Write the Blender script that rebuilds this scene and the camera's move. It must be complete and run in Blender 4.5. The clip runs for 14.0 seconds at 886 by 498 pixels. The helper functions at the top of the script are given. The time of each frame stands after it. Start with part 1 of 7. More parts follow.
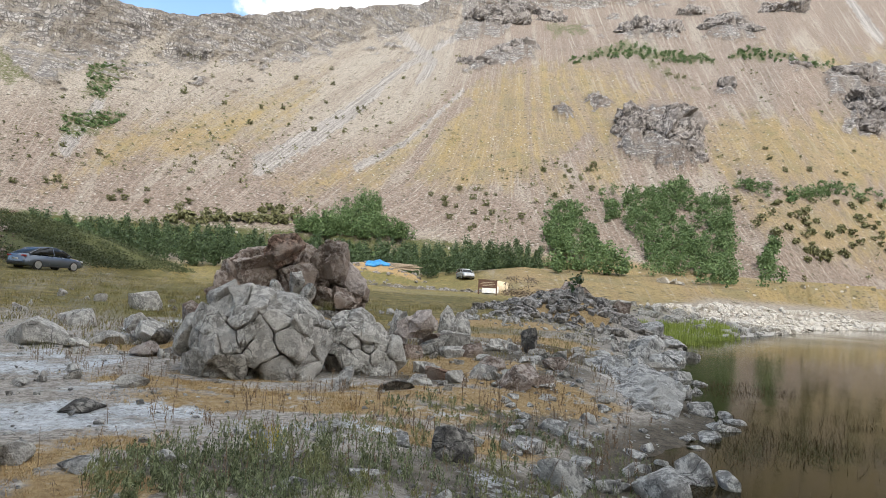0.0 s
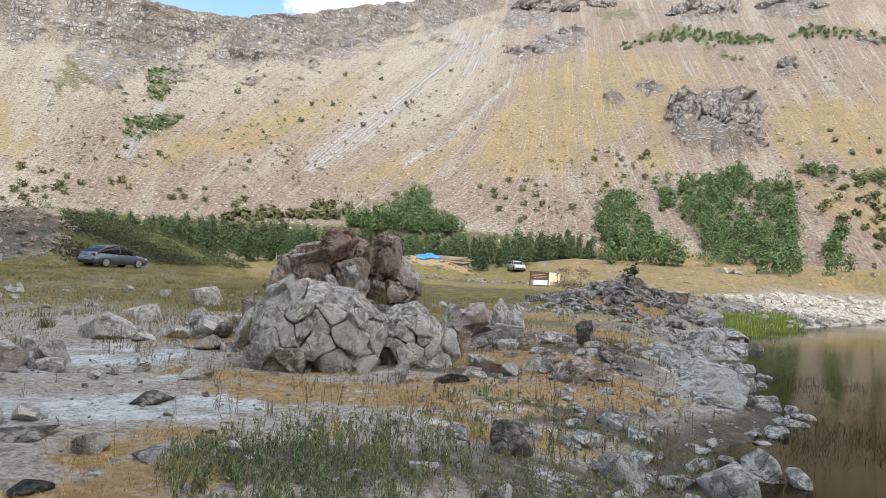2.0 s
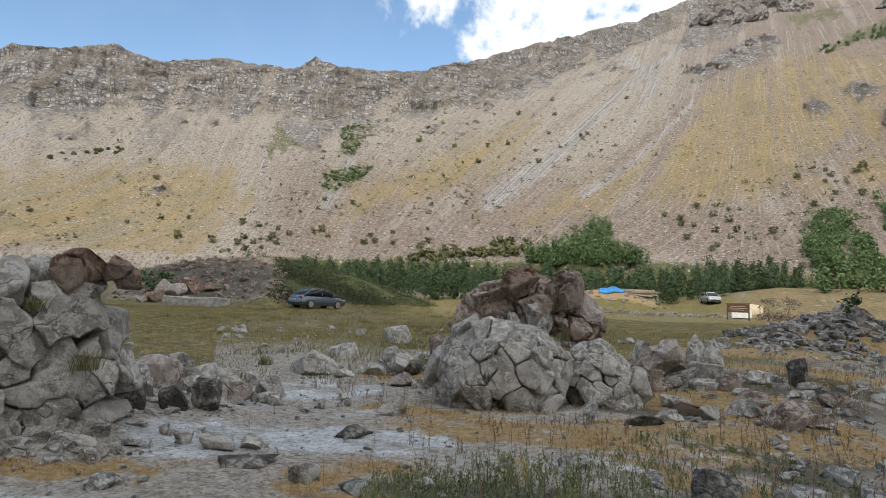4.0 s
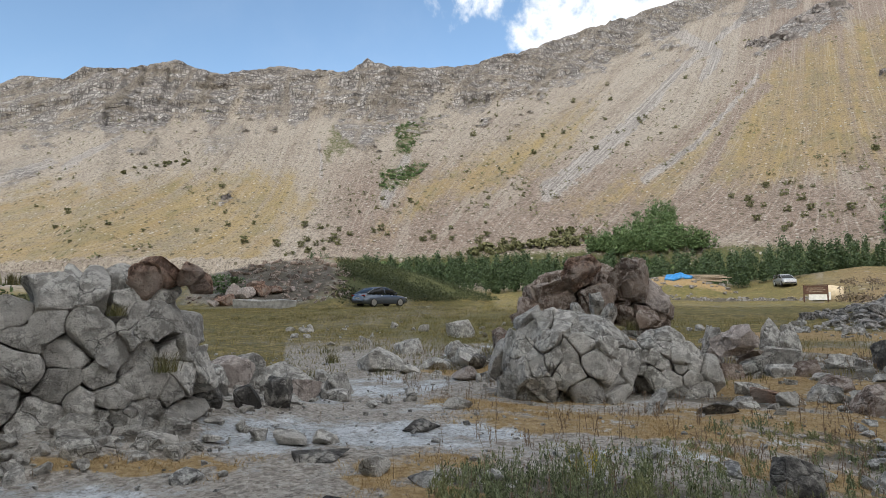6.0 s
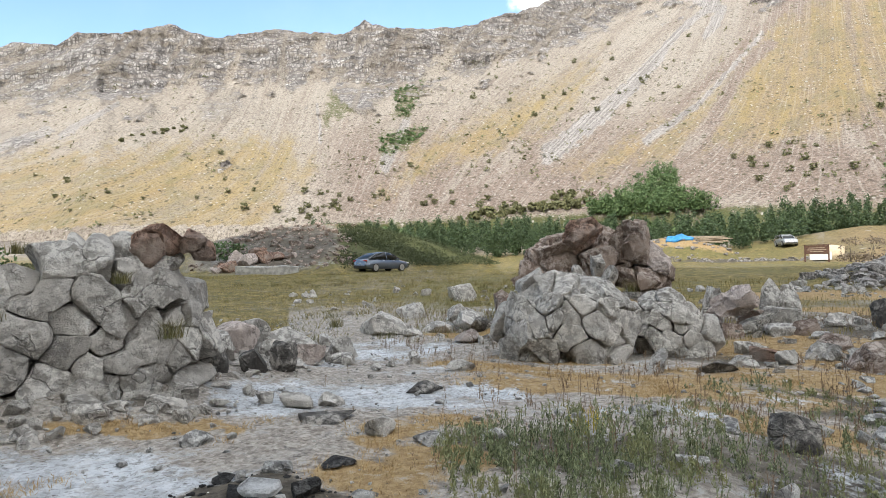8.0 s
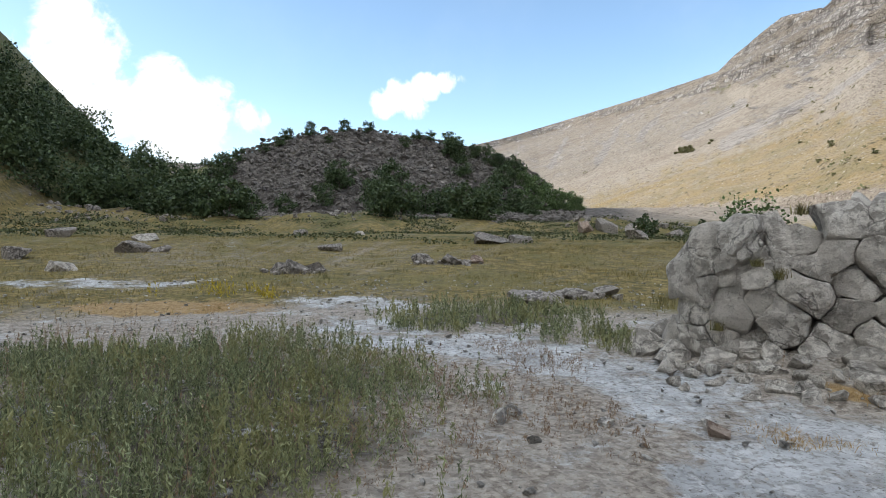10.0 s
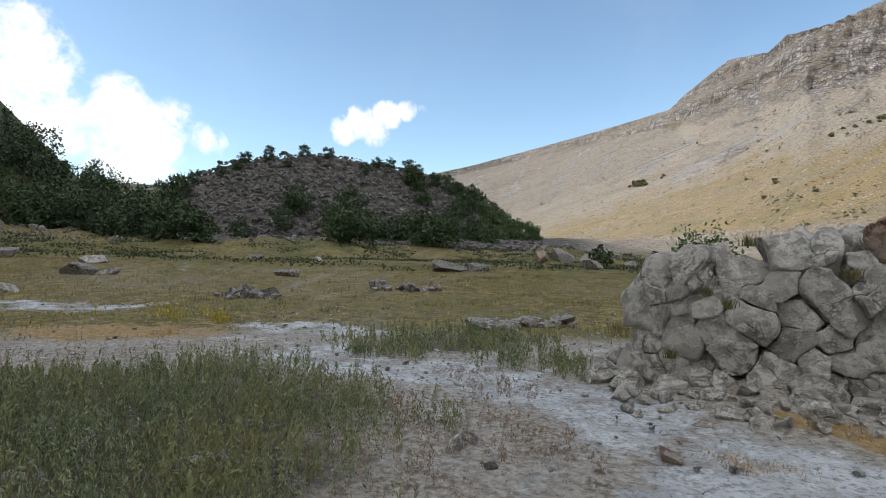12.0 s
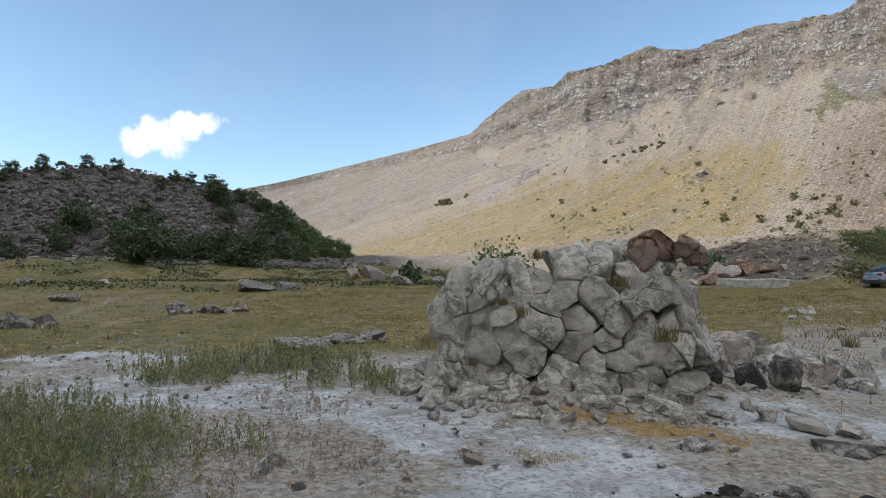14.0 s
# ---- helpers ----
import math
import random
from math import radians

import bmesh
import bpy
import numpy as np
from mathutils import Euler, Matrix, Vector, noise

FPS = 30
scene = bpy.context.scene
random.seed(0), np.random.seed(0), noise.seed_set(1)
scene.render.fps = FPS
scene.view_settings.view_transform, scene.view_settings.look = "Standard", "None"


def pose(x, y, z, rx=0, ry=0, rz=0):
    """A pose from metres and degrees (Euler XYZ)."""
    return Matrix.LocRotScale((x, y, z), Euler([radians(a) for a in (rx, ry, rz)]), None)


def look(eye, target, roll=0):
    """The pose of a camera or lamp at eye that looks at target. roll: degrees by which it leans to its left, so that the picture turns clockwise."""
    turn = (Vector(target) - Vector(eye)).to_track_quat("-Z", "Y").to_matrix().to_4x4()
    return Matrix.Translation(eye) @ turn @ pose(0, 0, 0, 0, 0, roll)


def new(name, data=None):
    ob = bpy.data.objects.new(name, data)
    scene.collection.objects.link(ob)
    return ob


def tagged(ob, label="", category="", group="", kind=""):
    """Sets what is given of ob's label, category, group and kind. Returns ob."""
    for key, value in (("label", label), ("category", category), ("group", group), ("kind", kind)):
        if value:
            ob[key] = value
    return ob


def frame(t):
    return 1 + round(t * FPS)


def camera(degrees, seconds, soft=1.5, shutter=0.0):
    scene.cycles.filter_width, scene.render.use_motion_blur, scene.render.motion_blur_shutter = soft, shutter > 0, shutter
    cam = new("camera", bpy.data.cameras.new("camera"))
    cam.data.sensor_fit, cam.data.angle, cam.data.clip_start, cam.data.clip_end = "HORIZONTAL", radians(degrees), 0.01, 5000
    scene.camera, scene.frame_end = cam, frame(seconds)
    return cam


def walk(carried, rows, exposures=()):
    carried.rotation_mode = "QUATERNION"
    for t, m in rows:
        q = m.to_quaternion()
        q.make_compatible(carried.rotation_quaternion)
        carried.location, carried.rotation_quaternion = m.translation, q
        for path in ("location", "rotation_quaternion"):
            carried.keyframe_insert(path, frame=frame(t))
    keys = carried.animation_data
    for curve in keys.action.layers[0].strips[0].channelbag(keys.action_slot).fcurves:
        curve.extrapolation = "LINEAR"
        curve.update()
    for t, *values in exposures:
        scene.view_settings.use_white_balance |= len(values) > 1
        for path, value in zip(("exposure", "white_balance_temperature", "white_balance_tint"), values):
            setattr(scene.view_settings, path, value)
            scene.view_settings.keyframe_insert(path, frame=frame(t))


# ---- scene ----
cam = camera(70.11, 14.0, soft=0.65)
PATH = [
    (0.0, 0.125, 0.060, 1.656, 93.70, -3.59, -0.23),
    (0.5, 0.122, 0.065, 1.657, 93.45, -3.14, -0.43),
    (1.0, 0.119, 0.078, 1.659, 93.09, -3.32, -0.52),
    (1.5, 0.118, 0.078, 1.651, 93.00, -3.06, -0.17),
    (2.0, 0.071, 0.081, 1.662, 92.77, -2.97, 4.35),
    (2.4, 0.044, 0.087, 1.699, 94.66, -1.64, 14.61),
    (2.5, 0.037, 0.087, 1.683, 95.41, -1.13, 17.03),
    (3.0, 0.050, 0.080, 1.675, 95.83, -1.89, 21.45),
    (3.2, 0.062, 0.075, 1.680, 95.60, -1.96, 20.56),
    (5.3, 0.062, -0.014, 1.706, 95.19, -0.68, 22.16),
    (5.5, 0.101, 0.013, 1.691, 95.49, -0.74, 24.06),
    (6.0, 0.080, 0.026, 1.685, 94.75, 0.31, 26.23),
    (6.5, 0.078, 0.049, 1.686, 94.35, -0.12, 28.61),
    (7.0, 0.104, 0.081, 1.648, 93.89, 0.31, 28.07),
    (7.5, 0.091, 0.068, 1.661, 90.89, 1.31, 26.39),
    (8.0, 0.082, 0.009, 1.677, 91.53, 1.00, 26.37),
    (8.5, 0.046, -0.017, 1.670, 91.59, 0.28, 32.40),
    (9.0, -0.083, -0.063, 1.636, 89.19, 0.98, 48.71),
    (9.1, -0.114, -0.072, 1.637, 88.69, 1.03, 52.82),
    (9.2, -0.129, -0.131, 1.629, 88.37, 1.28, 61.28),
    (9.5, -0.140, -0.120, 1.630, 88.60, 0.20, 74.00),
    (10.1, -0.170, -0.100, 1.630, 88.30, -0.80, 90.50),
    (10.7, -0.190, -0.080, 1.635, 87.40, -1.40, 94.00),
    (11.3, -0.188, -0.077, 1.638, 86.68, -1.33, 89.70),
    (11.5, -0.176, -0.104, 1.611, 90.44, -4.41, 85.07),
    (12.0, -0.149, -0.116, 1.602, 91.18, -1.60, 84.70),
    (12.5, -0.176, -0.092, 1.593, 90.87, -1.02, 82.85),
    (13.0, -0.145, -0.085, 1.590, 93.10, -0.41, 77.41),
    (13.5, -0.133, -0.084, 1.588, 92.64, -1.90, 72.79),
    (14.0, -0.100, -0.082, 1.578, 93.03, -0.16, 67.76),
]
EXPOSURES = [(0.0, 1.12), (2.0, 1.24), (2.5, 1.30), (3.0, 0.84), (5.5, 0.66), (6.3, 0.74), (7.0, 0.88), (7.5, 1.26), (8.5, 1.38), (9.2, 1.28), (11.3, 0.66), (14.0, 0.72)]
walk(cam, [(t, pose(x, y, z, rx, ry, rz)) for t, x, y, z, rx, ry, rz in PATH], EXPOSURES)

# ---- light ----
SUN_BEARING, SUN_HEIGHT = -178.0, 36.0     # degrees to the left of +y, degrees over the horizon


def toward(bearing, rise):
    b, e = radians(bearing), radians(rise)
    return Vector((-math.sin(b) * math.cos(e), math.cos(b) * math.cos(e), math.sin(e)))


sun = new("sun", bpy.data.lights.new("sun", "SUN"))
sun.data.energy, sun.data.angle, sun.data.color = 1.7, radians(0.6), (1.0, 0.95, 0.87)
sun.matrix_world = look(toward(SUN_BEARING, SUN_HEIGHT) * 50, (0, 0, 0))

world = bpy.data.worlds.new("sky")
scene.world = world
world.use_nodes = True
wt = world.node_tree
wt.nodes.clear()


class Tree:
    """A few short words for building node trees."""

    def __init__(self, tree):
        self.t = tree

    def node(self, kind, **sets):
        n = self.t.nodes.new("ShaderNode" + kind)
        for k, v in sets.items():
            if k == "op":
                n.operation = v
            elif k == "mode":
                n.data_type = v
            elif k == "dims":
                n.noise_dimensions = v
        return n

    def put(self, socket, value):
        if isinstance(value, bpy.types.NodeSocket):
            self.t.links.new(value, socket)
        else:
            socket.default_value = value

    def math(self, op, a, b=0.0, clamp=False):
        n = self.node("Math", op=op)
        n.use_clamp = clamp
        self.put(n.inputs[0], a)
        self.put(n.inputs[1], b)
        return n.outputs[0]

    def noise(self, vec, scale, detail=6.0, rough=0.6, lac=2.0, warp=0.0):
        n = self.node("TexNoise")
        if vec is not None:
            self.put(n.inputs["Vector"], vec)
        for k, v in (("Scale", scale), ("Detail", detail), ("Roughness", rough), ("Lacunarity", lac), ("Distortion", warp)):
            self.put(n.inputs[k], v)
        return n.outputs["Fac"]

    def voronoi(self, vec, scale, feature="F1", out="Distance"):
        n = self.node("TexVoronoi")
        n.feature = feature
        self.put(n.inputs["Vector"], vec)
        self.put(n.inputs["Scale"], scale)
        return n.outputs[out]

    def ramp(self, fac, low, high, a=0.0, b=1.0, smooth=True):
        n = self.node("MapRange")
        n.interpolation_type = "SMOOTHSTEP" if smooth else "LINEAR"
        for k, v in (("Value", fac), ("From Min", low), ("From Max", high), ("To Min", a), ("To Max", b)):
            self.put(n.inputs[k], v)
        return n.outputs["Result"]

    def mix(self, fac, a, b):
        n = self.node("Mix", mode="RGBA")
        self.put(n.inputs[0], fac)
        for s, v in ((n.inputs[6], a), (n.inputs[7], b)):
            self.put(s, (*v, 1.0) if isinstance(v, tuple) and len(v) == 3 else v)
        return n.outputs[2]

    def stretch(self, vec, x, y, z):
        n = self.node("Mapping")
        self.put(n.inputs["Vector"], vec)
        n.inputs["Scale"].default_value = (x, y, z)
        return n.outputs[0]

    def bump(self, height, strength, distance, normal=None):
        n = self.node("Bump")
        n.inputs["Strength"].default_value, n.inputs["Distance"].default_value = strength, distance
        self.put(n.inputs["Height"], height)
        if normal is not None:
            self.put(n.inputs["Normal"], normal)
        return n.outputs[0]


# sky with cumulus: a bank behind the northern rim, a bank over the wooded slope and one small cloud
W = Tree(wt)
sky = W.node("TexSky")
sky.sky_type, sky.sun_disc = "NISHITA", False
sky.sun_elevation, sky.sun_rotation = radians(SUN_HEIGHT), radians(-SUN_BEARING)
sky.altitude, sky.air_density, sky.dust_density, sky.ozone_density = 2200, 1.0, 3.0, 0.35
heading = W.node("TexCoord").outputs["Generated"]
puffs = W.noise(heading, 11.0, 12.0, 0.6, 2.1, 0.4)
wisps = W.noise(heading, 3.2, 8.0, 0.6)
cover = None
# first four entries: unseen clouds added overhead and behind as fill light
for bearing, rise, spread, gain in ((-150, 70, 72, 1.45), (100, 75, 34, 0.9), (-118, 28, 62, 1.35), (155, 30, 30, 0.95), (12, 27.5, 11.5, 1.0), (22, 29, 7, 0.8), (2, 29, 10, 1.1), (-14, 31, 12, 1.2), (119, 16.0, 4.0, 0.8),
                                    (118, 11, 6, 0.95), (113, 10.6, 4.5, 0.9), (109, 10.0, 3.6, 0.85), (105.8, 9.6, 2.4, 0.7), (112, 8, 5, 0.9), (124, 9, 7, 0.95), (94, 11.4, 1.7, 0.8),
                                    (92.4, 12.2, 1.9, 0.95), (90.3, 12.9, 1.8, 0.9), (88.2, 13.5, 1.4, 0.8), (86.9, 13.6, 1.0, 0.7), (91, 11.2, 1.7, 0.75)):
    d = W.node("VectorMath", op="DOT_PRODUCT")
    W.put(d.inputs[0], heading)
    d.inputs[1].default_value = toward(bearing, rise)
    near = W.ramp(d.outputs["Value"], math.cos(radians(spread)), math.cos(radians(spread * 0.15)), 0.0, gain, smooth=False)
    cover = near if cover is None else W.math("MAXIMUM", cover, near)
fluff = W.noise(heading, 38.0, 8.0, 0.6)
cover = W.math("ADD", cover, W.math("MULTIPLY", W.math("SUBTRACT", fluff, 0.5), W.math("MULTIPLY", cover, 1.5)))
thick = W.math("ADD", cover, W.math("MULTIPLY", W.math("SUBTRACT", puffs, 0.5), 1.9))
cloud = W.ramp(W.math("MULTIPLY", thick, W.ramp(cover, 0.0, 0.25)), 0.30, 0.85)
veil = W.math("MULTIPLY", W.ramp(wisps, 0.45, 0.75), 0.05)
shade = W.mix(W.ramp(puffs, 0.3, 0.7), (4.3, 4.6, 4.9), (5.9, 6.0, 6.1))
clean = W.node("VectorMath", op="MULTIPLY")     # the film's white balance of a clear mountain sky
W.put(clean.inputs[0], sky.outputs[0])
clean.inputs[1].default_value = (0.96, 1.035, 1.0)
colour = W.mix(W.math("MAXIMUM", cloud, veil), clean.outputs[0], shade)
back = W.node("Background")
W.put(back.inputs["Color"], colour)
back.inputs["Strength"].default_value = 0.14
W.put(W.node("OutputWorld").inputs["Surface"], back.outputs[0])


# ---- number noise ----
def lattice(ix, iy, iz, seed):
    h = (ix * 374761393 + iy * 668265263 + iz * 2147483647 + seed * 1442695041) & 0xFFFFFFFF
    h = ((h ^ (h >> 13)) * 1274126177) & 0xFFFFFFFF
    h = ((h ^ (h >> 16)) * 2246822519) & 0xFFFFFFFF
    return ((h ^ (h >> 15)) & 0xFFFFFF) / float(0xFFFFFF)


def value_noise(x, y, z=None, seed=0):
    x, y = np.asarray(x, float), np.asarray(y, float)
    ix, iy = np.floor(x), np.floor(y)
    u, v = x - ix, y - iy
    ix, iy = ix.astype(np.int64), iy.astype(np.int64)
    u, v = u * u * (3 - 2 * u), v * v * (3 - 2 * v)

    def layer(iz):
        low = lattice(ix, iy, iz, seed) * (1 - u) + lattice(ix + 1, iy, iz, seed) * u
        high = lattice(ix, iy + 1, iz, seed) * (1 - u) + lattice(ix + 1, iy + 1, iz, seed) * u
        return low * (1 - v) + high * v

    if z is None:
        return layer(0)
    iz = np.floor(z)
    w = z - iz
    iz = iz.astype(np.int64)
    w = w * w * (3 - 2 * w)
    return layer(iz) * (1 - w) + layer(iz + 1) * w


def fractal(x, y, z=None, octaves=4, seed=0, gain=0.5):
    """About -1 to 1."""
    total, amp, size = 0.0, 1.0, 0.0
    for o in range(octaves):
        f = 2.03**o
        total = total + amp * (value_noise(np.asarray(x) * f, np.asarray(y) * f, None if z is None else np.asarray(z) * f, seed + 17 * o) * 2 - 1)
        size += amp
        amp *= gain
    return total / size


def smooth(x, low, high):
    t = np.clip((x - low) / (high - low), 0, 1)
    return t * t * (3 - 2 * t)


# ---- the lie of the land ----
EYE = 1.65
WATER = -0.42
SHORE = np.array([(-2.0, -26.0), (1.2, -9.0), (2.2, -1.0), (2.6, 4.4), (2.6, 6.6), (3.3, 8.6), (5.0, 10.6), (5.9, 12.6), (5.6, 15.0), (7.4, 19.0),
                  (11.0, 26.5), (12.4, 33.0), (13.5, 38.5), (19.0, 42.0), (31.0, 56.5), (46.0, 77.0), (66.0, 97.0), (84.0, 112.0), (112.0, 124.0), (150.0, 122.0), (175.0, 60.0),
                  (180.0, -20.0), (90.0, -50.0)])


def lake_depth(x, y):
    """Metres from the shore line, positive out on the lake."""
    best, inside = np.full(np.shape(x), 1e9), np.zeros(np.shape(x), bool)
    for (ax, ay), (bx, by) in zip(SHORE, np.roll(SHORE, -1, 0)):
        dx, dy = bx - ax, by - ay
        t = np.clip(((x - ax) * dx + (y - ay) * dy) / (dx * dx + dy * dy), 0, 1)
        best = np.minimum(best, np.hypot(x - ax - t * dx, y - ay - t * dy))
        if dy:
            inside ^= ((ay > y) != (by > y)) & (x < dx * (y - ay) / dy + ax)
    return np.where(inside, best, -best)


def bearing_table(az, pairs):
    a, v = zip(*pairs)
    return np.interp(az, a, v)


RIM = ((-180, 5), (-100, 9), (-60, 22), (-35, 26.5), (-20, 27.5), (-1.3, 25.9), (3.4, 24.8), (11.9, 23.5), (17.7, 22.2), (25, 20.7), (31.2, 20.6), (31.9, 20.9), (33.2, 21.2), (34.8, 20.1), (38, 20.2),
       (40.8, 20.4), (46.2, 19.1), (49.7, 19.8), (53, 18.7), (56.4, 18.2), (57.7, 17.2), (60.8, 16.9), (64.3, 14.3), (65.2, 13.4), (67.3, 12.8),
       (77.5, 10.1), (82.5, 8.7), (90, 7), (100, 6), (130, 5), (180, 5))
FOOT_OF_CLIFF = ((-180, 4), (-100, 8), (-60, 20), (-35, 25.5), (-8, 24.8), (1, 23.6), (10.8, 20.6), (18.6, 18.3), (31.6, 16.2), (41, 16.3), (52.7, 14.6), (56, 14), (62.7, 12.6), (66, 11.9), (78, 9.3), (90, 6.2),
                 (130, 4.5), (180, 4))
FOOT = ((-180, 230), (-60, 230), (-36, 190), (-28, 150), (-10, 150), (35, 150), (55, 170), (66, 215), (78, 280), (95, 330), (180, 300))
FOOT_HEIGHT = ((-180, 4), (-45, 4), (-35, 3.5), (-28, 4), (-20, 8), (-10, 11.5), (5, 12.5), (35, 11), (55, 11.5), (66, 11), (78, 9), (95, 9), (180, 5))
STEEPNESS = ((-180, .4), (-36, .62), (30, .62), (55, .55), (65, .46), (80, .35), (100, .3), (180, .3))


def rim_profile(az):
    rb, zb, k = bearing_table(az, FOOT), bearing_table(az, FOOT_HEIGHT), bearing_table(az, STEEPNESS)
    tc, tr = np.tan(np.radians(bearing_table(az, FOOT_OF_CLIFF))), np.tan(np.radians(bearing_table(az, RIM)))
    rc = (zb - k * rb - EYE) / (tc - k)
    zc = tc * rc + EYE
    steep = 1.5
    rr = (zc - steep * rc - EYE) / (tr - steep)
    return rb, zb, rc, zc, rr, tr * rr + EYE


def ground(x, y, fine=True):
    """The height of the land."""
    x, y = np.asarray(x, float), np.asarray(y, float)
    r, az = np.hypot(x, y), np.degrees(np.arctan2(-x, y))
    z = np.interp(r, (0, 14, 25, 44, 70, 90, 120, 150), (0, 0, .35, 1.25, 1.45, 2.0, 5.0, 8.0))
    side = smooth(np.abs(az - 20), 95, 150)
    z = z * (1 - side) + side * np.interp(r, (0, 40, 150), (0, .8, 3))
    z = z + smooth(r, 3, 14) * 0.10 * fractal(x / 3.1, y / 3.1, octaves=3, seed=5) + smooth(r, 15, 60) * .35 * fractal(x / 14, y / 14, octaves=3, seed=8)
    # knoll behind the car, shrubby
    crest = np.tan(np.radians(bearing_table(az, ((12, -3), (20, -.8), (22.7, .5), (28.3, 2.4), (31, 3.2), (36, 4.05), (43, 3.3), (50, 1.6), (58, -.5), (66, -3))))) * 64 + EYE
    z = np.maximum(z, crest - np.where(r < 64, .31, .22) * np.abs(r - 64) + .25 * fractal(x / 5, y / 5, seed=3))
    # terrace across the meadow
    crest = np.tan(np.radians(bearing_table(az, ((56, -3), (62, -.8), (67.6, .9), (74.4, 1.6), (80, 1.1), (88, 1.3), (95, 2.1), (103, 1.5), (112, 1.3), (117, 1.8), (128, 1.6), (140, -1), (150, -4))))) * 82 + EYE
    z = np.maximum(z, crest - np.where(r < 82, .15, .1) * np.abs(r - 82) + 1.3 * np.abs(fractal(x / 7, y / 7, octaves=5, seed=9)) - .35)
    # golden bank at the lake
    crest = np.tan(np.radians(bearing_table(az, ((-60, -4), (-38, -2.2), (-33, -.8), (-29.8, .2), (-22.8, 1.7), (-16, 2.3), (-7.5, 2.5), (0, 1.6), (6, .3), (14, -2))))) * 104 + EYE
    z = np.maximum(z, crest - np.where(r < 104, .135, .05) * np.abs(r - 104) + .3 * fractal(x / 9, y / 9, seed=4))
    # rocky hill and the wooded slope beside it
    crest = np.tan(np.radians(bearing_table(az, ((64, -6), (72, -1), (76, 1.6), (79.6, 4.6), (82.7, 6.7), (86.3, 7.8), (89.9, 8.4), (94.4, 8.9), (98, 8.8), (102, 8.3), (105, 7.2), (107.7, 6.0), (109.6, 4.3), (113, 2), (122, -4))))) * 150 + EYE
    rough = np.abs(fractal(x / 7, y / 7, octaves=4, seed=12)) * 2.2
    hill = crest - .60 * np.abs(r - 150) + rough
    z = np.maximum(z, hill)
    crest = np.tan(np.radians(bearing_table(az, ((100, -6), (106, -1), (110, 2.5), (114.5, 5), (118, 7.0), (124.5, 12.0), (135, 18), (150, 16), (175, 0), (180, -3))))) * 112 + EYE
    z = np.maximum(z, crest - .55 * np.abs(r - 112) + 1.4 * fractal(x / 8, y / 8, seed=13))
    # crater wall
    rb, zb, rc, zc, rr, zr = rim_profile(az)
    t = np.clip((r - rb) / (rc - rb), 0, 1)
    scree = zb + (zc - zb) * t
    cliff = zc + (zr - zc) * np.clip((r - rc) / (rr - rc), 0, 1)
    wall = np.where(r < rc, scree, cliff) - np.maximum(r - rr, 0) * .12
    ribs = fractal(az / 3.1 + .25 * fractal(r / 60, az / 9, seed=31), r / 260, octaves=4, seed=21)
    wall = wall + smooth(r, rb + 5, rb + 70) * (2.6 * ribs + .5 * fractal(x / 6, y / 6, octaves=3, seed=23)) * smooth(-r, -rc - 6, -rc + 40)
    wall = np.where(r > rb, wall, -50)
    z = np.where(r > rb, np.maximum(wall, np.where(r < rb + 12, z, -50)), z)
    # added unseen wall behind, toward the sun; its crest shades the foreground
    ub = np.radians(SUN_BEARING)
    back = x * -np.sin(ub) + y * np.cos(ub)
    aside = x * np.cos(ub) + y * np.sin(ub)
    top = 243 + 15 * smooth(aside, 0, 16) + 6 * fractal(aside / 40, aside * 0 + 3, octaves=3, seed=41)
    shade_wall = np.minimum((back - 70) * 1.14, top - (back - 284) * .05) * smooth(-np.abs(aside - 65), -290, -125)
    z = np.maximum(z, shade_wall)
    # lake
    d = lake_depth(x, y)
    near_bank = np.where(r < 30, .16, .26)
    z = np.where(d > np.where(r < 30, -9, -16), np.minimum(z, np.where(d > 0, WATER - .05 - .16 * d, WATER - .05 - np.minimum(d, 0) * near_bank)), z)
    # brown heap under the tarpaulin, and the rocky heap at the inlet
    for bx, by, rad, h in ((-9.0, 86.0, 11.0, 2.9), (7.0, 33.0, 6.0, .95), (-3.6, 16.5, 4.2, .75), (-8.2, 7.2, 3.0, .35), (-7.7, 4.9, 2.3, .42), (2.0, 15.0, 4.0, .35)):
        q = np.hypot(x - bx, y - by)
        z = z + h * smooth(-q, -rad, 0) * (1 + .25 * fractal(x / 2.3, y / 2.3, seed=6))
    return np.where(d > 0, np.maximum(z, -4.0), z)


def on_ground(bearings, rises):
    """Where lines from the walker's eye at these bearings and rises meet the land."""
    b, e = np.radians(np.asarray(bearings, float))[:, None], np.tan(np.radians(np.asarray(rises, float)))[:, None]
    r = np.concatenate([np.geomspace(60, 160, 40), np.linspace(163, 520, 110)])[None]
    gap = ground(-r * np.sin(b), r * np.cos(b)) - EYE - r * e
    k = np.clip(np.argmax(gap >= 0, 1), 1, None)
    i = np.arange(len(k))
    g0, g1 = gap[i, k - 1], gap[i, k]
    rr = r[0][k - 1] + (r[0][k] - r[0][k - 1]) * np.clip(-g0 / (g1 - g0 + 1e-9), 0, 1)
    ok = (gap >= 0).any(1)
    return np.stack([-rr * np.sin(b[:, 0]), rr * np.cos(b[:, 0])], 1)[ok]


def height(x, y):
    return float(ground(np.array([x]), np.array([y]))[0])
# ---- materials ----
def surface(name, rough=0.85):
    m = bpy.data.materials.new(name)
    m.use_nodes = True
    t = Tree(m.node_tree)
    b = m.node_tree.nodes["Principled BSDF"]
    b.inputs["Roughness"].default_value = rough
    b.inputs["Specular IOR Level"].default_value = 0.25
    return m, t, b


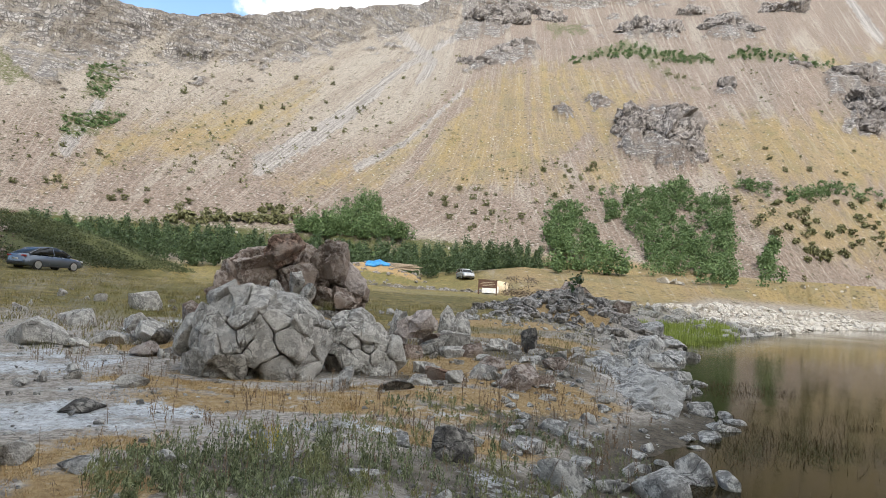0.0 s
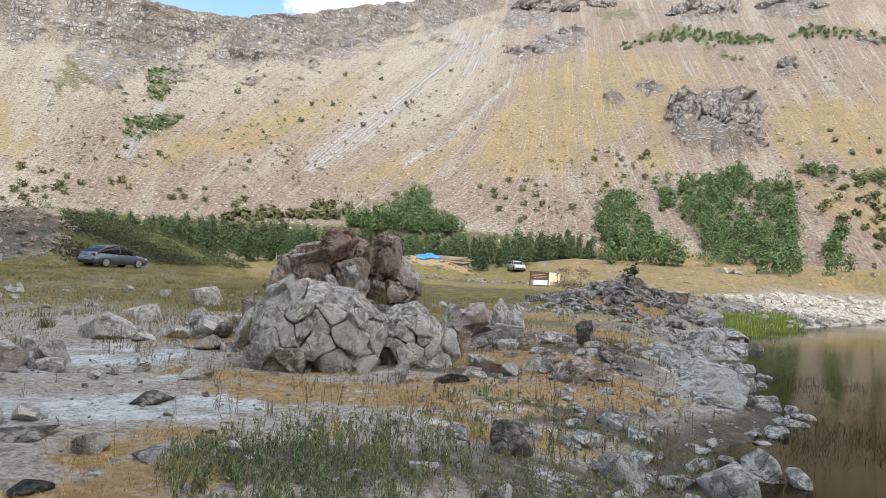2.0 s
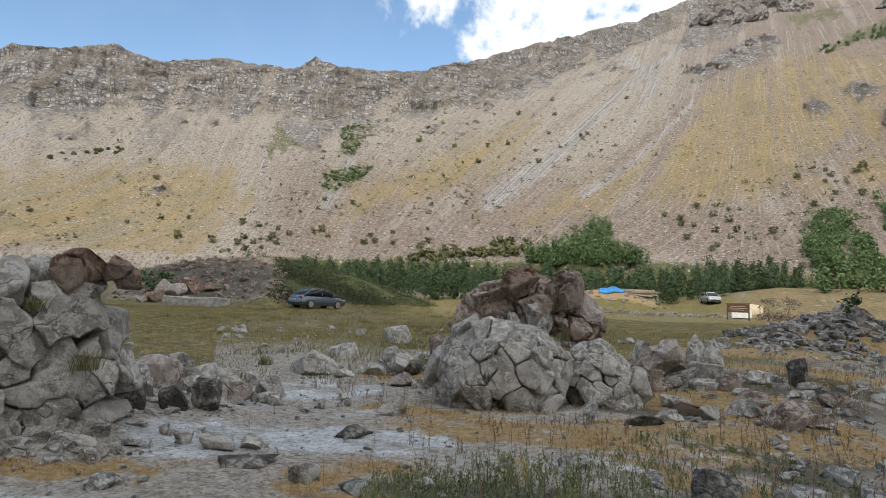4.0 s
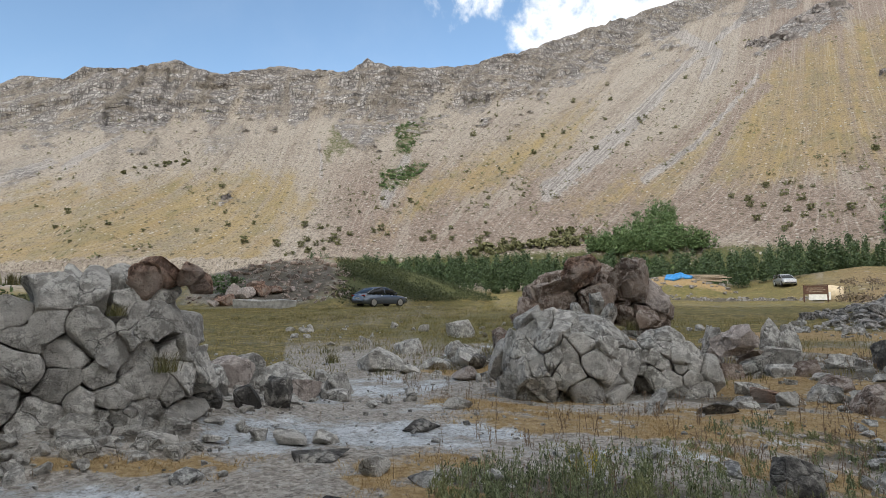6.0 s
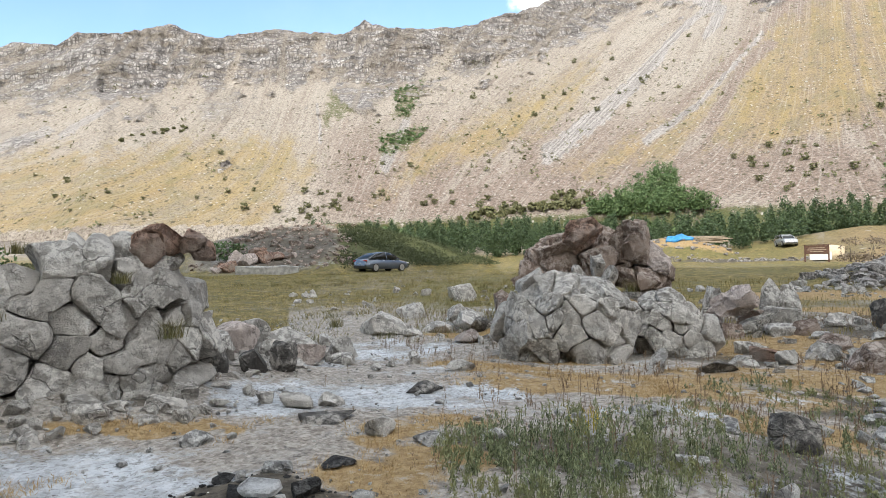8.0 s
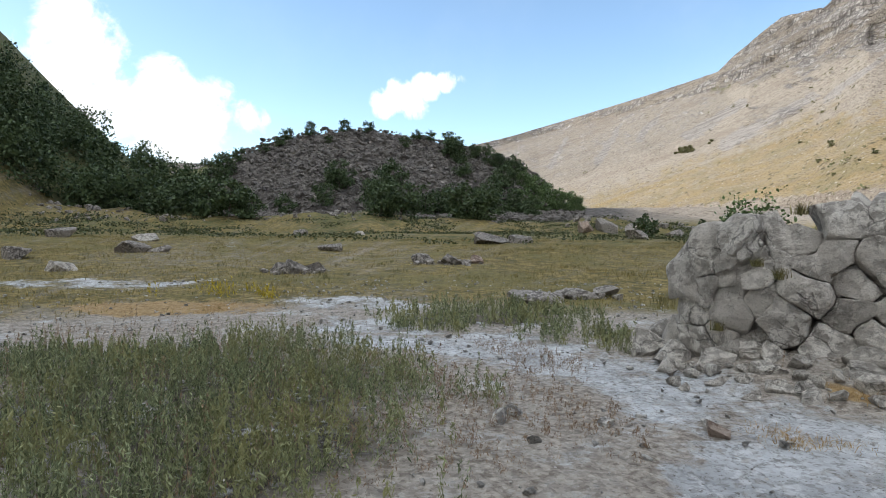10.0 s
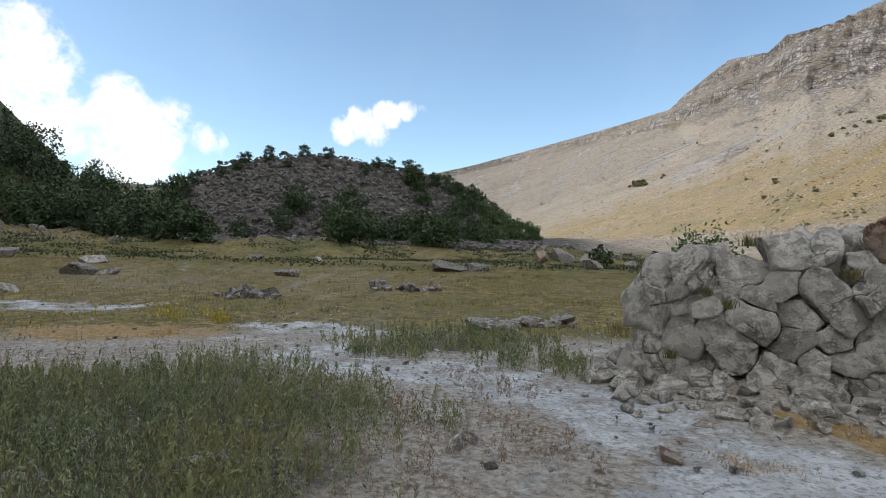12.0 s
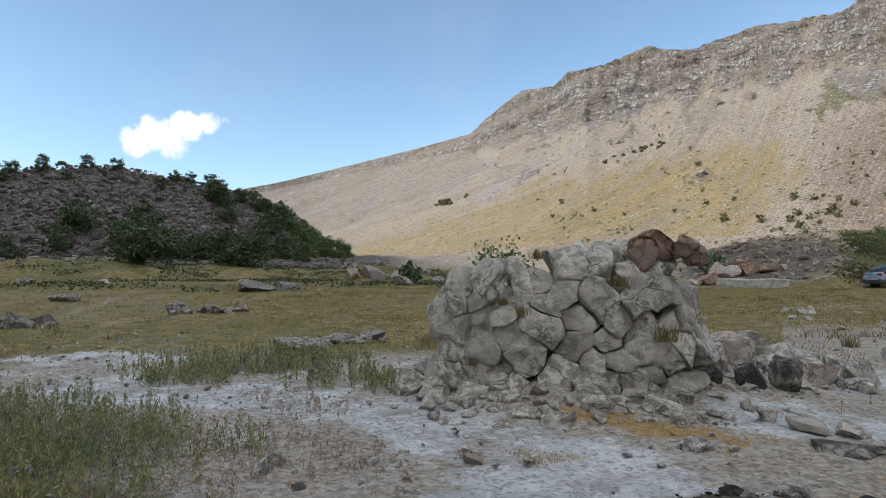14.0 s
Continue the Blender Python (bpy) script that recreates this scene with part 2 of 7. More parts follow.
def ground_material():
    m, t, b = surface("earth", 0.95)
    p = t.node("TexCoord").outputs["Object"]
    zones, alphas = [], []
    for name in ("zone_a", "zone_b", "zone_c"):
        a = t.node("Attribute")
        a.attribute_name = name
        s = t.node("SeparateColor")
        t.put(s.inputs[0], a.outputs["Color"])
        zones += s.outputs[:3]
        alphas.append(a.outputs["Alpha"])
    cliff, straw, green, mud, orange, humus, near, grey, pale = zones
    broad = t.noise(p, 0.12, 10, 0.62)
    mid = t.noise(p, 0.9, 12, 0.68)
    fine = t.noise(p, 9.0, 10, 0.7)
    grit = t.noise(p, 60.0, 6, 0.7)
    edge = t.math("SUBTRACT", t.math("ADD", t.math("MULTIPLY", mid, 0.6), t.math("MULTIPLY", fine, 0.4)), 0.5)

    def over(under, mask, colour, k=1.6, low=0.35, high=0.65):
        f = t.ramp(t.math("ADD", mask, t.math("MULTIPLY", edge, k)), low, high)
        return t.mix(t.math("MULTIPLY", f, t.ramp(mask, 0.0, 0.12)), under, colour)

    way = t.node("Attribute")
    way.attribute_name = "run"
    streak = t.noise(t.stretch(way.outputs["Vector"], 5.0, 0.35, 1), 1.0, 10, 0.62)
    grain = t.noise(p, 1.7, 12, 0.82)
    # loose scree, with single stones
    stones = t.voronoi(p, 2.6, out="Color")
    pebble = t.node("SeparateColor")
    t.put(pebble.inputs[0], stones)
    scree = t.mix(alphas[1], t.mix(t.ramp(mid, 0.40, 0.60), (0.258, 0.221, 0.181), (0.372, 0.326, 0.273)), t.mix(t.ramp(mid, 0.40, 0.60), (0.165, 0.122, 0.098), (0.262, 0.200, 0.163)))
    drift = t.noise(t.stretch(way.outputs["Vector"], 0.45, 0.16, 1), 1.0, 6, 0.6)
    thread = t.noise(t.stretch(way.outputs["Vector"], 14.0, 0.7, 1), 1.0, 8, 0.65)
    scree = t.mix(t.math("MULTIPLY", t.ramp(drift, 0.52, 0.64), 0.6), scree, (0.335, 0.300, 0.252))
    scree = t.mix(t.math("MULTIPLY", t.ramp(drift, 0.48, 0.36), 0.5), scree, (0.205, 0.163, 0.130))
    scree = t.mix(t.math("MULTIPLY", t.ramp(streak, 0.52, 0.64), 0.65), scree, (0.365, 0.325, 0.277))
    scree = t.mix(t.math("MULTIPLY", t.ramp(streak, 0.47, 0.34), 0.6), scree, (0.185, 0.143, 0.118))
    scree = t.mix(t.math("MULTIPLY", t.ramp(thread, 0.54, 0.70), 0.22), scree, (0.38, 0.345, 0.30))
    scree = over(scree, grey, t.mix(t.ramp(streak, 0.40, 0.60), (0.215, 0.197, 0.185), (0.375, 0.347, 0.325)), 0.8)
    scree = t.mix(t.math("MULTIPLY", t.ramp(pebble.outputs[0], 0.55, 0.95), 0.3), scree, (0.40, 0.36, 0.32))
    scree = t.mix(t.math("MULTIPLY", t.ramp(grain, 0.5, 0.41), 0.8), scree, (0.085, 0.072, 0.063))
    scree = t.mix(t.math("MULTIPLY", t.ramp(grain, 0.55, 0.62), 0.6), scree, (0.46, 0.42, 0.36))
    bits = t.node("TexVoronoi")
    t.put(bits.inputs["Vector"], p)
    bits.inputs["Scale"].default_value = 26.0
    lumps = t.node("TexVoronoi")
    t.put(lumps.inputs["Vector"], p)
    lumps.inputs["Scale"].default_value = 8.5
    shades = []
    for v in (bits, lumps):
        q = t.node("SeparateColor")
        t.put(q.inputs[0], v.outputs["Color"])
        shades.append(q.outputs[0])
    bend = t.node("VectorMath", op="ADD")
    t.put(bend.inputs[0], p)
    sway = t.node("TexNoise")
    sway.inputs["Scale"].default_value, sway.inputs["Detail"].default_value = 2.2, 6.0
    t.put(sway.inputs["Vector"], p)
    some = t.node("VectorMath", op="SCALE")
    t.put(some.inputs[0], sway.outputs["Color"])
    some.inputs["Scale"].default_value = 0.5
    t.put(bend.inputs[1], some.outputs[0])
    cracks = t.ramp(t.voronoi(bend.outputs[0], 2.4, "DISTANCE_TO_EDGE"), 0.035, 0.008)
    cracks = t.math("MULTIPLY", cracks, t.ramp(t.noise(p, 0.7, 4), 0.46, 0.58))
    stony = t.ramp(t.noise(p, 1.7, 8, 0.7), 0.46, 0.60)
    dirt = t.mix(t.ramp(fine, 0.40, 0.60), (0.15, 0.125, 0.100), (0.46, 0.412, 0.36))
    dirt = t.mix(t.math("MULTIPLY", stony, 0.6), dirt, t.mix(shades[1], (0.17, 0.155, 0.138), (0.60, 0.565, 0.52)))
    dirt = t.mix(0.4, dirt, t.mix(shades[0], (0.13, 0.112, 0.095), (0.58, 0.535, 0.48)))
    dirt = t.mix(t.math("MULTIPLY", t.ramp(mid, 0.45, 0.7), 0.6), dirt, (0.37, 0.335, 0.295))
    dirt = t.mix(t.ramp(grit, 0.62, 0.72), dirt, (0.42, 0.40, 0.37))
    c = t.mix(near, scree, dirt)
    # ground of the stony hill, darkened: its shade is put into the colour
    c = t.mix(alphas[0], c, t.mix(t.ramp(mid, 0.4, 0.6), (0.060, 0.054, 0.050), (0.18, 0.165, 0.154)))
    tint = t.mix(t.ramp(broad, 0.3, 0.7), (0.235, 0.178, 0.082), (0.32, 0.236, 0.108))
    tint = t.mix(t.math("MULTIPLY", t.ramp(drift, 0.5, 0.6), 0.7), tint, (0.27, 0.19, 0.105))
    tint = t.mix(t.math("MULTIPLY", t.ramp(broad, 0.5, 0.40), 0.6), tint, (0.185, 0.165, 0.08))
    tint = t.mix(t.math("MULTIPLY", t.ramp(fine, 0.4, 0.75), 0.7), tint, (0.36, 0.29, 0.175))
    field = t.mix(t.ramp(fine, 0.35, 0.65), (0.088, 0.076, 0.030), (0.275, 0.215, 0.083))
    field = t.mix(t.math("MULTIPLY", t.ramp(mid, 0.5, 0.42), 0.6), field, (0.085, 0.08, 0.032))
    clump = t.noise(p, 2.3, 8, 0.7)
    field = t.mix(t.math("MULTIPLY", t.ramp(clump, 0.52, 0.60), 0.6), field, (0.36, 0.278, 0.112))
    field = t.mix(t.math("MULTIPLY", t.ramp(clump, 0.47, 0.40), 0.7), field, (0.075, 0.072, 0.030))
    field = t.mix(t.math("MULTIPLY", t.ramp(broad, 0.50, 0.58), 0.5), field, (0.145, 0.135, 0.052))
    tint = t.mix(t.math("MULTIPLY", t.ramp(mid, 0.56, 0.66), 0.55), tint, (0.20, 0.155, 0.08))
    tint = t.mix(t.math("MULTIPLY", alphas[2], 0.6), tint, t.mix(t.ramp(fine, 0.35, 0.65), (0.235, 0.172, 0.066), (0.345, 0.258, 0.108)))
    tint = t.mix(t.math("MULTIPLY", t.ramp(grain, 0.5, 0.40), 0.8), tint, (0.095, 0.078, 0.035))
    tint = t.mix(t.math("MULTIPLY", t.ramp(streak, 0.54, 0.68), 0.65), tint, (0.32, 0.268, 0.205))
    tint = t.mix(t.math("MULTIPLY", t.ramp(thread, 0.46, 0.36), 0.45), tint, (0.145, 0.115, 0.055))
    c = over(c, t.math("ADD", straw, t.math("MULTIPLY", t.math("ADD", t.math("SUBTRACT", streak, 0.5), t.math("MULTIPLY", t.math("SUBTRACT", drift, 0.5), 1.6)), t.math("MULTIPLY", straw, 0.9))), t.mix(near, tint, field), 1.9, 0.12, 0.95)
    c = over(c, humus, t.mix(t.ramp(fine, 0.3, 0.7), (0.050, 0.043, 0.035), (0.15, 0.128, 0.098)), 1.4)
    c = over(c, orange, t.mix(t.ramp(fine, 0.3, 0.7), (0.24, 0.155, 0.07), (0.44, 0.32, 0.17)), 1.9)
    crust = t.mix(t.ramp(mid, 0.3, 0.7), (0.36, 0.375, 0.395), (0.62, 0.645, 0.67))
    crust = t.mix(t.math("MULTIPLY", t.ramp(fine, 0.52, 0.62), 0.8), crust, (0.27, 0.27, 0.265))
    crust = t.mix(t.ramp(grit, 0.6, 0.75), crust, (0.62, 0.62, 0.62))
    patch = t.noise(p, 2.6, 10, 0.72)
    crumbs = t.noise(p, 24.0, 6, 0.75)
    crust = t.mix(t.math("MULTIPLY", t.ramp(patch, 0.54, 0.62), 0.55), crust, dirt)
    crust = t.mix(t.math("MULTIPLY", t.ramp(crumbs, 0.57, 0.63), 0.75), crust, (0.15, 0.13, 0.11))
    crust = t.mix(t.math("MULTIPLY", t.ramp(shades[0], 0.72, 0.95), 0.5), crust, (0.20, 0.19, 0.18))
    crust = t.mix(t.math("MULTIPLY", t.ramp(t.noise(p, 5.0, 8, 0.7), 0.53, 0.60), 0.6), crust, (0.70, 0.715, 0.73))
    crust = t.mix(t.math("MULTIPLY", cracks, 0.22), crust, (0.12, 0.11, 0.10))
    c = over(c, mud, crust, 3.4, 0.25, 0.6)
    c = t.mix(t.math("MULTIPLY", t.math("MULTIPLY", t.ramp(crumbs, 0.60, 0.66), near), 0.7), c, (0.09, 0.08, 0.065))
    c = over(c, pale, t.mix(t.ramp(fine, 0.3, 0.7), (0.42, 0.40, 0.36), (0.62, 0.59, 0.55)), 1.2)
    c = over(c, green, t.mix(t.ramp(fine, 0.3, 0.7), (0.045, 0.054, 0.022), (0.13, 0.132, 0.054)), 2.6)
    def specks(scale, size, chance, colour, under, amount):
        v = t.node("TexVoronoi")
        t.put(v.inputs["Vector"], p)
        t.put(v.inputs["Scale"], scale)
        q = t.node("SeparateColor")
        t.put(q.inputs[0], v.outputs["Color"])
        dot = t.math("MULTIPLY", t.ramp(v.outputs["Distance"], size, size * .6), t.ramp(q.outputs[0], chance, chance - .02))
        return t.mix(t.math("MULTIPLY", dot, t.math("MULTIPLY", t.math("SUBTRACT", 1.0, near), amount)), under, colour)

    c = specks(0.42, 0.30, 0.3, (0.085, 0.075, 0.045), c, 0.85)
    c = specks(0.95, 0.34, 0.32, (0.11, 0.09, 0.07), c, 0.8)
    c = specks(0.7, 0.28, 0.25, (0.46, 0.43, 0.39), c, 0.65)
    # bedded and columned lava of the cliffs
    warp = t.node("VectorMath", op="ADD")
    t.put(warp.inputs[0], p)
    t.put(warp.inputs[1], t.node("TexNoise").outputs["Color"])
    up = t.noise(t.stretch(p, 1, 1, 0.35), 0.7, 12, 0.75)
    bed = t.noise(t.stretch(p, 0.06, 0.06, 1), 0.3, 6, 0.6)
    column = t.node("SeparateColor")
    t.put(column.inputs[0], t.voronoi(t.stretch(warp.outputs[0], 1, 1, 0.3), 0.5, out="Color"))
    block = t.node("SeparateColor")
    t.put(block.inputs[0], t.voronoi(t.stretch(warp.outputs[0], 0.6, 0.6, 1.3), 0.28, out="Color"))
    lava = t.mix(column.outputs[0], (0.28, 0.263, 0.254), (0.66, 0.622, 0.592))
    lava = t.mix(t.math("MULTIPLY", t.ramp(block.outputs[1], 0.35, 0.65), 0.6), lava, (0.43, 0.395, 0.372))
    # uneven dark patches: relief shade the frontal sun doesn't give, put into the colour
    lava = t.mix(t.math("MULTIPLY", t.ramp(up, 0.48, 0.40), 0.65), lava, (0.11, 0.098, 0.094))
    lava = t.mix(t.math("MULTIPLY", t.ramp(bed, 0.53, 0.57), 0.6), lava, (0.38, 0.342, 0.315))
    joint = t.ramp(t.voronoi(t.stretch(warp.outputs[0], 1, 1, 0.32), 0.62, "DISTANCE_TO_EDGE"), 0.03, 0.11)
    slot = t.ramp(t.voronoi(t.stretch(warp.outputs[0], 0.35, 0.35, 1.5), 0.30, "DISTANCE_TO_EDGE"), 0.03, 0.10)
    broken = t.math("MULTIPLY", joint, slot)
    lava = t.mix(t.math("MULTIPLY", t.math("SUBTRACT", 1.0, broken), 0.6), lava, (0.045, 0.038, 0.037))
    ash = t.math("MULTIPLY", t.ramp(t.noise(t.stretch(p, 0.25, 0.25, 1), 0.35, 8, 0.65), 0.50, 0.57), 0.85)
    chute = t.ramp(t.noise(t.stretch(way.outputs["Vector"], 0.55, 0.10, 1), 1.0, 8, 0.65), 0.53, 0.58)
    lava = t.mix(t.math("MAXIMUM", ash, t.math("MULTIPLY", chute, 0.8)), lava, scree)
    lava = t.mix(t.math("MULTIPLY", t.ramp(grain, 0.5, 0.40), 0.5), lava, (0.10, 0.088, 0.083))
    c = over(c, cliff, lava, 2.2)
    t.put(b.inputs["Base Color"], c)
    h = t.math("ADD", t.math("MULTIPLY", fine, 0.6), t.math("MULTIPLY", grit, 0.25))
    h = t.math("ADD", h, t.math("MULTIPLY", t.math("MULTIPLY", t.ramp(lumps.outputs["Distance"], 0.6, 0.1), stony), 0.5))
    h = t.math("SUBTRACT", h, t.math("MULTIPLY", cracks, 0.15))
    n1 = t.bump(h, 1.0, 0.07)
    high = t.math("ADD", t.math("MULTIPLY", t.math("ADD", up, t.math("MULTIPLY", broken, 0.5)), cliff), t.math("MULTIPLY", mid, 0.35))
    far = t.math("MULTIPLY", high, t.math("SUBTRACT", 1.0, near))
    t.put(b.inputs["Normal"], t.bump(far, 0.9, 1.6, n1))
    return m


def water_material():
    m, t, b = surface("lake water", 0.05)
    p = t.node("TexCoord").outputs["Object"]
    b.inputs["Base Color"].default_value = (0.055, 0.046, 0.016, 1)
    b.inputs["Specular IOR Level"].default_value = 0.5
    b.inputs["IOR"].default_value = 1.13
    murk = t.mix(t.ramp(t.noise(p, 0.06, 6), 0.35, 0.65), (0.014, 0.011, 0.004), (0.028, 0.023, 0.008))
    t.put(b.inputs["Base Color"], murk)
    ripple = t.math("ADD", t.noise(t.stretch(p, 1, 0.5, 1), 1.6, 5, 0.55), t.math("MULTIPLY", t.noise(p, 9.0, 3), 0.15))
    t.put(b.inputs["Normal"], t.bump(ripple, 0.10, 0.05))
    t.put(b.inputs["Roughness"], t.ramp(t.noise(p, 0.05, 3), 0.35, 0.65, 0.04, 0.12))
    return m


EARTH, LAKE = ground_material(), water_material()


# ---- ground sheet and lake ----
def near_patch(x, y, spots):
    m = np.zeros(np.shape(x))
    x, y = x + .55 * fractal(x / .9, y / .9, octaves=5, seed=73, gain=.65), y + .55 * fractal(x / .9, y / .9, octaves=5, seed=74, gain=.65)
    for px, py, a, b, turn in spots:
        c, s = math.cos(radians(turn)), math.sin(radians(turn))
        u, v = (x - px) * c + (y - py) * s, -(x - px) * s + (y - py) * c
        m = np.maximum(m, smooth(-np.hypot(u / a, v / b), -1.35, -.45))
    return m


def slope_patch(az, rise, spots):
    """Spots by bearing and rise in degrees: centre, half width, half height, lean."""
    m = np.zeros(np.shape(az))
    az, rise = az + .7 * fractal(az / .9, rise / .9, octaves=4, seed=71, gain=.65), rise + .45 * fractal(az / .9, rise / .9, octaves=4, seed=72, gain=.65)
    for pa, pr, a, b, turn in spots:
        c, s = math.cos(radians(turn)), math.sin(radians(turn))
        u, v = (az - pa) * c + (rise - pr) * s, -(az - pa) * s + (rise - pr) * c
        m = np.maximum(m, smooth(-np.hypot(u / a, v / b), -1.3, -.5))
    return m


MUD = [(-4.4, 2.9, 1.5, 1.0, 30), (-7.2, 2.4, 2.0, .9, 0), (-9.2, 1.2, 2.2, 1.1, 10), (-5.4, 6.4, 1.3, .9, 60), (-6.4, 10.4, 1.0, 2.8, -15), (-4.3, 7.2, 1.4, 1.0, 20),
       (-7.3, 11.5, .8, .9, 0), (-3.2, 8.0, .9, .5, 0), (-1.1, 7.5, .6, .3, 0), (-5.1, 3.2, 1.2, .9, 0), (-14.5, -1.5, 2.6, 1.2, 70), (-17.3, -9.0, 1.4, 3.4, 10),
       (-9.3, 0.0, 1.9, .8, 60), (-3.9, 1.9, 1.0, .6, 0), (-11.3, -1.1, 1.5, .9, 60), (-7.9, 17.5, .35, 3.5, 8), (-21.5, 43.6, 5, .7, 18), (-13, 45.6, 6, .7, 8), (-30.5, 41, 4, .7, 30), (-36, -11, 7, .3, 17)]
ORANGE = [(-8, 84, 7, 3.5, 0), (-1.6, 8.7, 3.0, .7, 0), (1.0, 10.3, 2.2, 1.0, 10), (2.3, 11.2, 1.3, 1.0, 0), (-3.4, 9.7, 2.2, .55, -10), (0, 7.5, 1.8, .4, 0), (.5, 13.2, 2.2, 1.2, 0), (-5.2, 13.4, 2.2, .8, 0), (-2.0, 15.2, 2.0, 1.0, 0), (-3.1, 6.3, .55, .35, 0), (-2.4, 5.2, .7, .5, 0), (-3.3, 10.9, 1.4, .5, 0), (-1.2, 9.2, 1.6, .8, 10), (-.2, 10.6, 1.5, .6, 10), (-5.6, 4.6, 1.4, .25, 35), (-5.1, 2.75, .45, .2, 30),
          (-2.8, 4.5, .6, .7, 0), (-3.3, 5.6, .5, .5, 0), (-13.5, -5.5, 1.0, 2.6, 0), (1.6, 12.2, 1.6, .9, 0), (3.0, 17.5, 2.4, 1.3, 0), (3.5, 21, 3, 1.5, 0), (2.0, 26, 4, 2, 0), (6, 30, 3, 2, 0), (-2.0, 3.4, .8, .6, 0), (-4.8, 5.0, .3, .2, 0), (-9, 86, 2, 1.5, 0)]
HUMUS = [(1.6, 10.0, 1.4, .9, 0), (-.5, 12.0, 2.4, .7, 0), (2.4, 7.2, 1.0, 1.2, 0), (-1.4, 5.7, 1.6, 1.0, 0), (.6, 6.0, 2.0, 1.2, 0), (.9, 8.8, 1.6, 1.0, 0), (-6.4, -2.2, 2.6, 2.6, 0), (-12.8, 1.3, 1.6, 2.2, 10), (-5.0, -1.6, 2.0, 1.8, 0), (-3.15, 3.5, .75, .55, 40), (2.3, 5.4, 1.2, 1.0, 0), (2.3, 8.6, .9, .8, 0), (-6.45, 5.05, .5, .3, 57), (1.6, 13.4, 2.6, 2.6, 0), (3.0, 18, 3.2, 3.5, 0), (-.8, 16.2, 3, 1.6, 0), (-6.0, 15.2, 2.6, 1.8, 0)]
PALE = [(4.4, 14.4, .7, 3.0, -6)]


# outlines on the crater wall, by bearing and rise in degrees
CRAGS = [[(-15.8, 15.5), (-17.7, 16.9), (-20.0, 16.6), (-22.2, 13.5), (-22.2, 11.9), (-19.7, 11.5), (-15.4, 12.9)], [(-.6, 19.3), (-3.3, 21.5), (-7.4, 22.6), (-7.3, 20.7), (-3.9, 20.2)],
         [(.4, 22.1), (-1.5, 25.6), (-7.8, 25.8), (-4.3, 22.5)], [(-14.5, 22.5), (-16.4, 23.7), (-18.6, 23.6), (-20.2, 22.0)], [(-22.0, 22.0), (-22.6, 23.3), (-24.7, 23.7), (-26.4, 22.0), (-24.6, 21.4)],
         [(-31.0, 18.4), (-33.4, 18.9), (-37.0, 18.3), (-37.0, 13.1), (-32.2, 13.9), (-32.9, 16.1), (-31.4, 16.7)], [(-12.0, 17.5), (-13.2, 18.0), (-14.6, 17.0), (-12.8, 16.3)], [(-9.3, 16.5), (-10.3, 17.1), (-11.2, 16.0), (-9.8, 15.8)],
         [(-28.2, 19.2), (-28.6, 19.8), (-30.0, 19.0), (-29.8, 18.6)], [(-23.0, 17.6), (-24.0, 18.7), (-24.5, 17.4)]]
LEDGES = [[(55.2, 13.0), (54.2, 14.3), (50.5, 15.2), (51.1, 14.1), (54.1, 13.6)], [(53.4, 12.2), (51.1, 13.4), (50.7, 12.9), (52.4, 12.1)], [(61.7, 8.6), (60.1, 10.3), (59.1, 9.9), (60.7, 8.7)], [(63.9, 7.4), (62.6, 8.4), (62.9, 7.5)],
          [(46.0, 8.4), (45.0, 9.8), (44.6, 8.9), (45.6, 8.0)], [(36.3, 16.0), (35.4, 14.5), (33.6, 13.6), (32.2, 14.6), (30.2, 15.8)], [(20, 17.9), (14, 19.0), (11, 20.2), (17, 18.9), (20, 18.5)]]
BANDS = [[(88, 8), (79.2, 9.6), (72.1, 11.1), (65, 13.2), (63.9, 10.2), (67.0, 8.0), (72.1, 6.3), (75.1, 5.3), (79.1, 4.3), (88, 3.2)], [(63.9, 9.6), (61, 11), (58, 11.4), (61.5, 8.8)], [(47.9, 13.9), (44.1, 15.4), (42.8, 13.6), (46.9, 12.0)]]
OCHRE = [[(29.1, 10.7), (23.1, 13.8), (16.3, 16.7), (10.6, 19.5), (12.4, 16.3), (16.4, 11.9), (22.7, 9.6), (28.1, 8.0), (33.2, 5.0), (34.0, 5.4), (30.5, 8.1)],
         [(-2.4, 19.4), (-8.1, 20.5), (-13.1, 20.7), (-17.6, 17.6), (-14.9, 13.4), (-8.6, 11.3), (-4.6, 9.2), (-.4, 9.4), (4.7, 8.6), (13.7, 7.4), (16.4, 8.3), (8.0, 11.8), (4.0, 14.6), (.6, 17.3)],
         [(-13.1, 20.5), (-19.0, 18.0), (-21.9, 15.6), (-25.8, 15.9), (-34.7, 15.1), (-38, 9.3), (-28.8, 9.9), (-22.0, 11.4), (-22.4, 13.3), (-20.0, 17.1)], [(-23.8, 10.0), (-38, 8.5), (-38, 2.6), (-30.1, 4.2), (-26.0, 6.8)],
         [(-26.5, 21.0), (-38, 18.7), (-38, 17.1), (-31.7, 17.9)], [(-7, 11), (-15.5, 13), (-15.6, 10), (-10, 8.8)],
         [(63.8, 5.6), (60.3, 7.2), (54.4, 10.2), (48.7, 11.0), (45.5, 11.5), (39.1, 11.5), (37.9, 8.9), (41.0, 4.3), (43.8, 2.0), (63.7, 1.5)], [(78, 3.6), (71.1, 5.1), (64.4, 7.4), (56.8, 9.9), (52, 9), (55, 2), (61.8, 1.2), (74.1, .6)]]
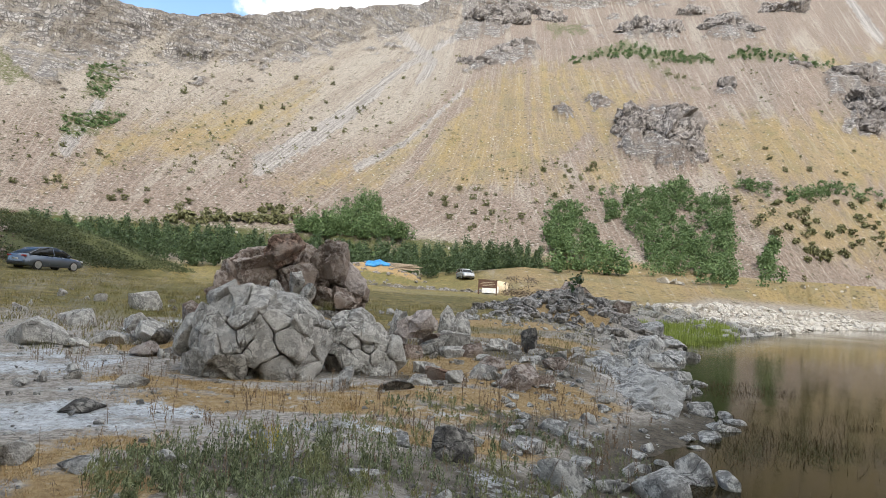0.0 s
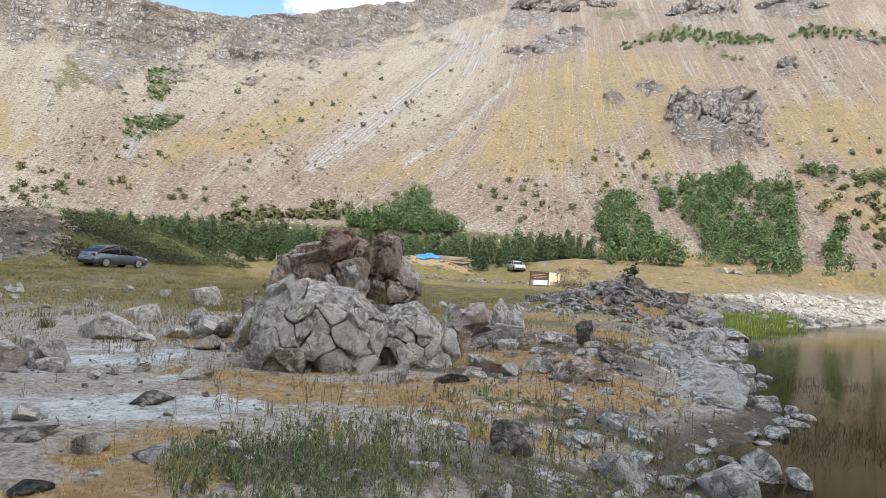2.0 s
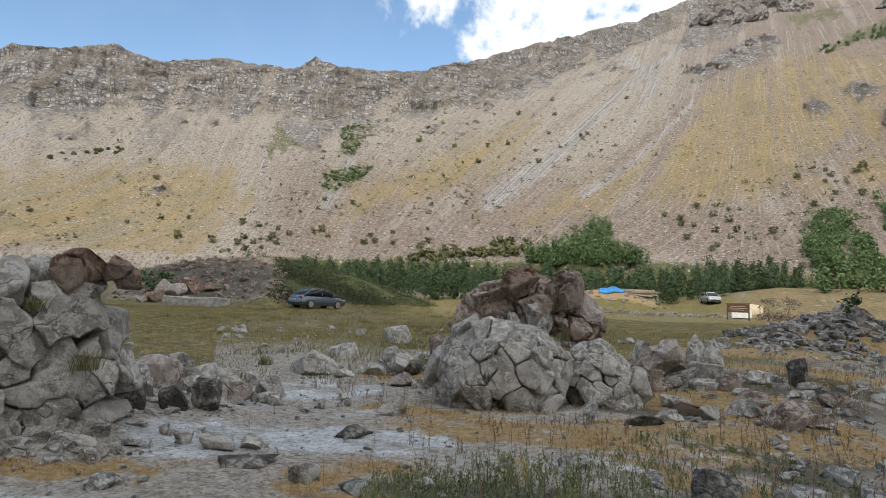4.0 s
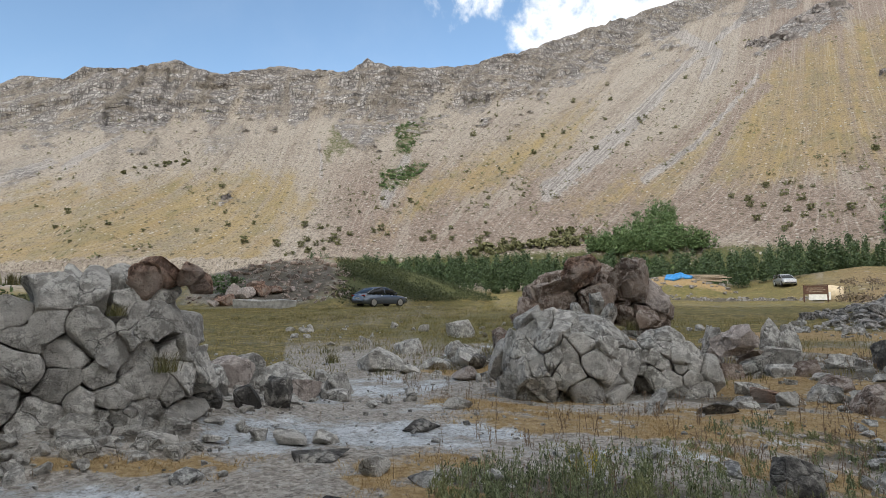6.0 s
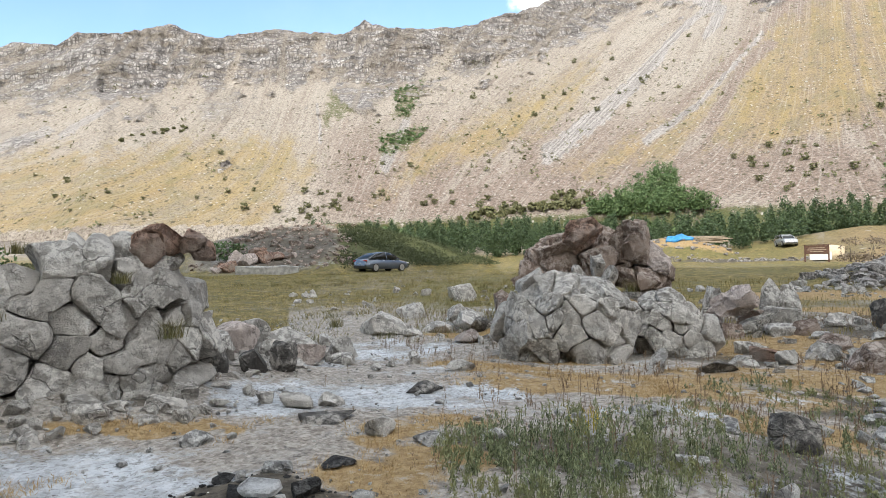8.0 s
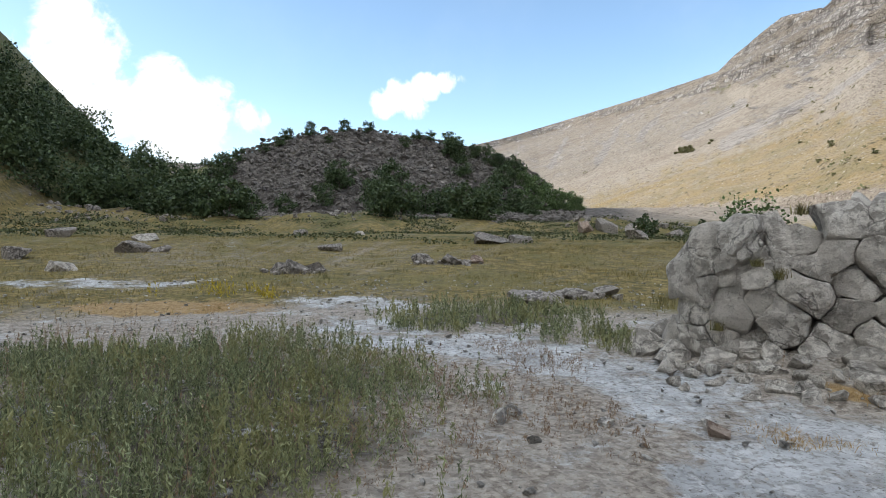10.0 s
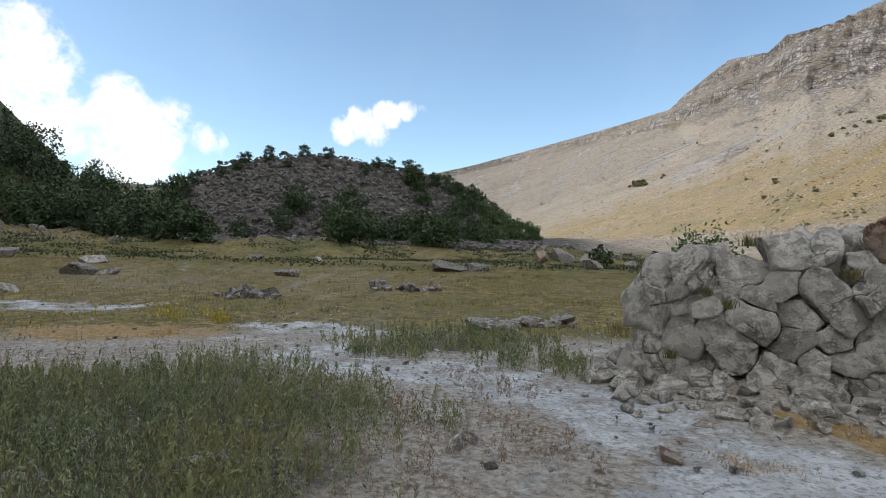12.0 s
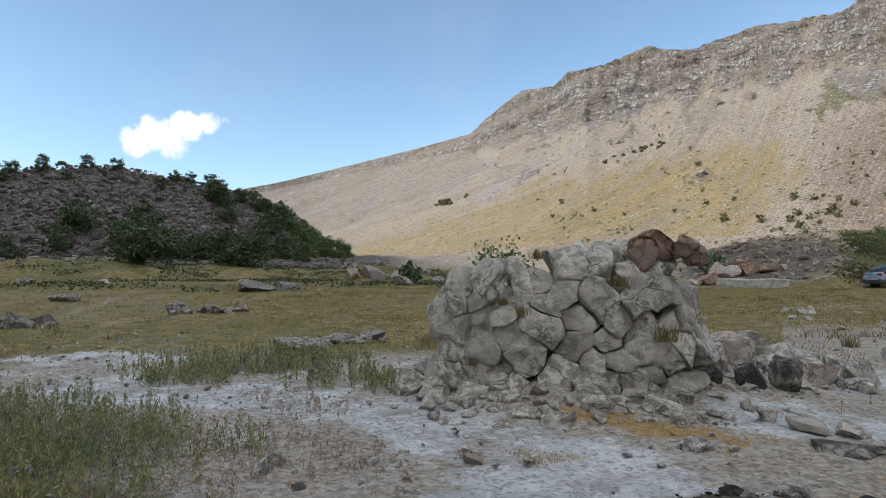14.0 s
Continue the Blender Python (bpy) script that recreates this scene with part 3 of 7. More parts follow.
GOLD = [[(24.1, 10.6), (26.9, 8.8), (33.3, 5.6), (32.7, 5.0), (28.8, 7.0), (24.4, 9.0)], [(43.1, 10.7), (38.6, 10.9), (38.3, 7.3), (42.0, 6.3)], [(23, 12.4), (14, 15.8), (13.4, 14.8), (22, 10.8)], [(0, 16.4), (-4, 15), (-2, 11), (3, 11.6)]]
MOSS = [[(30.6, 15.8), (27.7, 16.9), (27.9, 15.1), (29.4, 13.1), (30.8, 13.4)], [(32.0, 11.8), (27.1, 13.0), (28.2, 11.2), (30.7, 9.8), (32.0, 9.9)], [(36.3, 14.9), (34.2, 15.9), (33.7, 14.3), (35.4, 12.9), (36.4, 12.9)],
        [(-9.3, 20.2), (-12.1, 21.6), (-15.5, 22.2), (-18.4, 21.4), (-22.6, 20.7), (-23.0, 19.8), (-19.4, 20.2), (-15.1, 20.7)], [(-23.5, 20.4), (-25.2, 21.2), (-29.3, 20.1), (-32.1, 19.0), (-31.7, 18.5), (-28.6, 19.5), (-24.3, 20.1)],
        [(-16.5, 20.5), (-17.5, 20.8), (-21.9, 18.1), (-21.3, 17.7)], [(-8, 23.6), (-11.5, 23.8), (-12.5, 22.8), (-9, 22.4)], [(36.5, 15.8), (32.0, 16.1), (33.5, 14.0), (37.3, 12.2)],
        [(26.5, 4.3), (21.7, 5.5), (21.4, 4.8), (25.7, 3.9)], [(18.3, 5.4), (15.5, 6.5), (12.8, 6.1), (14.4, 5.0), (18.2, 4.6)], [(59.2, 3.0), (56.9, 4.5), (56.5, 3.8), (58.6, 2.6)], [(66, 12.6), (64, 13.0), (64.4, 11.6), (66.3, 11.4)]]
# lines of fall: bearing, rise, half width
CHUTES = [[(-1.1, 22.8, .3), (.9, 21.8, .35), (5.4, 18.9, .4), (9.2, 15.1, .75), (12.8, 12.4, 1.0), (16.4, 9.8, 1.2)], [(-1.0, 17.9, .15), (3.9, 13.1, .3), (8.2, 10.4, .5)], [(72.9, 9.6, .3), (74.8, 6.4, .6)], [(69.5, 10.6, .25), (71.5, 8.2, .4)], [(77.5, 8.6, .2), (79, 6, .4)], [(63.4, 10.8, .5), (67.4, 8.4, .7)],
          [(58.4, 10.8, .4), (64.6, 7.6, .7)], [(37.4, 14.4, .15), (37.2, 11.2, .25)], [(-32.4, 23.5, .25), (-34.6, 20.4, .4)], [(53.5, 13.4, .25), (57.6, 10.6, .4)], [(5.6, 22.4, .5), (2, 20, .7), (3.2, 18.4, .5)], [(29.4, 13.2, .5), (31.5, 9.2, .9)]]
RUNNELS = [[(-1.5, 16.9, .5), (.5, 15.6, .5), (2.8, 11.7, .6), (5.2, 8.6, .9)], [(-12.5, 13.9, .7), (-10.8, 11.9, .75), (-13.7, 7.5, .9), (-17.8, 2.3, 1.1)], [(-24.3, 7.5, .7), (-26.6, 2.5, 1.0)], [(-28.5, 4.4, .8), (-36, 1.6, 1.2)], [(-23.4, 19.2, .7), (-28.6, 18.2, 1.2)],
           [(-2.6, 19.6, .4), (2.6, 15.2, .5), (6.4, 12.4, .4)], [(-20.8, 11.2, .4), (-21.6, 9.6, .4)]]
SCRUB_LINES = [[(44.2, 15.8, .5), (47.8, 11.6, .7), (50.8, 8.1, .5)], [(42.1, 12.9, .4), (46.0, 11.7, .5), (48.5, 10.8, .4)], [(53.6, 10.5, .15), (51.4, 11.0, .2), (48.5, 11.8, .2)], [(40.7, 15.6, .3), (40.7, 12.6, .35)], [(48.8, 11.4, .25), (50.5, 8.8, .3), (53.8, 7.3, .3)],
               [(68.6, 6.7, .2), (66.6, 7.6, .3), (65.0, 7.8, .2)], [(53, 9.2, .15), (58, 5.6, .3)], [(60, 6.6, .15), (64, 4.4, .25)], [(47.8, 13.6, .4), (45.4, 14.4, .4)]]


def region(az, rise, outlines):
    """Degrees inside the nearest of these outlines, negative outside."""
    best = np.full(np.shape(az), -99.0)
    for poly in outlines:
        gap, hit = np.full(np.shape(az), 1e9), np.zeros(np.shape(az), bool)
        for (ax, ay), (bx, by) in zip(poly, poly[1:] + poly[:1]):
            dx, dy = bx - ax, by - ay
            t = np.clip(((az - ax) * dx + (rise - ay) * dy) / (dx * dx + dy * dy), 0, 1)
            gap = np.minimum(gap, np.hypot(az - ax - t * dx, rise - ay - t * dy))
            if dy:
                hit ^= ((ay > rise) != (by > rise)) & (az < dx * (rise - ay) / dy + ax)
        best = np.maximum(best, np.where(hit, gap, -gap))
    return best


def lines(az, rise, runs):
    """How deep inside the width of the nearest of these lines, 1 on the line, below 0 outside."""
    best = np.full(np.shape(az), -9.0)
    for run in runs:
        for (ax, ay, aw), (bx, by, bw) in zip(run, run[1:]):
            dx, dy = bx - ax, by - ay
            t = np.clip(((az - ax) * dx + (rise - ay) * dy) / (dx * dx + dy * dy), 0, 1)
            best = np.maximum(best, 1 - np.hypot(az - ax - t * dx, rise - ay - t * dy) / (aw + (bw - aw) * t))
    return best


def zones(x, y, z):
    r, az = np.hypot(x, y), np.degrees(np.arctan2(-x, y))
    rise = np.degrees(np.arctan2(z - EYE, r))
    rb, zb, rc, zc, rr, zr = rim_profile(az)
    near = smooth(-r, -125, -95) * np.maximum(smooth(az, -34, -26), smooth(-r, -40, -30))
    near = near * (1 - smooth(-az, 2, 8) * smooth(r, 60, 68))
    n1, n2 = fractal(x / 9, y / 9, octaves=4, seed=51), fractal(az / 1.6, rise / 5, octaves=4, seed=52)
    run = bearing_table(az, ((-40, -.7), (-10, -.5), (-3, .3), (5, 1.15), (20, 1.0), (33, .45), (40, .4), (52, 1.5), (65, 2.6)))
    fall = az + run * (rise - 10)     # constant along a line of fall
    n2 = .6 * n2 + .6 * fractal(fall / 1.4, rise / 14, octaves=5, seed=54, gain=.6)
    n3 = fractal(fall / .55, rise / 9, octaves=4, seed=53, gain=.6)
    mountain = smooth(r, rb - 2, rb + 6)
    # cliffs of the rim and the crags on the slope
    cliff = smooth(r + 30 * n2 + 9 * fractal(az / .45, rise / .35, octaves=4, seed=57, gain=.65), rc - 14, rc + 8) * (az > -60) * (1 - .1 * smooth(az, 60, 70))
    fine = fractal(az / .5, rise / .4, octaves=4, seed=55, gain=.65)
    comb = fractal(fall / .45, rise / 5, octaves=4, seed=56, gain=.65)
    wob = .45 * fine + .55 * comb
    crags = np.maximum(smooth(region(az, rise, CRAGS) + .5 * fine, -.15, .2), .75 * smooth(region(az, rise, LEDGES) + .5 * fine, -.2, .25))
    crags = np.maximum(crags, (.42 + .25 * fine) * smooth(region(az, rise, BANDS) + .9 * wob, -.5, .8))
    crags = np.maximum(crags, .8 * smooth(fractal(az / 1.3, rise / .45, octaves=4, seed=81, gain=.6) + .05 * (rise - bearing_table(az, FOOT_OF_CLIFF)), .22, .42) * smooth(rise - bearing_table(az, FOOT_OF_CLIFF), -6.5, -1))
    cliff = np.maximum(cliff, crags * mountain)
    # dry grass on the scree, bare chutes and runnels through it
    straw = smooth(region(az, rise, OCHRE) + 2.4 * wob + .9 * n2, -1.3, 1.5) * (.64 + .42 * n3)
    gold = .55 * smooth(region(az, rise, GOLD) + 1.6 * wob, -.6, 1.0)
    chute = smooth(lines(az, rise, CHUTES) + 1.0 * wob, -.15, .7)
    runnel = smooth(lines(az, rise, RUNNELS) + .7 * wob, -.05, .5)
    straw = np.maximum(straw, gold) * (1 - chute) * (1 - .95 * runnel)
    gold = gold * (1 - chute)
    meadow = near * smooth(r + 4 * n1, np.where(az > 40, 12, 16), np.where(az > 40, 17, 24)) * smooth(lake_depth(x, y), -2, -9) * (.92 + .28 * n1)
    meadow = np.where((az < -5) & (r > 60), 1.0 * smooth(-lake_depth(x, y), 9, 16), meadow)
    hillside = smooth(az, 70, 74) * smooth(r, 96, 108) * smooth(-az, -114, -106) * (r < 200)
    stony = slope_patch(az, r, [(42, 58, 6.5, 9, 0)]) * (z > 1.5)
    straw = np.where(mountain > .5, straw, meadow * (1 - hillside) * (1 - .85 * stony))
    grey = np.maximum(chute, .15 * smooth(rise + 1.5 * n2, 18, 22) * smooth(-az, -14, -4))
    pink = np.clip(smooth(-az, -40, -33) * smooth(-rise + 1.5 * n2, -15, -10) + smooth(-az, -3, 4) + runnel, 0, 1) * (1 - chute)
    green = np.maximum(smooth(region(az, rise, MOSS) + .8 * fine, -.35, .45), (.5 + .3 * comb) * smooth(lines(az, rise, SCRUB_LINES) + 1.6 * fine, -.3, .8)) * mountain
    knoll = slope_patch(az, r, [(28.5, 60, 6.5, 14, 0), (33, 58, 3, 6, 0)]) * smooth(z, 1.6, 2.4)
    wood = (smooth(az, -12, -8) * smooth(-az, -42, -36) * smooth(r, 116, 122) * smooth(-r, -rb - 6, -rb + 2) + smooth(az, 104, 111) * smooth(r, 80, 92)) * .9
    green = green * .55
    green = np.maximum(green, np.maximum(knoll * .85, wood))
    green = np.maximum(green, .45 * near * smooth(r, 30, 44) * smooth(-r, -98, -90) * (n1 > .05) * smooth(az, 40, 60))
    d = lake_depth(x, y)
    mud = near_patch(x, y, MUD) * (1 - .45 * smooth(r, 24, 30)) * (.8 + .3 * n1) * (1 - .35 * smooth(r, 9, 13))
    mud = np.maximum(mud, .18 * smooth(-r, -17, -12) * smooth(-d, .6, 2))
    orange = near_patch(x, y, ORANGE) * .82
    humus = np.maximum(near_patch(x, y, HUMUS) * .6, smooth(d, -2.5, -.2) * (r < 25) * .75)
    humus = np.maximum(humus, .45 * near_patch(x, y, [(7.5, 33, 6, 5, 0), (4, 24, 5, 6, 0), (1, 14, 3.5, 3, 0), (-5.5, 14.5, 3, 2.5, 0)]))
    humus = np.maximum(humus, .62 * near_patch(x, y, [(-2, 76, 9, 3, 6)]))
    humus = np.maximum(humus, .62 * slope_patch(az, r, [(41, 58, 7.5, 11, 0)]) * (z > 1.3))
    orange = np.maximum(orange, .22 * slope_patch(az, r, [(41, 58, 6.5, 10, 0)]) * (z > 1.3))
    burnt = near_patch(x, y, [(-3.08, 3.5, .75, .55, 40)])
    mud, orange, humus = mud * (1 - burnt), orange * (1 - burnt), np.maximum(humus, .95 * burnt)
    pale = np.maximum(near_patch(x, y, PALE) * .5, smooth(d, -7, -4) * smooth(r, 44, 52) * smooth(-az, 14, 17) * .55)
    cliff = np.where(hillside > .4, 0, cliff)
    scree_near = np.where(hillside > .4, 0, near)
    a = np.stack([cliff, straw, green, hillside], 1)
    b = np.stack([mud, orange, humus, pink * mountain], 1)
    c = np.stack([scree_near, np.clip(grey, 0, 1) * mountain, pale, gold * mountain], 1)
    return np.clip(a, 0, 1), np.clip(b, 0, 1), np.clip(c, 0, 1), np.stack([fall, rise, 0 * fall], 1)


def mesh_from(name, verts, faces, material=None, flat=True):
    me = bpy.data.meshes.new(name)
    verts, faces = np.asarray(verts, np.float32), np.asarray(faces, np.int32)
    n, k = faces.shape
    me.vertices.add(len(verts))
    me.vertices.foreach_set("co", verts.ravel())
    me.loops.add(n * k)
    me.loops.foreach_set("vertex_index", faces.ravel())
    me.polygons.add(n)
    me.polygons.foreach_set("loop_start", np.arange(0, n * k, k, dtype=np.int32))
    me.polygons.foreach_set("loop_total", np.full(n, k, np.int32))
    me.polygons.foreach_set("use_smooth", np.full(n, not flat))
    if material:
        me.materials.append(material)
    me.update(calc_edges=True)
    return me


def land():
    """One sheet from the walker's feet to beyond the rim: fixed rings near by, rings that follow the wall's foot, cliff and rim further out."""
    cols = np.concatenate([np.arange(-48, 134, .24), np.arange(134, 312, 2.0)])
    az = (cols + 180) % 360 - 180
    near = np.concatenate([[0.02, .5, 1.0], 1.6 * 1.0155 ** np.arange(195), np.geomspace(32.5, 140, 90)])
    rb, zb, rc, zc, rr, zr = rim_profile(az)
    start = np.full(len(cols), 142.0)
    parts = [np.repeat(near[:, None], len(cols), 1)]
    for lo, hi, n in ((start, rc - 3, 100), (rc - 2.4, rr + 2, 64), (rr + 3, rr + 60, 8), (rr + 90, rr + 2600, 8)):
        t = np.linspace(0, 1, n)[:, None]
        parts.append(lo + (hi - lo) * (t if n > 10 else t**2))
    rings = np.concatenate(parts)
    a = np.radians(cols)
    x, y = -rings * np.sin(a), rings * np.cos(a)
    shape = x.shape
    x, y = x.ravel(), y.ravel()
    z = ground(x, y)
    r, az = np.hypot(x, y), np.degrees(np.arctan2(-x, y))
    za, zb, zc, run = zones(x, y, z)
    # broken rock: cliffs and crags step out of the slope in ribs and ledges
    rock = za[:, 0] * smooth(r, 140, 160)
    ribs = 1 - 2 * np.abs(fractal(az * 1.1, z / 40, octaves=4, seed=61, gain=.6))
    blocks = fractal(az * 2.6, z / 5.0, octaves=4, seed=62, gain=.6)
    beds = fractal(z / 6 + az * .1, az * .15, octaves=3, seed=65)
    out = rock * (2.0 * ribs + 2.4 * blocks + 3.4 * beds) * (1 - .6 * smooth(az, 58, 68))
    crag = smooth(region(az, np.degrees(np.arctan2(z - EYE, r)), CRAGS), -.2, .5) * smooth(r, 150, 170)
    out = out + crag * 2.0
    x, y = x * (1 - out / np.maximum(r, 100)), y * (1 - out / np.maximum(r, 100))
    z = z + crag * (.5 + 1.5 * blocks) + (1 - rock) * smooth(r, 140, 170) * .45 * fractal(x / 2.2, y / 2.2, seed=63)
    z = z + smooth(-r, -30, -20) * (.03 * fractal(x / .35, y / .35, octaves=4, seed=64, gain=.6) - zb[:, 0] * .03 + zb[:, 2] * .02)
    nr, nc = shape
    i = np.arange(nr * nc).reshape(nr, nc)
    j = np.roll(i, -1, 1)
    quads = np.stack([i[:-1], i[1:], j[1:], j[:-1]], -1).reshape(-1, 4)
    me = mesh_from("ground", np.stack([x, y, z], 1), quads, EARTH, flat=False)
    for name, data in (("zone_a", za), ("zone_b", zb), ("zone_c", zc)):
        me.color_attributes.new(name, "FLOAT_COLOR", "POINT").data.foreach_set("color", data.astype(np.float32).ravel())
    me.attributes.new("run", "FLOAT_VECTOR", "POINT").data.foreach_set("vector", run.astype(np.float32).ravel())
    return tagged(new("ground", me), "crater floor of pale mud, dry grass and scree slopes", "ground", kind="structure")


land()


def lake():
    bm = bmesh.new()
    steps = [(x, y, WATER) for x, y in ((-6, -60), (-6, 20), (4, 44), (30, 140), (150, 330), (460, 330), (460, -90))]
    bm.faces.new([bm.verts.new(p) for p in reversed(steps)])
    me = bpy.data.meshes.new("lake")
    bm.to_mesh(me)
    bm.free()
    me.materials.append(LAKE)
    if me.polygons[0].normal.z < 0:
        me.flip_normals()
    return tagged(new("water", me), "still olive green lake water reflecting the slopes", "lake", kind="structure")


lake()
# ---- builders ----
def part(name, data, parent, label="", material=None):
    """One mesh object under a thing or part. data: a bmesh or a mesh."""
    if isinstance(data, bmesh.types.BMesh):
        me = bpy.data.meshes.new(name)
        data.to_mesh(me)
        data.free()
        data = me
    if material and not data.materials:
        data.materials.append(material)
    ob = new(name, data)
    ob.parent = parent
    return tagged(ob, label) if label else ob


def holder(name, m, label, category, group=""):
    ob = new(name)
    ob.matrix_world = m
    ob.empty_display_size = 0.3
    return tagged(ob, label, category, group)


def box(bm, size, m=Matrix(), bevel=0.0):
    made = bmesh.ops.create_cube(bm, size=1.0, matrix=m @ Matrix.Diagonal((*size, 1)))
    if bevel:
        edges = {e for v in made["verts"] for e in v.link_edges}
        bmesh.ops.bevel(bm, geom=list(edges), offset=bevel, segments=2, affect="EDGES", profile=0.6)


def tube(bm, a, b, r1, r2=None, sides=8):
    a, b = Vector(a), Vector(b)
    turn = (b - a).to_track_quat("Z", "Y").to_matrix().to_4x4()
    bmesh.ops.create_cone(bm, cap_ends=True, segments=sides, radius1=r1, radius2=r1 if r2 is None else r2, depth=(b - a).length, matrix=Matrix.Translation((a + b) / 2) @ turn)


ICO = {}


def ico(detail):
    if detail not in ICO:
        bm = bmesh.new()
        bmesh.ops.create_icosphere(bm, subdivisions=detail, radius=1.0)
        bm.verts.ensure_lookup_table()
        ICO[detail] = (np.array([v.co for v in bm.verts]), np.array([[v.index for v in f.verts] for f in bm.faces]))
        bm.free()
    return ICO[detail]


def rock_shape(seed, size, detail=4, facets=14, cells=0, crack=.22, square=.75, rough=.05, push=.07, cut=(.42, .88)):
    """A weathered block: bevelled by random planes, split by joints into rounded cells."""
    rng = np.random.default_rng(seed)
    v, f = ico(detail)
    p = np.sign(v) * np.abs(v) ** square
    p = p * (1 + .22 * fractal(p[:, 0] * 1.3 + seed, p[:, 1] * 1.3, p[:, 2] * 1.3, octaves=2, seed=seed + 3))[:, None]
    for _ in range(facets):
        n = rng.normal(size=3)
        n /= np.linalg.norm(n)
        over = p @ n - rng.uniform(*cut)
        p = p - np.outer(np.clip(over, 0, None) * .97, n)
    p = p * (1 + .06 * fractal(p[:, 0] * 1.6 + seed, p[:, 1] * 1.6, p[:, 2] * 1.6, octaves=3, seed=seed))[:, None]
    p = p / np.abs(p).max(0)
    half = np.array(size) / 2
    p = p * half
    n = p / half**2
    n /= np.linalg.norm(n, axis=1, keepdims=True) + 1e-9
    if cells:
        c = rng.uniform(-1.05, 1.05, (cells, 3)) * half
        cs = (np.prod(half * 2) / cells) ** (1 / 3)
        q = p + .28 * cs * np.stack([fractal(p[:, 0] / cs, p[:, 1] / cs, p[:, 2] / cs, octaves=3, seed=seed + k) for k in (1, 2, 3)], 1)
        d = np.sqrt(((q[:, None, :] - c[None]) ** 2).sum(-1))
        first = d.argmin(1)
        d.sort(axis=1)
        gap = d[:, 1] - d[:, 0]
        groove = np.exp(-(gap / (.04 * cs)) ** 2)
        tilt = rng.normal(0, .14, (cells, 3))
        open_ = np.clip(.55 + .9 * fractal(p[:, 0] / cs, p[:, 1] / cs, p[:, 2] / cs, octaves=2, seed=seed + 21), .12, 1.2)
        shift = rng.normal(0, push * cs, cells)[first] + .03 * cs * (1 - np.exp(-(gap / (.08 * cs)))) - crack * cs * groove * open_
        shift = shift + np.clip(((q - c[first]) * tilt[first]).sum(1), -.16 * cs, .16 * cs)
        # a finer set of joints inside the blocks
        c2 = rng.uniform(-1.05, 1.05, (cells * 4, 3)) * half
        d2 = np.partition(((q[:, None, :] - c2[None]) ** 2).sum(-1), 1, axis=1)[:, :2] ** .5
        gap2 = np.abs(d2[:, 1] - d2[:, 0])
        shift = shift - .09 * cs * np.exp(-(gap2 / (.03 * cs)) ** 2) * np.clip(.2 + 1.2 * fractal(p[:, 0] / cs, p[:, 1] / cs, p[:, 2] / cs, octaves=2, seed=seed + 22), 0, 1)
        p = p + n * shift[:, None]
    m = float(np.mean(half))
    if detail > 5:
        p = p + n * (.045 * fractal(p[:, 0] / .22, p[:, 1] / .22, p[:, 2] / .22, octaves=5, seed=seed + 5, gain=.65))[:, None]
    p = p + n * (rough * m * fractal(p[:, 0] / m * 4, p[:, 1] / m * 4, p[:, 2] / m * 4, octaves=4, seed=seed + 9, gain=.6))[:, None]
    return p, f


def rock_mesh(name, material, *args, **kw):
    p, f = rock_shape(*args, **kw)
    me = mesh_from(name, p, f, material, flat=False)
    me.set_sharp_from_angle(angle=radians(28))
    return me


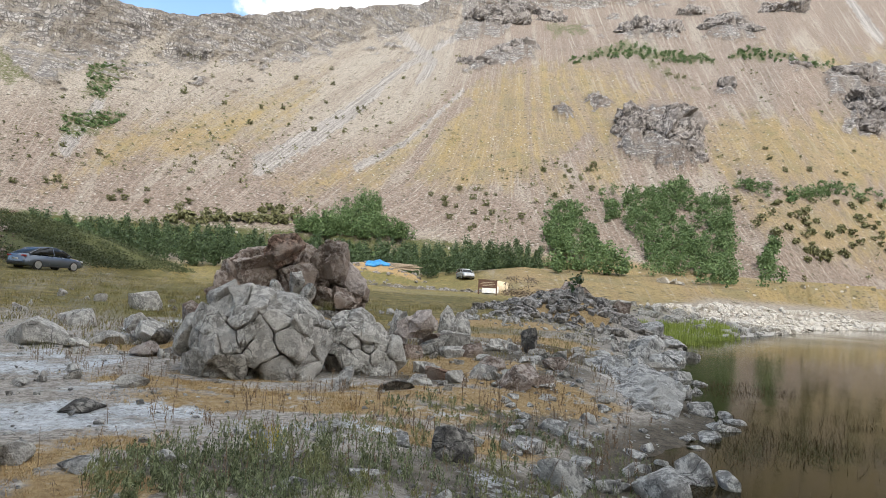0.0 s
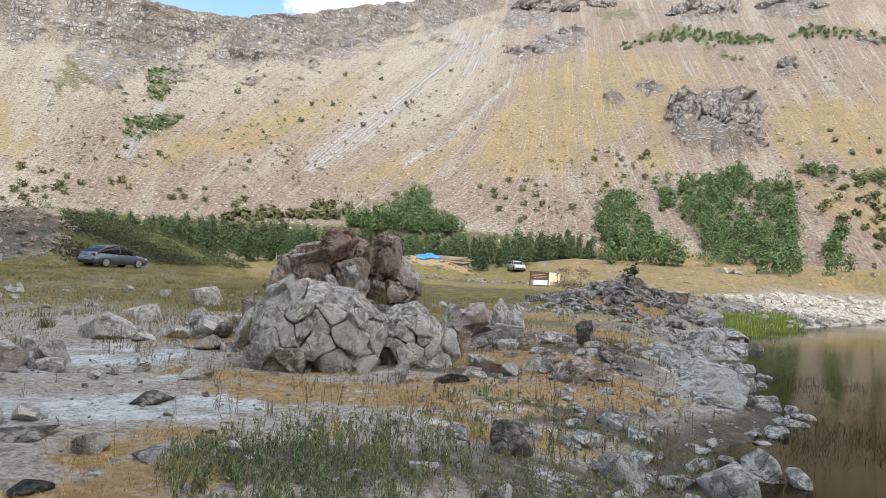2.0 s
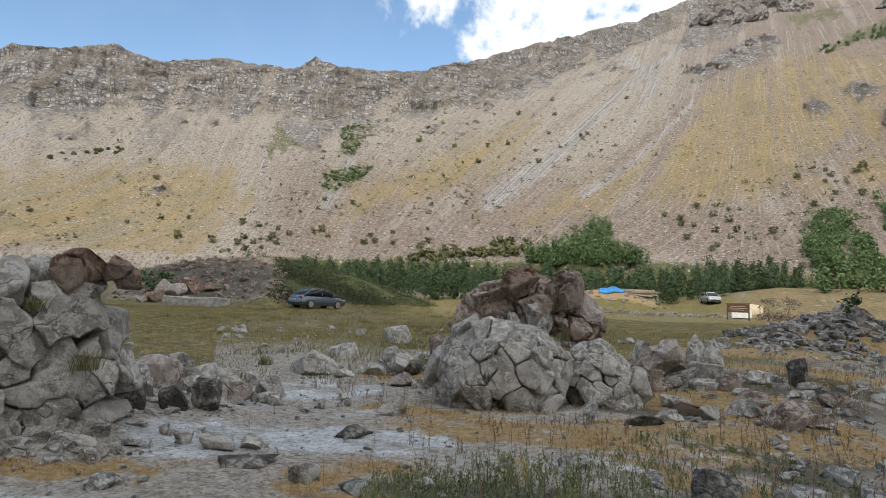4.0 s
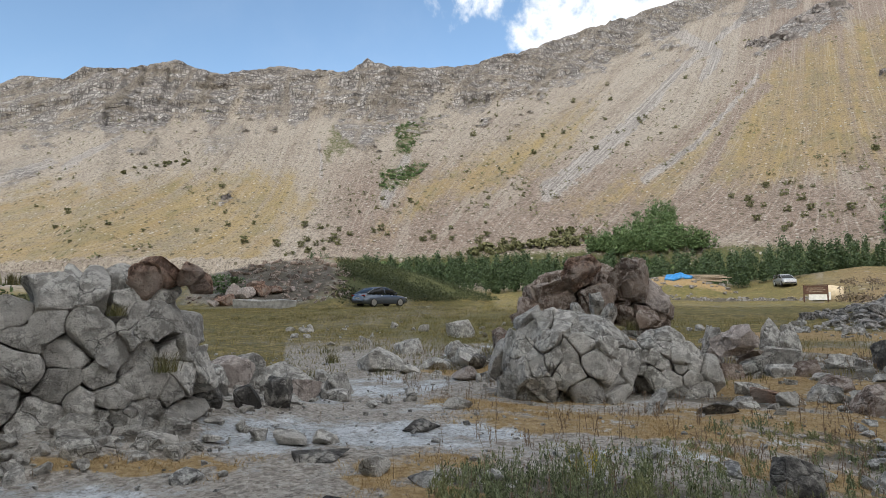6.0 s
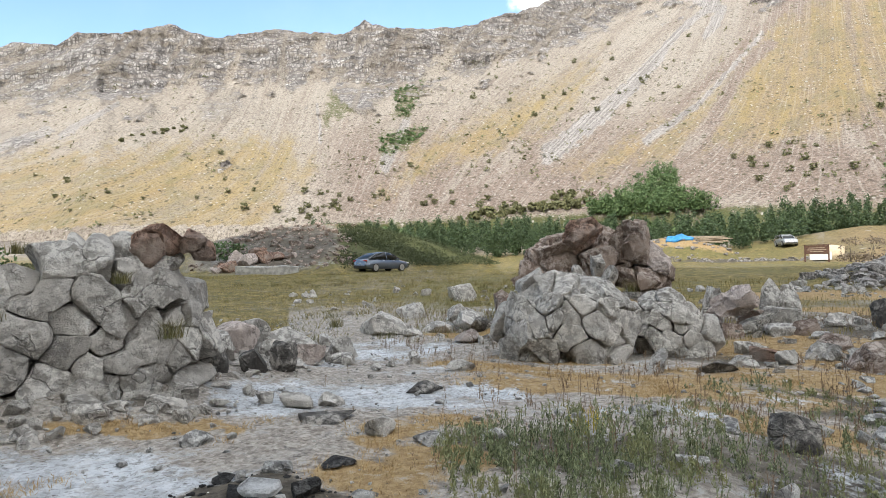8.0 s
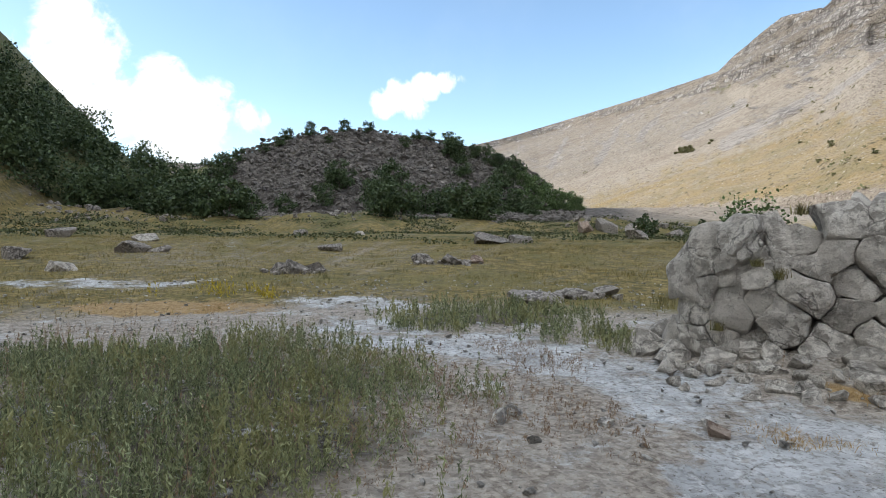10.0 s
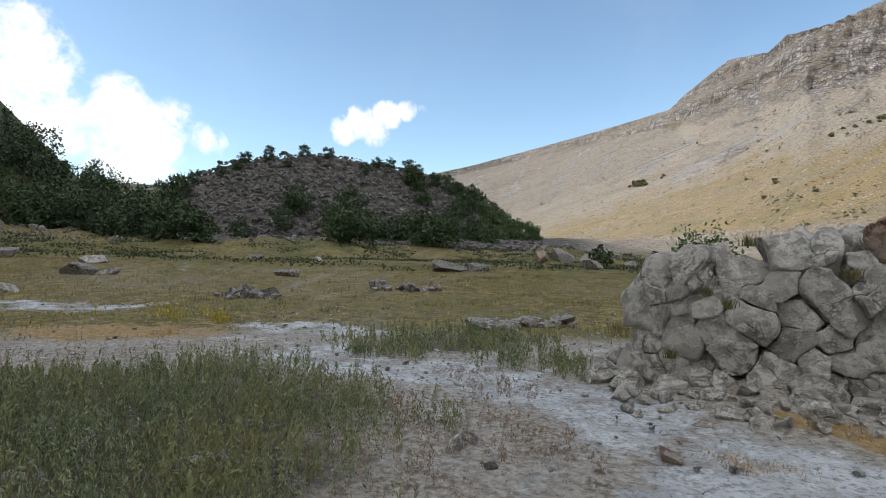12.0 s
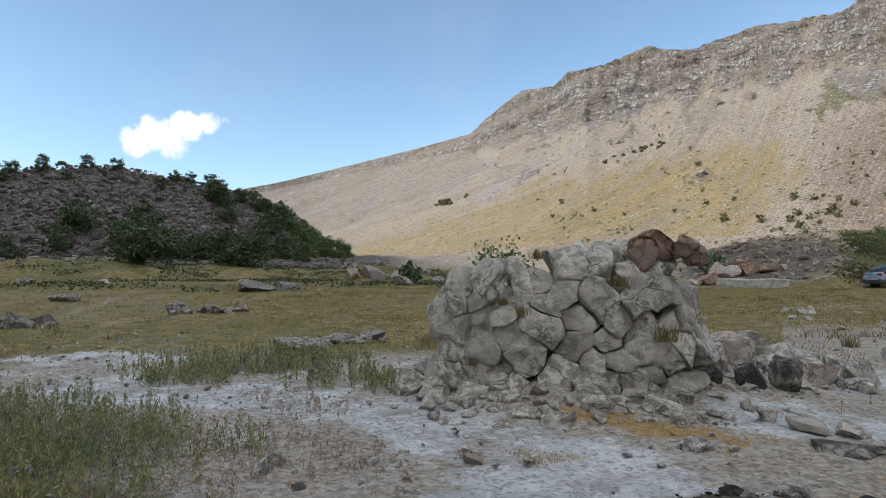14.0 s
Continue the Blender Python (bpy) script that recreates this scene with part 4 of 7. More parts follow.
def rock_material(name, dark, light, blotch, lichen=0.25, scale=1.0, soot=0.0):
    m, t, b = surface(name, 0.9)
    p = t.node("TexCoord").outputs["Object"]
    big, mid, fine = t.noise(p, 1.3 * scale, 8, 0.6), t.noise(p, 7 * scale, 10, 0.68), t.noise(p, 55 * scale, 8, 0.7)
    c = t.mix(t.ramp(mid, 0.44, 0.56), dark, light)
    c = t.mix(t.ramp(big, 0.45, 0.68), c, blotch)
    c = t.mix(t.math("MULTIPLY", t.ramp(fine, 0.52, 0.64), 0.4), c, tuple(k * 0.6 for k in dark))
    spots = t.ramp(t.noise(p, 16 * scale, 6, 0.75), 0.60, 0.70)
    c = t.mix(t.math("MULTIPLY", spots, lichen), c, (0.55, 0.53, 0.47))
    warp = t.node("VectorMath", op="ADD")
    t.put(warp.inputs[0], p)
    shove = t.node("TexNoise")
    shove.inputs["Scale"].default_value = 3.0 * scale
    shove.inputs["Detail"].default_value = 5.0
    t.put(shove.inputs["Vector"], p)
    less = t.node("VectorMath", op="SCALE")
    t.put(less.inputs[0], shove.outputs["Color"])
    less.inputs["Scale"].default_value = 0.35 / scale
    t.put(warp.inputs[1], less.outputs[0])
    seam = t.ramp(t.voronoi(warp.outputs[0], 1.9 * scale, "DISTANCE_TO_EDGE"), 0.004, 0.022)
    seam = t.math("MAXIMUM", seam, t.ramp(big, 0.46, 0.54))
    pits = t.ramp(t.noise(p, 28 * scale, 5, 0.8), 0.38, 0.33)
    hair = t.ramp(t.voronoi(warp.outputs[0], 5.3 * scale, "DISTANCE_TO_EDGE"), 0.004, 0.03)
    hair = t.math("MAXIMUM", hair, t.ramp(t.noise(p, 2.6 * scale, 4), 0.44, 0.50))
    # dark joints, with crevice shade also put into the hairline and seam colour
    c = t.mix(t.math("MULTIPLY", t.math("SUBTRACT", 1.0, hair), 0.45), c, tuple(k * 0.3 for k in dark))
    c = t.mix(t.math("MULTIPLY", t.math("SUBTRACT", 1.0, seam), 0.45), c, tuple(k * 0.25 for k in dark))
    c = t.mix(t.math("MULTIPLY", pits, 0.7), c, tuple(k * 0.35 for k in dark))
    if soot:
        c = t.mix(t.math("MULTIPLY", t.ramp(t.noise(p, 2.2 * scale, 6, 0.6), 0.42, 0.55), soot), c, (0.018, 0.017, 0.018))
    rnd = t.node("ObjectInfo").outputs["Random"]
    hs = t.node("HueSaturation")
    t.put(hs.inputs["Value"], t.ramp(rnd, 0, 1, 0.82, 1.15, smooth=False))
    t.put(hs.inputs["Color"], c)
    t.put(b.inputs["Base Color"], hs.outputs[0])
    h = t.math("ADD", t.math("MULTIPLY", mid, 1.0), t.math("MULTIPLY", fine, 0.35))
    h = t.math("ADD", h, t.math("MULTIPLY", t.math("SUBTRACT", seam, pits), 0.4))
    t.put(b.inputs["Normal"], t.bump(h, 1.0, 0.12 / max(1.0, scale) if scale >= 1 else 0.12 / scale))
    return m


GREY = rock_material("grey lava", (0.37, 0.345, 0.315), (0.71, 0.678, 0.63), (0.61, 0.57, 0.52), 0.4)
SHORE_ROCK = rock_material("bleached lava", (0.25, 0.243, 0.235), (0.68, 0.665, 0.64), (0.52, 0.505, 0.48), 0.6)
BROWN = rock_material("brown lava", (0.22, 0.16, 0.13), (0.52, 0.44, 0.385), (0.43, 0.335, 0.275), 0.3)
RUST = rock_material("rust red lava", (0.19, 0.115, 0.085), (0.48, 0.31, 0.23), (0.45, 0.365, 0.31), 0.4)
PINK = rock_material("pinkish lava", (0.39, 0.325, 0.29), (0.66, 0.575, 0.525), (0.55, 0.465, 0.42), 0.3)
BLACK = rock_material("black crusted lava", (0.16, 0.15, 0.14), (0.46, 0.43, 0.39), (0.34, 0.31, 0.28), 0.3, soot=0.75)
CHALK = rock_material("sunlit pale stones", (0.32, 0.30, 0.265), (0.62, 0.585, 0.53), (0.50, 0.46, 0.41), 0.5)
CHAR = rock_material("charred stone", (0.03, 0.029, 0.028), (0.14, 0.135, 0.13), (0.05, 0.048, 0.046), 0.15, soot=0.8)
CRAG = rock_material("dark crag lava", (0.15, 0.132, 0.127), (0.42, 0.38, 0.355), (0.30, 0.265, 0.245), 0.2, 0.10)
# darker copy of the talus stones, with the hill's shade in the colour
SHADED_TALUS = rock_material("shaded hill stones", (0.078, 0.072, 0.068), (0.28, 0.262, 0.246), (0.185, 0.170, 0.159), 0.3)
TALUS = rock_material("talus stones", (0.15, 0.138, 0.128), (0.44, 0.412, 0.385), (0.31, 0.288, 0.268), 0.35)

LABELS = {"grey": "weathered grey lava boulder lying on the mud flat", "shore": "bleached grey boulder at the water's edge", "brown": "brown lava boulder with rough broken faces",
          "rust": "rust red lava block with a dark crust", "pink": "pinkish angular lava block among the rubble", "black": "grey boulder with a black crust on its sides",
          "talus": "dark grey stone in a loose rubble heap", "chalk": "pale sunlit stone on the lake bank"}
MATS = {"grey": GREY, "shore": SHORE_ROCK, "brown": BROWN, "rust": RUST, "pink": PINK, "black": BLACK, "talus": TALUS, "chalk": CHALK, "char": CHAR}


def boulder(kind, x, y, w, h, seed, d=None, turn=None, lift=0.0, sink=.22, detail=4, cells=0, z=None, lean=0.0, facets=17, label="", name="boulder", group="", **kw):
    """One loose rock, w wide and h high over its ground; the base is sunk a little."""
    rng = random.Random(seed)
    d = d or w * rng.uniform(.75, 1.05)
    w, h, sink = (w * 1.18, h * .9, sink + .25) if z is None else (w, h, sink)
    d = d * 1.1
    full = h * (1 + sink)
    kw = {"square": .62, "cut": (.36, .84), **kw}
    me = rock_mesh(name, MATS[kind], seed, (w, d, full), detail, facets, cells, **kw)
    ob = new(name, me)
    base = height(x, y) if z is None else z
    ob.matrix_world = pose(x, y, base + lift + h - full / 2, lean, lean * .6, rng.uniform(0, 360) if turn is None else turn)
    return tagged(ob, label or LABELS[kind], "rock", group)


def facing(x, y):
    """Turn about z at which a thing's own x axis lies across the view from the middle of the walk."""
    return math.degrees(math.atan2(y, x)) - 90


# ---- jointed lava: rounded blocks fitted against one another ----
def jointed_rock(thing, bearing, near, form, centres, material, seed, deep=.24, sharp=20.0, detail=5, wave=.11, cap=.5, tight=.9, wedges=0, hollows=()):
    """Blocks that meet in narrow joints over the front of a rounded body. form: half width and its power, depth, height and its power.
    centres: metres across the view and up, one for each block."""
    rng = np.random.default_rng(seed)
    wide, pw, depth, tall, pz = form
    # wedges caught between the larger blocks
    centres = list(centres)
    for u0, z0 in [centres[k] for k in rng.permutation(len(centres))[:wedges]]:
        a = rng.uniform(0, 6.28)
        u1, z1 = u0 + .19 * math.cos(a), z0 + .19 * math.sin(a)
        if z1 > -.05 and min(math.hypot(u1 - u, z1 - z) for u, z in list(centres) + list(hollows)) > .12:
            centres.append((u1, z1))
    c = np.array(centres + list(hollows))
    u, z = c[:, 0], c[:, 1]
    s = np.sqrt(np.clip(1 - np.abs(u / wide) ** pw - np.clip(z / tall, 0, 1) ** pz, .004, 1))
    n = np.stack([pw / wide * np.sign(u) * np.abs(u / wide) ** (pw - 1), -2 * s / depth, pz / tall * np.clip(z / tall, 0, 1) ** (pz - 1)], 1)
    n /= np.linalg.norm(n, axis=1, keepdims=True)
    p = np.stack([u, -depth * s, z], 1) - n * deep
    share = rng.uniform(.8, 1.2, len(p))
    split = rng.uniform(0, 1, (len(p), len(p)))
    split = np.where(split + split.T > 1.5, .014, np.where(split + split.T > tight, .003, -.04))
    d, f = ico(detail)
    a = radians(bearing)
    m = Matrix.Translation((-math.sin(a) * (near + depth), math.cos(a) * (near + depth), 0)) @ pose(0, 0, 0, 0, 0, bearing)
    back = thing.matrix_world.inverted() @ m
    for k in range(len(centres)):
        total = (1 / cap) ** sharp + np.zeros(len(d))
        planes = []
        for q in range(len(p)):
            o = p[q] - p[k]
            far = np.linalg.norm(o)
            if 0 < far < 1.5:
                planes.append((o / far, max(.04, far * share[k] / (share[k] + share[q]) - split[k, q])))
        front = deep * rng.uniform(.6, 1.45)
        for lean, more in ((.14, 1.0), (.45, 1.06), (.6, 1.1), (.6, 1.12)):
            t = n[k] + rng.normal(0, lean, 3)
            planes.append((t / np.linalg.norm(t), front * more))
        for way, reach in planes:
            total += np.clip(d @ way, 0, None) ** sharp / reach**sharp
        v = p[k] + d * (total ** (-1 / sharp))[:, None]
        v = v + wave * np.stack([fractal(v[:, 0] / .5, v[:, 1] / .5, v[:, 2] / .5, octaves=3, seed=seed + q, gain=.45) for q in (1, 2, 3)], 1)
        v = v + d * (.05 * fractal(v[:, 0] / .42, v[:, 1] / .42, v[:, 2] / .42, octaves=2, seed=seed + 5 + k))[:, None]
        v = v + d * (.034 * fractal(v[:, 0] / .24, v[:, 1] / .24, v[:, 2] / .24, octaves=6, seed=seed + 7, gain=.68))[:, None]
        me = mesh_from("block", v, f, material, flat=False)
        me.set_sharp_from_angle(angle=radians(32))
        ob = part("block", me, thing)
        ob.matrix_basis = back
    me = rock_mesh("core", material, seed, (2 * wide - .5, 2 * depth - .6, 2 * tall - .35), 5, 4, 40, square=.8, crack=.3, cut=(.8, 1.0))
    part("core", me, thing).matrix_basis = back
    return m, form


def outcrop():
    x0, y0 = -8.0, 5.1
    thing = holder("rock_outcrop", pose(x0, y0, height(x0, y0)), "tall outcrop of grey jointed lava with rounded blocks", "rock")
    crown = [(.06, 1.85), (-.39, 1.66), (-.66, 1.56), (.46, 1.86), (.84, 1.82), (-.95, 1.42), (-.77, 1.32), (-1.45, 1.26), (-1.18, 1.30), (-.26, 1.28), (.01, 1.39)]
    left_side = [(-1.42, 1.07), (-1.19, 1.16), (-1.23, .96), (-1.01, 1.15), (-.83, 1.16), (-1.62, 1.21), (-.73, .9), (-1.62, .68), (-1.22, .64), (-1.29, .42), (-.92, .40), (-1.58, .25), (-1.08, .15), (-1.9, .12)]
    middle = [(-.37, 1.01), (-.58, .60), (.13, 1.11), (.11, .75), (.44, 1.31), (.67, 1.14), (.36, .58), (-.06, .33), (-.40, .06), (.54, .40), (.72, .30), (-.71, .02), (-.19, -.04), (.21, .12), (.47, .82)]
    right_side = [(.82, .94), (1.02, 1.08), (.95, .74), (.87, 1.28), (1.43, 1.50), (1.55, 1.10), (1.12, 1.36), (1.7, 1.4), (1.2, .75), (1.5, .7), (1.0, .42), (1.75, .95), (1.45, .3)]
    return jointed_rock(thing, 57.5, 8.3, (2.05, 3.0, 1.2, 2.15, 5.0), crown + left_side + middle + right_side, GREY, 101, sharp=22.0, wave=.13, wedges=14, hollows=[(.68, 1.54), (1.28, 1.2), (-.88, 1.28)])


OUTCROP, OUTCROP_FORM = outcrop()
boulder("rust", -6.88, 5.70, .60, .50, 111, d=.5, z=1.83, turn=35, detail=5, lean=14, facets=14, square=.55, cut=(.38, .8), cells=5, crack=.2, label="rust red lava block balanced on the outcrop", rough=.08)
boulder("rust", -6.62, 6.12, .54, .44, 112, d=.46, z=1.80, turn=60, detail=5, lean=-12, facets=14, square=.55, cut=(.38, .8), cells=4, crack=.2, label="red brown lava block balanced on the outcrop", rough=.08)

# rubble at the outcrop's foot
for kind, x, y, w, h, seed in (("black", -6.93, 6.65, .66, .50, 121), ("black", -6.45, 7.75, .5, .52, 122), ("pink", -8.0, 8.0, 1.0, .55, 123), ("grey", -7.7, 9.3, 1.05, .60, 124), ("black", -6.72, 7.2, .42, .36, 125),
                               ("grey", -7.4, 7.3, .55, .48, 126), ("grey", -7.2, 8.4, .8, .42, 127), ("pink", -6.9, 8.8, .6, .40, 128), ("grey", -7.9, 6.6, .45, .62, 129), ("grey", -7.6, 6.9, .35, .42, 130),
                               ("grey", -7.3, 6.35, .4, .22, 131), ("grey", -8.3, 8.7, .9, .7, 132), ("grey", -6.6, 9.4, .55, .3, 133), ("grey", -7.0, 9.9, .7, .45, 134), ("grey", -8.9, 2.9, .6, .4, 135), ("grey", -8.2, 3.1, .5, .3, 136),
                               ("grey", -7.2, 5.9, .3, .2, 137), ("grey", -9.6, 3.4, .55, .45, 138), ("grey", -7.7, 7.6, .4, .5, 139)):
    boulder(kind, x, y, w, h, seed, label="lava block fallen at the foot of the outcrop" if kind != "black" else "")
rng = random.Random(141)
for k in range(30):
    a, r = radians(rng.uniform(48, 70)), rng.uniform(7.2, 8.5)
    w = rng.uniform(.16, .5) * (1.15 if r > 7.7 else .75)
    boulder("grey", -r * math.sin(a), r * math.cos(a), w, w * rng.uniform(.4, .75), 1410 + k, detail=4, sink=.7, cut=(.34, .8), label="crumbled lava stone at the outcrop's base", group="stones of the outcrop's apron")
ob = boulder("chalk", -7.62, 6.55, .42, .08, 140, d=.2, lift=.42, sink=.0, turn=50, label="flat pale stone lying across the rubble")


# ---- the domed boulder and the brown block above it ----
def dome():
    x0, y0 = -3.1, 11.7
    thing = holder("domed_rock", pose(x0, y0, height(x0, y0)), "rounded grey lava dome split by curved joints", "rock")
    face = [(-.25, .98), (-.75, .52), (.05, .50), (-.45, .21), (.31, .17), (.52, .75), (.74, .56), (.95, .37), (.67, .98), (1.01, .82), (-.12, 1.41), (.22, 1.29), (.55, 1.20), (-.57, 1.34), (-.86, .98), (.93, 1.07), (1.01, .10), (-1.03, .27), (-.38, 1.42), (.06, .86), (-1.05, .62), (-.45, .70), (.30, 1.05)]
    jointed_rock(thing, 15.0, 10.9, (1.28, 2.4, 1.2, 1.52, 2.4), [(u, .93 * z) for u, z in face], GREY, 201, deep=.24, sharp=16.0, wave=.12, cap=.5, tight=.75, wedges=8, hollows=[(-.62, .05), (.05, .02)])
    x0, y0 = -1.45, 12.8
    thing = holder("low_rock", pose(x0, y0, height(x0, y0)), "low grey lava rock with many fine joints", "rock")
    face = [(-.29, 1.02), (0, 1.07), (-.45, .77), (-.13, .69), (.20, .86), (.49, .64), (-.26, .40), (.07, .34), (.42, .35), (.70, .51), (.22, .58), (-.48, .51), (-.04, .88), (.38, .83), (-.61, .76), (.79, .32), (-.5, .2), (.15, .12), (.6, .1)]
    jointed_rock(thing, 6.4, 12.0, (.95, 2.4, .9, 1.18, 2.4), [(u, .92 * z) for u, z in face], GREY, 211, deep=.17, sharp=16.0, wave=.10, cap=.36, tight=.8)
    x0, y0 = -3.75, 17.6
    thing = holder("brown_rock", pose(x0, y0, height(x0, y0)), "great brown lava block with rusty overhanging top", "rock")
    for u, v, z, w, d, h, lean, cells, seed, mat in ((-1.25, .2, 1.75, 1.7, 1.6, 1.9, 0, 18, 221, BROWN), (-.2, .5, 1.8, 1.9, 1.7, 2.25, 4, 16, 222, BROWN), (.55, .1, 1.85, 1.2, 1.4, 2.1, 7, 9, 223, BROWN), (1.2, .1, 1.75, 1.5, 1.2, 1.2, 12, 5, 224, PINK),
                                                     (-.7, -.3, 2.35, 1.2, .9, .8, -12, 6, 225, RUST), (.95, -.35, 1.2, 1.25, .9, .75, 6, 4, 226, BROWN), (1.6, .4, 1.3, 1.1, 1.1, 1.3, 0, 4, 227, BROWN), (-1.75, -.1, 1.3, .9, .9, 1.1, 0, 5, 228, BROWN), (.0, -.25, 1.5, 1.1, .9, 1.1, -6, 6, 229, BROWN)):
        ob = part("block", rock_mesh("block", mat, seed, (w, d, h), 6 if w > 1.2 else 5, 12, cells, square=.6, rough=.09, crack=.30, push=.12, cut=(.5, .88)), thing)
        a = radians(12.0)
        ob.matrix_parent_inverse = thing.matrix_world.inverted()
        ob.matrix_basis = pose(-17.8 * math.sin(a), 17.8 * math.cos(a), 0, 0, 0, 12.0) @ pose(u, v, z, 0, lean, 0)


dome()
for kind, x, y, w, h, seed, z in (("grey", -3.52, 14.1, .5, .62, 231, 1.15), ("grey", -3.3, 15.2, .45, .6, 232, 1.4), ("grey", -3.0, 15.0, .4, .45, 233, 1.3), ("brown", -2.25, 15.9, .72, .45, 234, 1.1)):
    boulder(kind, x, y, w, h, seed, z=z - .1, label="rounded stone wedged above the grey dome")
boulder("pink", -.24, 14.7, .94, .60, 2411, d=.7, z=.70, detail=5, facets=9, turn=8, lean=-6, cut=(.55, .9), cells=3, crack=.12, label="big flat pinkish block perched on rubble", square=.55)
for kind, x, y, w, h, seed in (("grey", -.9, 15.6, .55, 1.35, 242), ("grey", .3, 16.0, .6, 1.25, 243), ("grey", .75, 16.4, .7, 1.0, 244), ("grey", .0, 14.7, .6, .5, 245), ("grey", .6, 15.2, .7, .55, 246), ("brown", -.5, 14.3, .6, .4, 247),
                               ("grey", .55, 17.5, .5, 1.1, 248), ("rust", .18, 12.2, .66, .34, 249), ("black", 2.3, 14.9, .42, .75, 250), ("brown", 1.55, 11.5, .75, .5, 251), ("grey", 1.0, 12.4, .4, .3, 252), ("brown", 1.2, 13.1, .7, .3, 253),
                               ("grey", -1.3, 10.2, .38, .40, 254), ("black", -.5, 10.5, .66, .2, 255), ("brown", 2.6, 13.4, .5, .3, 256), ("grey", 1.9, 12.6, .45, .35, 257), ("brown", .9, 14.3, .5, .35, 258), ("grey", -.2, 12.9, .4, .3, 259),
                               ("grey", -.1, 11.3, .35, .2, 260), ("brown", 2.1, 11.9, .5, .3, 261), ("grey", 1.5, 14.9, .5, .35, 262), ("brown", .1, 15.3, .8, .5, 263), ("pink", -.75, 14.9, .5, .75, 264), ("grey", .45, 14.4, .6, .4, 265)):
    boulder(kind, x, y, w, h, seed, sink=.35)
# stones left of the dome
for kind, x, y, w, h, seed in (("grey", -8.2, 13.3, 1.1, .55, 271), ("grey", -9.0, 16.4, .9, .6, 272), ("grey", -10.0, 22.2, 1.1, .8, 273), ("grey", -7.4, 15.9, .9, .55, 274), ("pink", -5.6, 12.8, .7, .34, 275), ("grey", -6.9, 13.8, .7, .4, 276),
                               ("grey", -6.3, 14.3, .8, .5, 277), ("rust", -5.6, 15.2, .8, .75, 278), ("black", -5.0, 14.5, .8, .6, 279), ("brown", -5.2, 16.2, 1.1, .9, 280), ("brown", -6.2, 16.4, .8, .7, 281), ("grey", -4.8, 13.7, .6, .5, 282),
                               ("grey", -7.2, 13.0, .5, .3, 283), ("grey", -6.4, 12.9, .5, .25, 284), ("brown", -4.5, 15.2, .9, .9, 285), ("grey", -7.8, 17.6, .6, .4, 286), ("black", -5.9, 13.9, .5, .4, 287), ("grey", -5.1, 12.7, .4, .25, 288)):
    boulder(kind, x, y, w, h, seed, label="lava stone in the rubble beside the domed rock" if kind in ("grey", "pink") else "")
# near stones
for kind, x, y, w, h, seed in (("black", -4.08, 7.75, .52, .18, 301), ("shore", 1.54, 6.7, .46, .38, 3021), ("shore", 2.01, 6.9, .32, .24, 3031), ("black", .27, 6.85, .52, .36, 3042), ("shore", 1.28, 7.8, .38, .24, 3051), ("shore", .23, 5.3, .24, .16, 3052), ("shore", 2.06, 8.5, .3, .2, 3053), ("shore", 2.5, 7.7, .28, .18, 3054), ("shore", 1.8, 9.0, .42, .2, 3055), ("shore", -.98, 5.1, .29, .2, 306),
                               ("shore", -2.24, 5.65, .30, .2, 307), ("shore", -2.7, 5.4, .42, .10, 308), ("shore", -1.07, 7.35, .44, .14, 309), ("grey", -3.4, 5.5, .30, .2, 310), ("shore", 2.19, 6.6, .2, .1, 311), ("shore", 1.84, 7.5, .26, .15, 312),
                               ("shore", -.1, 4.6, .22, .13, 313), ("brown", -5.25, 2.30, .24, .13, 314), ("shore", -5.6, .55, .22, .17, 316), ("shore", -4.85, 4.45, .34, .14, 317), ("shore", -5.84, .7, .2, .1, 318),
                               ("shore", -.45, 5.6, .3, .16, 319), ("shore", .1, 5.3, .2, .12, 320), ("shore", -4.75, -2.5, .46, .2, 321), ("black", -5.08, .77, .14, .08, 322), ("shore", -5.49, 1.43, .16, .08, 331), ("grey", -5.1, 6.35, .5, .2, 3321), ("grey", -4.7, 6.5, .34, .15, 3331), ("grey", -5.5, 6.2, .26, .14, 3341), ("shore", .75, 5.3, .25, .1, 323), ("shore", -.2, 7.0, .3, .12, 324),
                               ("shore", .6, 7.6, .25, .13, 325), ("shore", 1.3, 5.3, .22, .1, 326), ("shore", -5.7, -2.5, .6, .16, 327), ("black", -4.3, 5.7, .7, .08, 328), ("shore", -1.7, 6.8, .3, .1, 329), ("grey", -6.0, 4.2, .18, .1, 330)):
    boulder(kind, x, y, w, h, seed, label="small bleached stone half buried in the mud" if kind == "shore" else "", sink=.4)
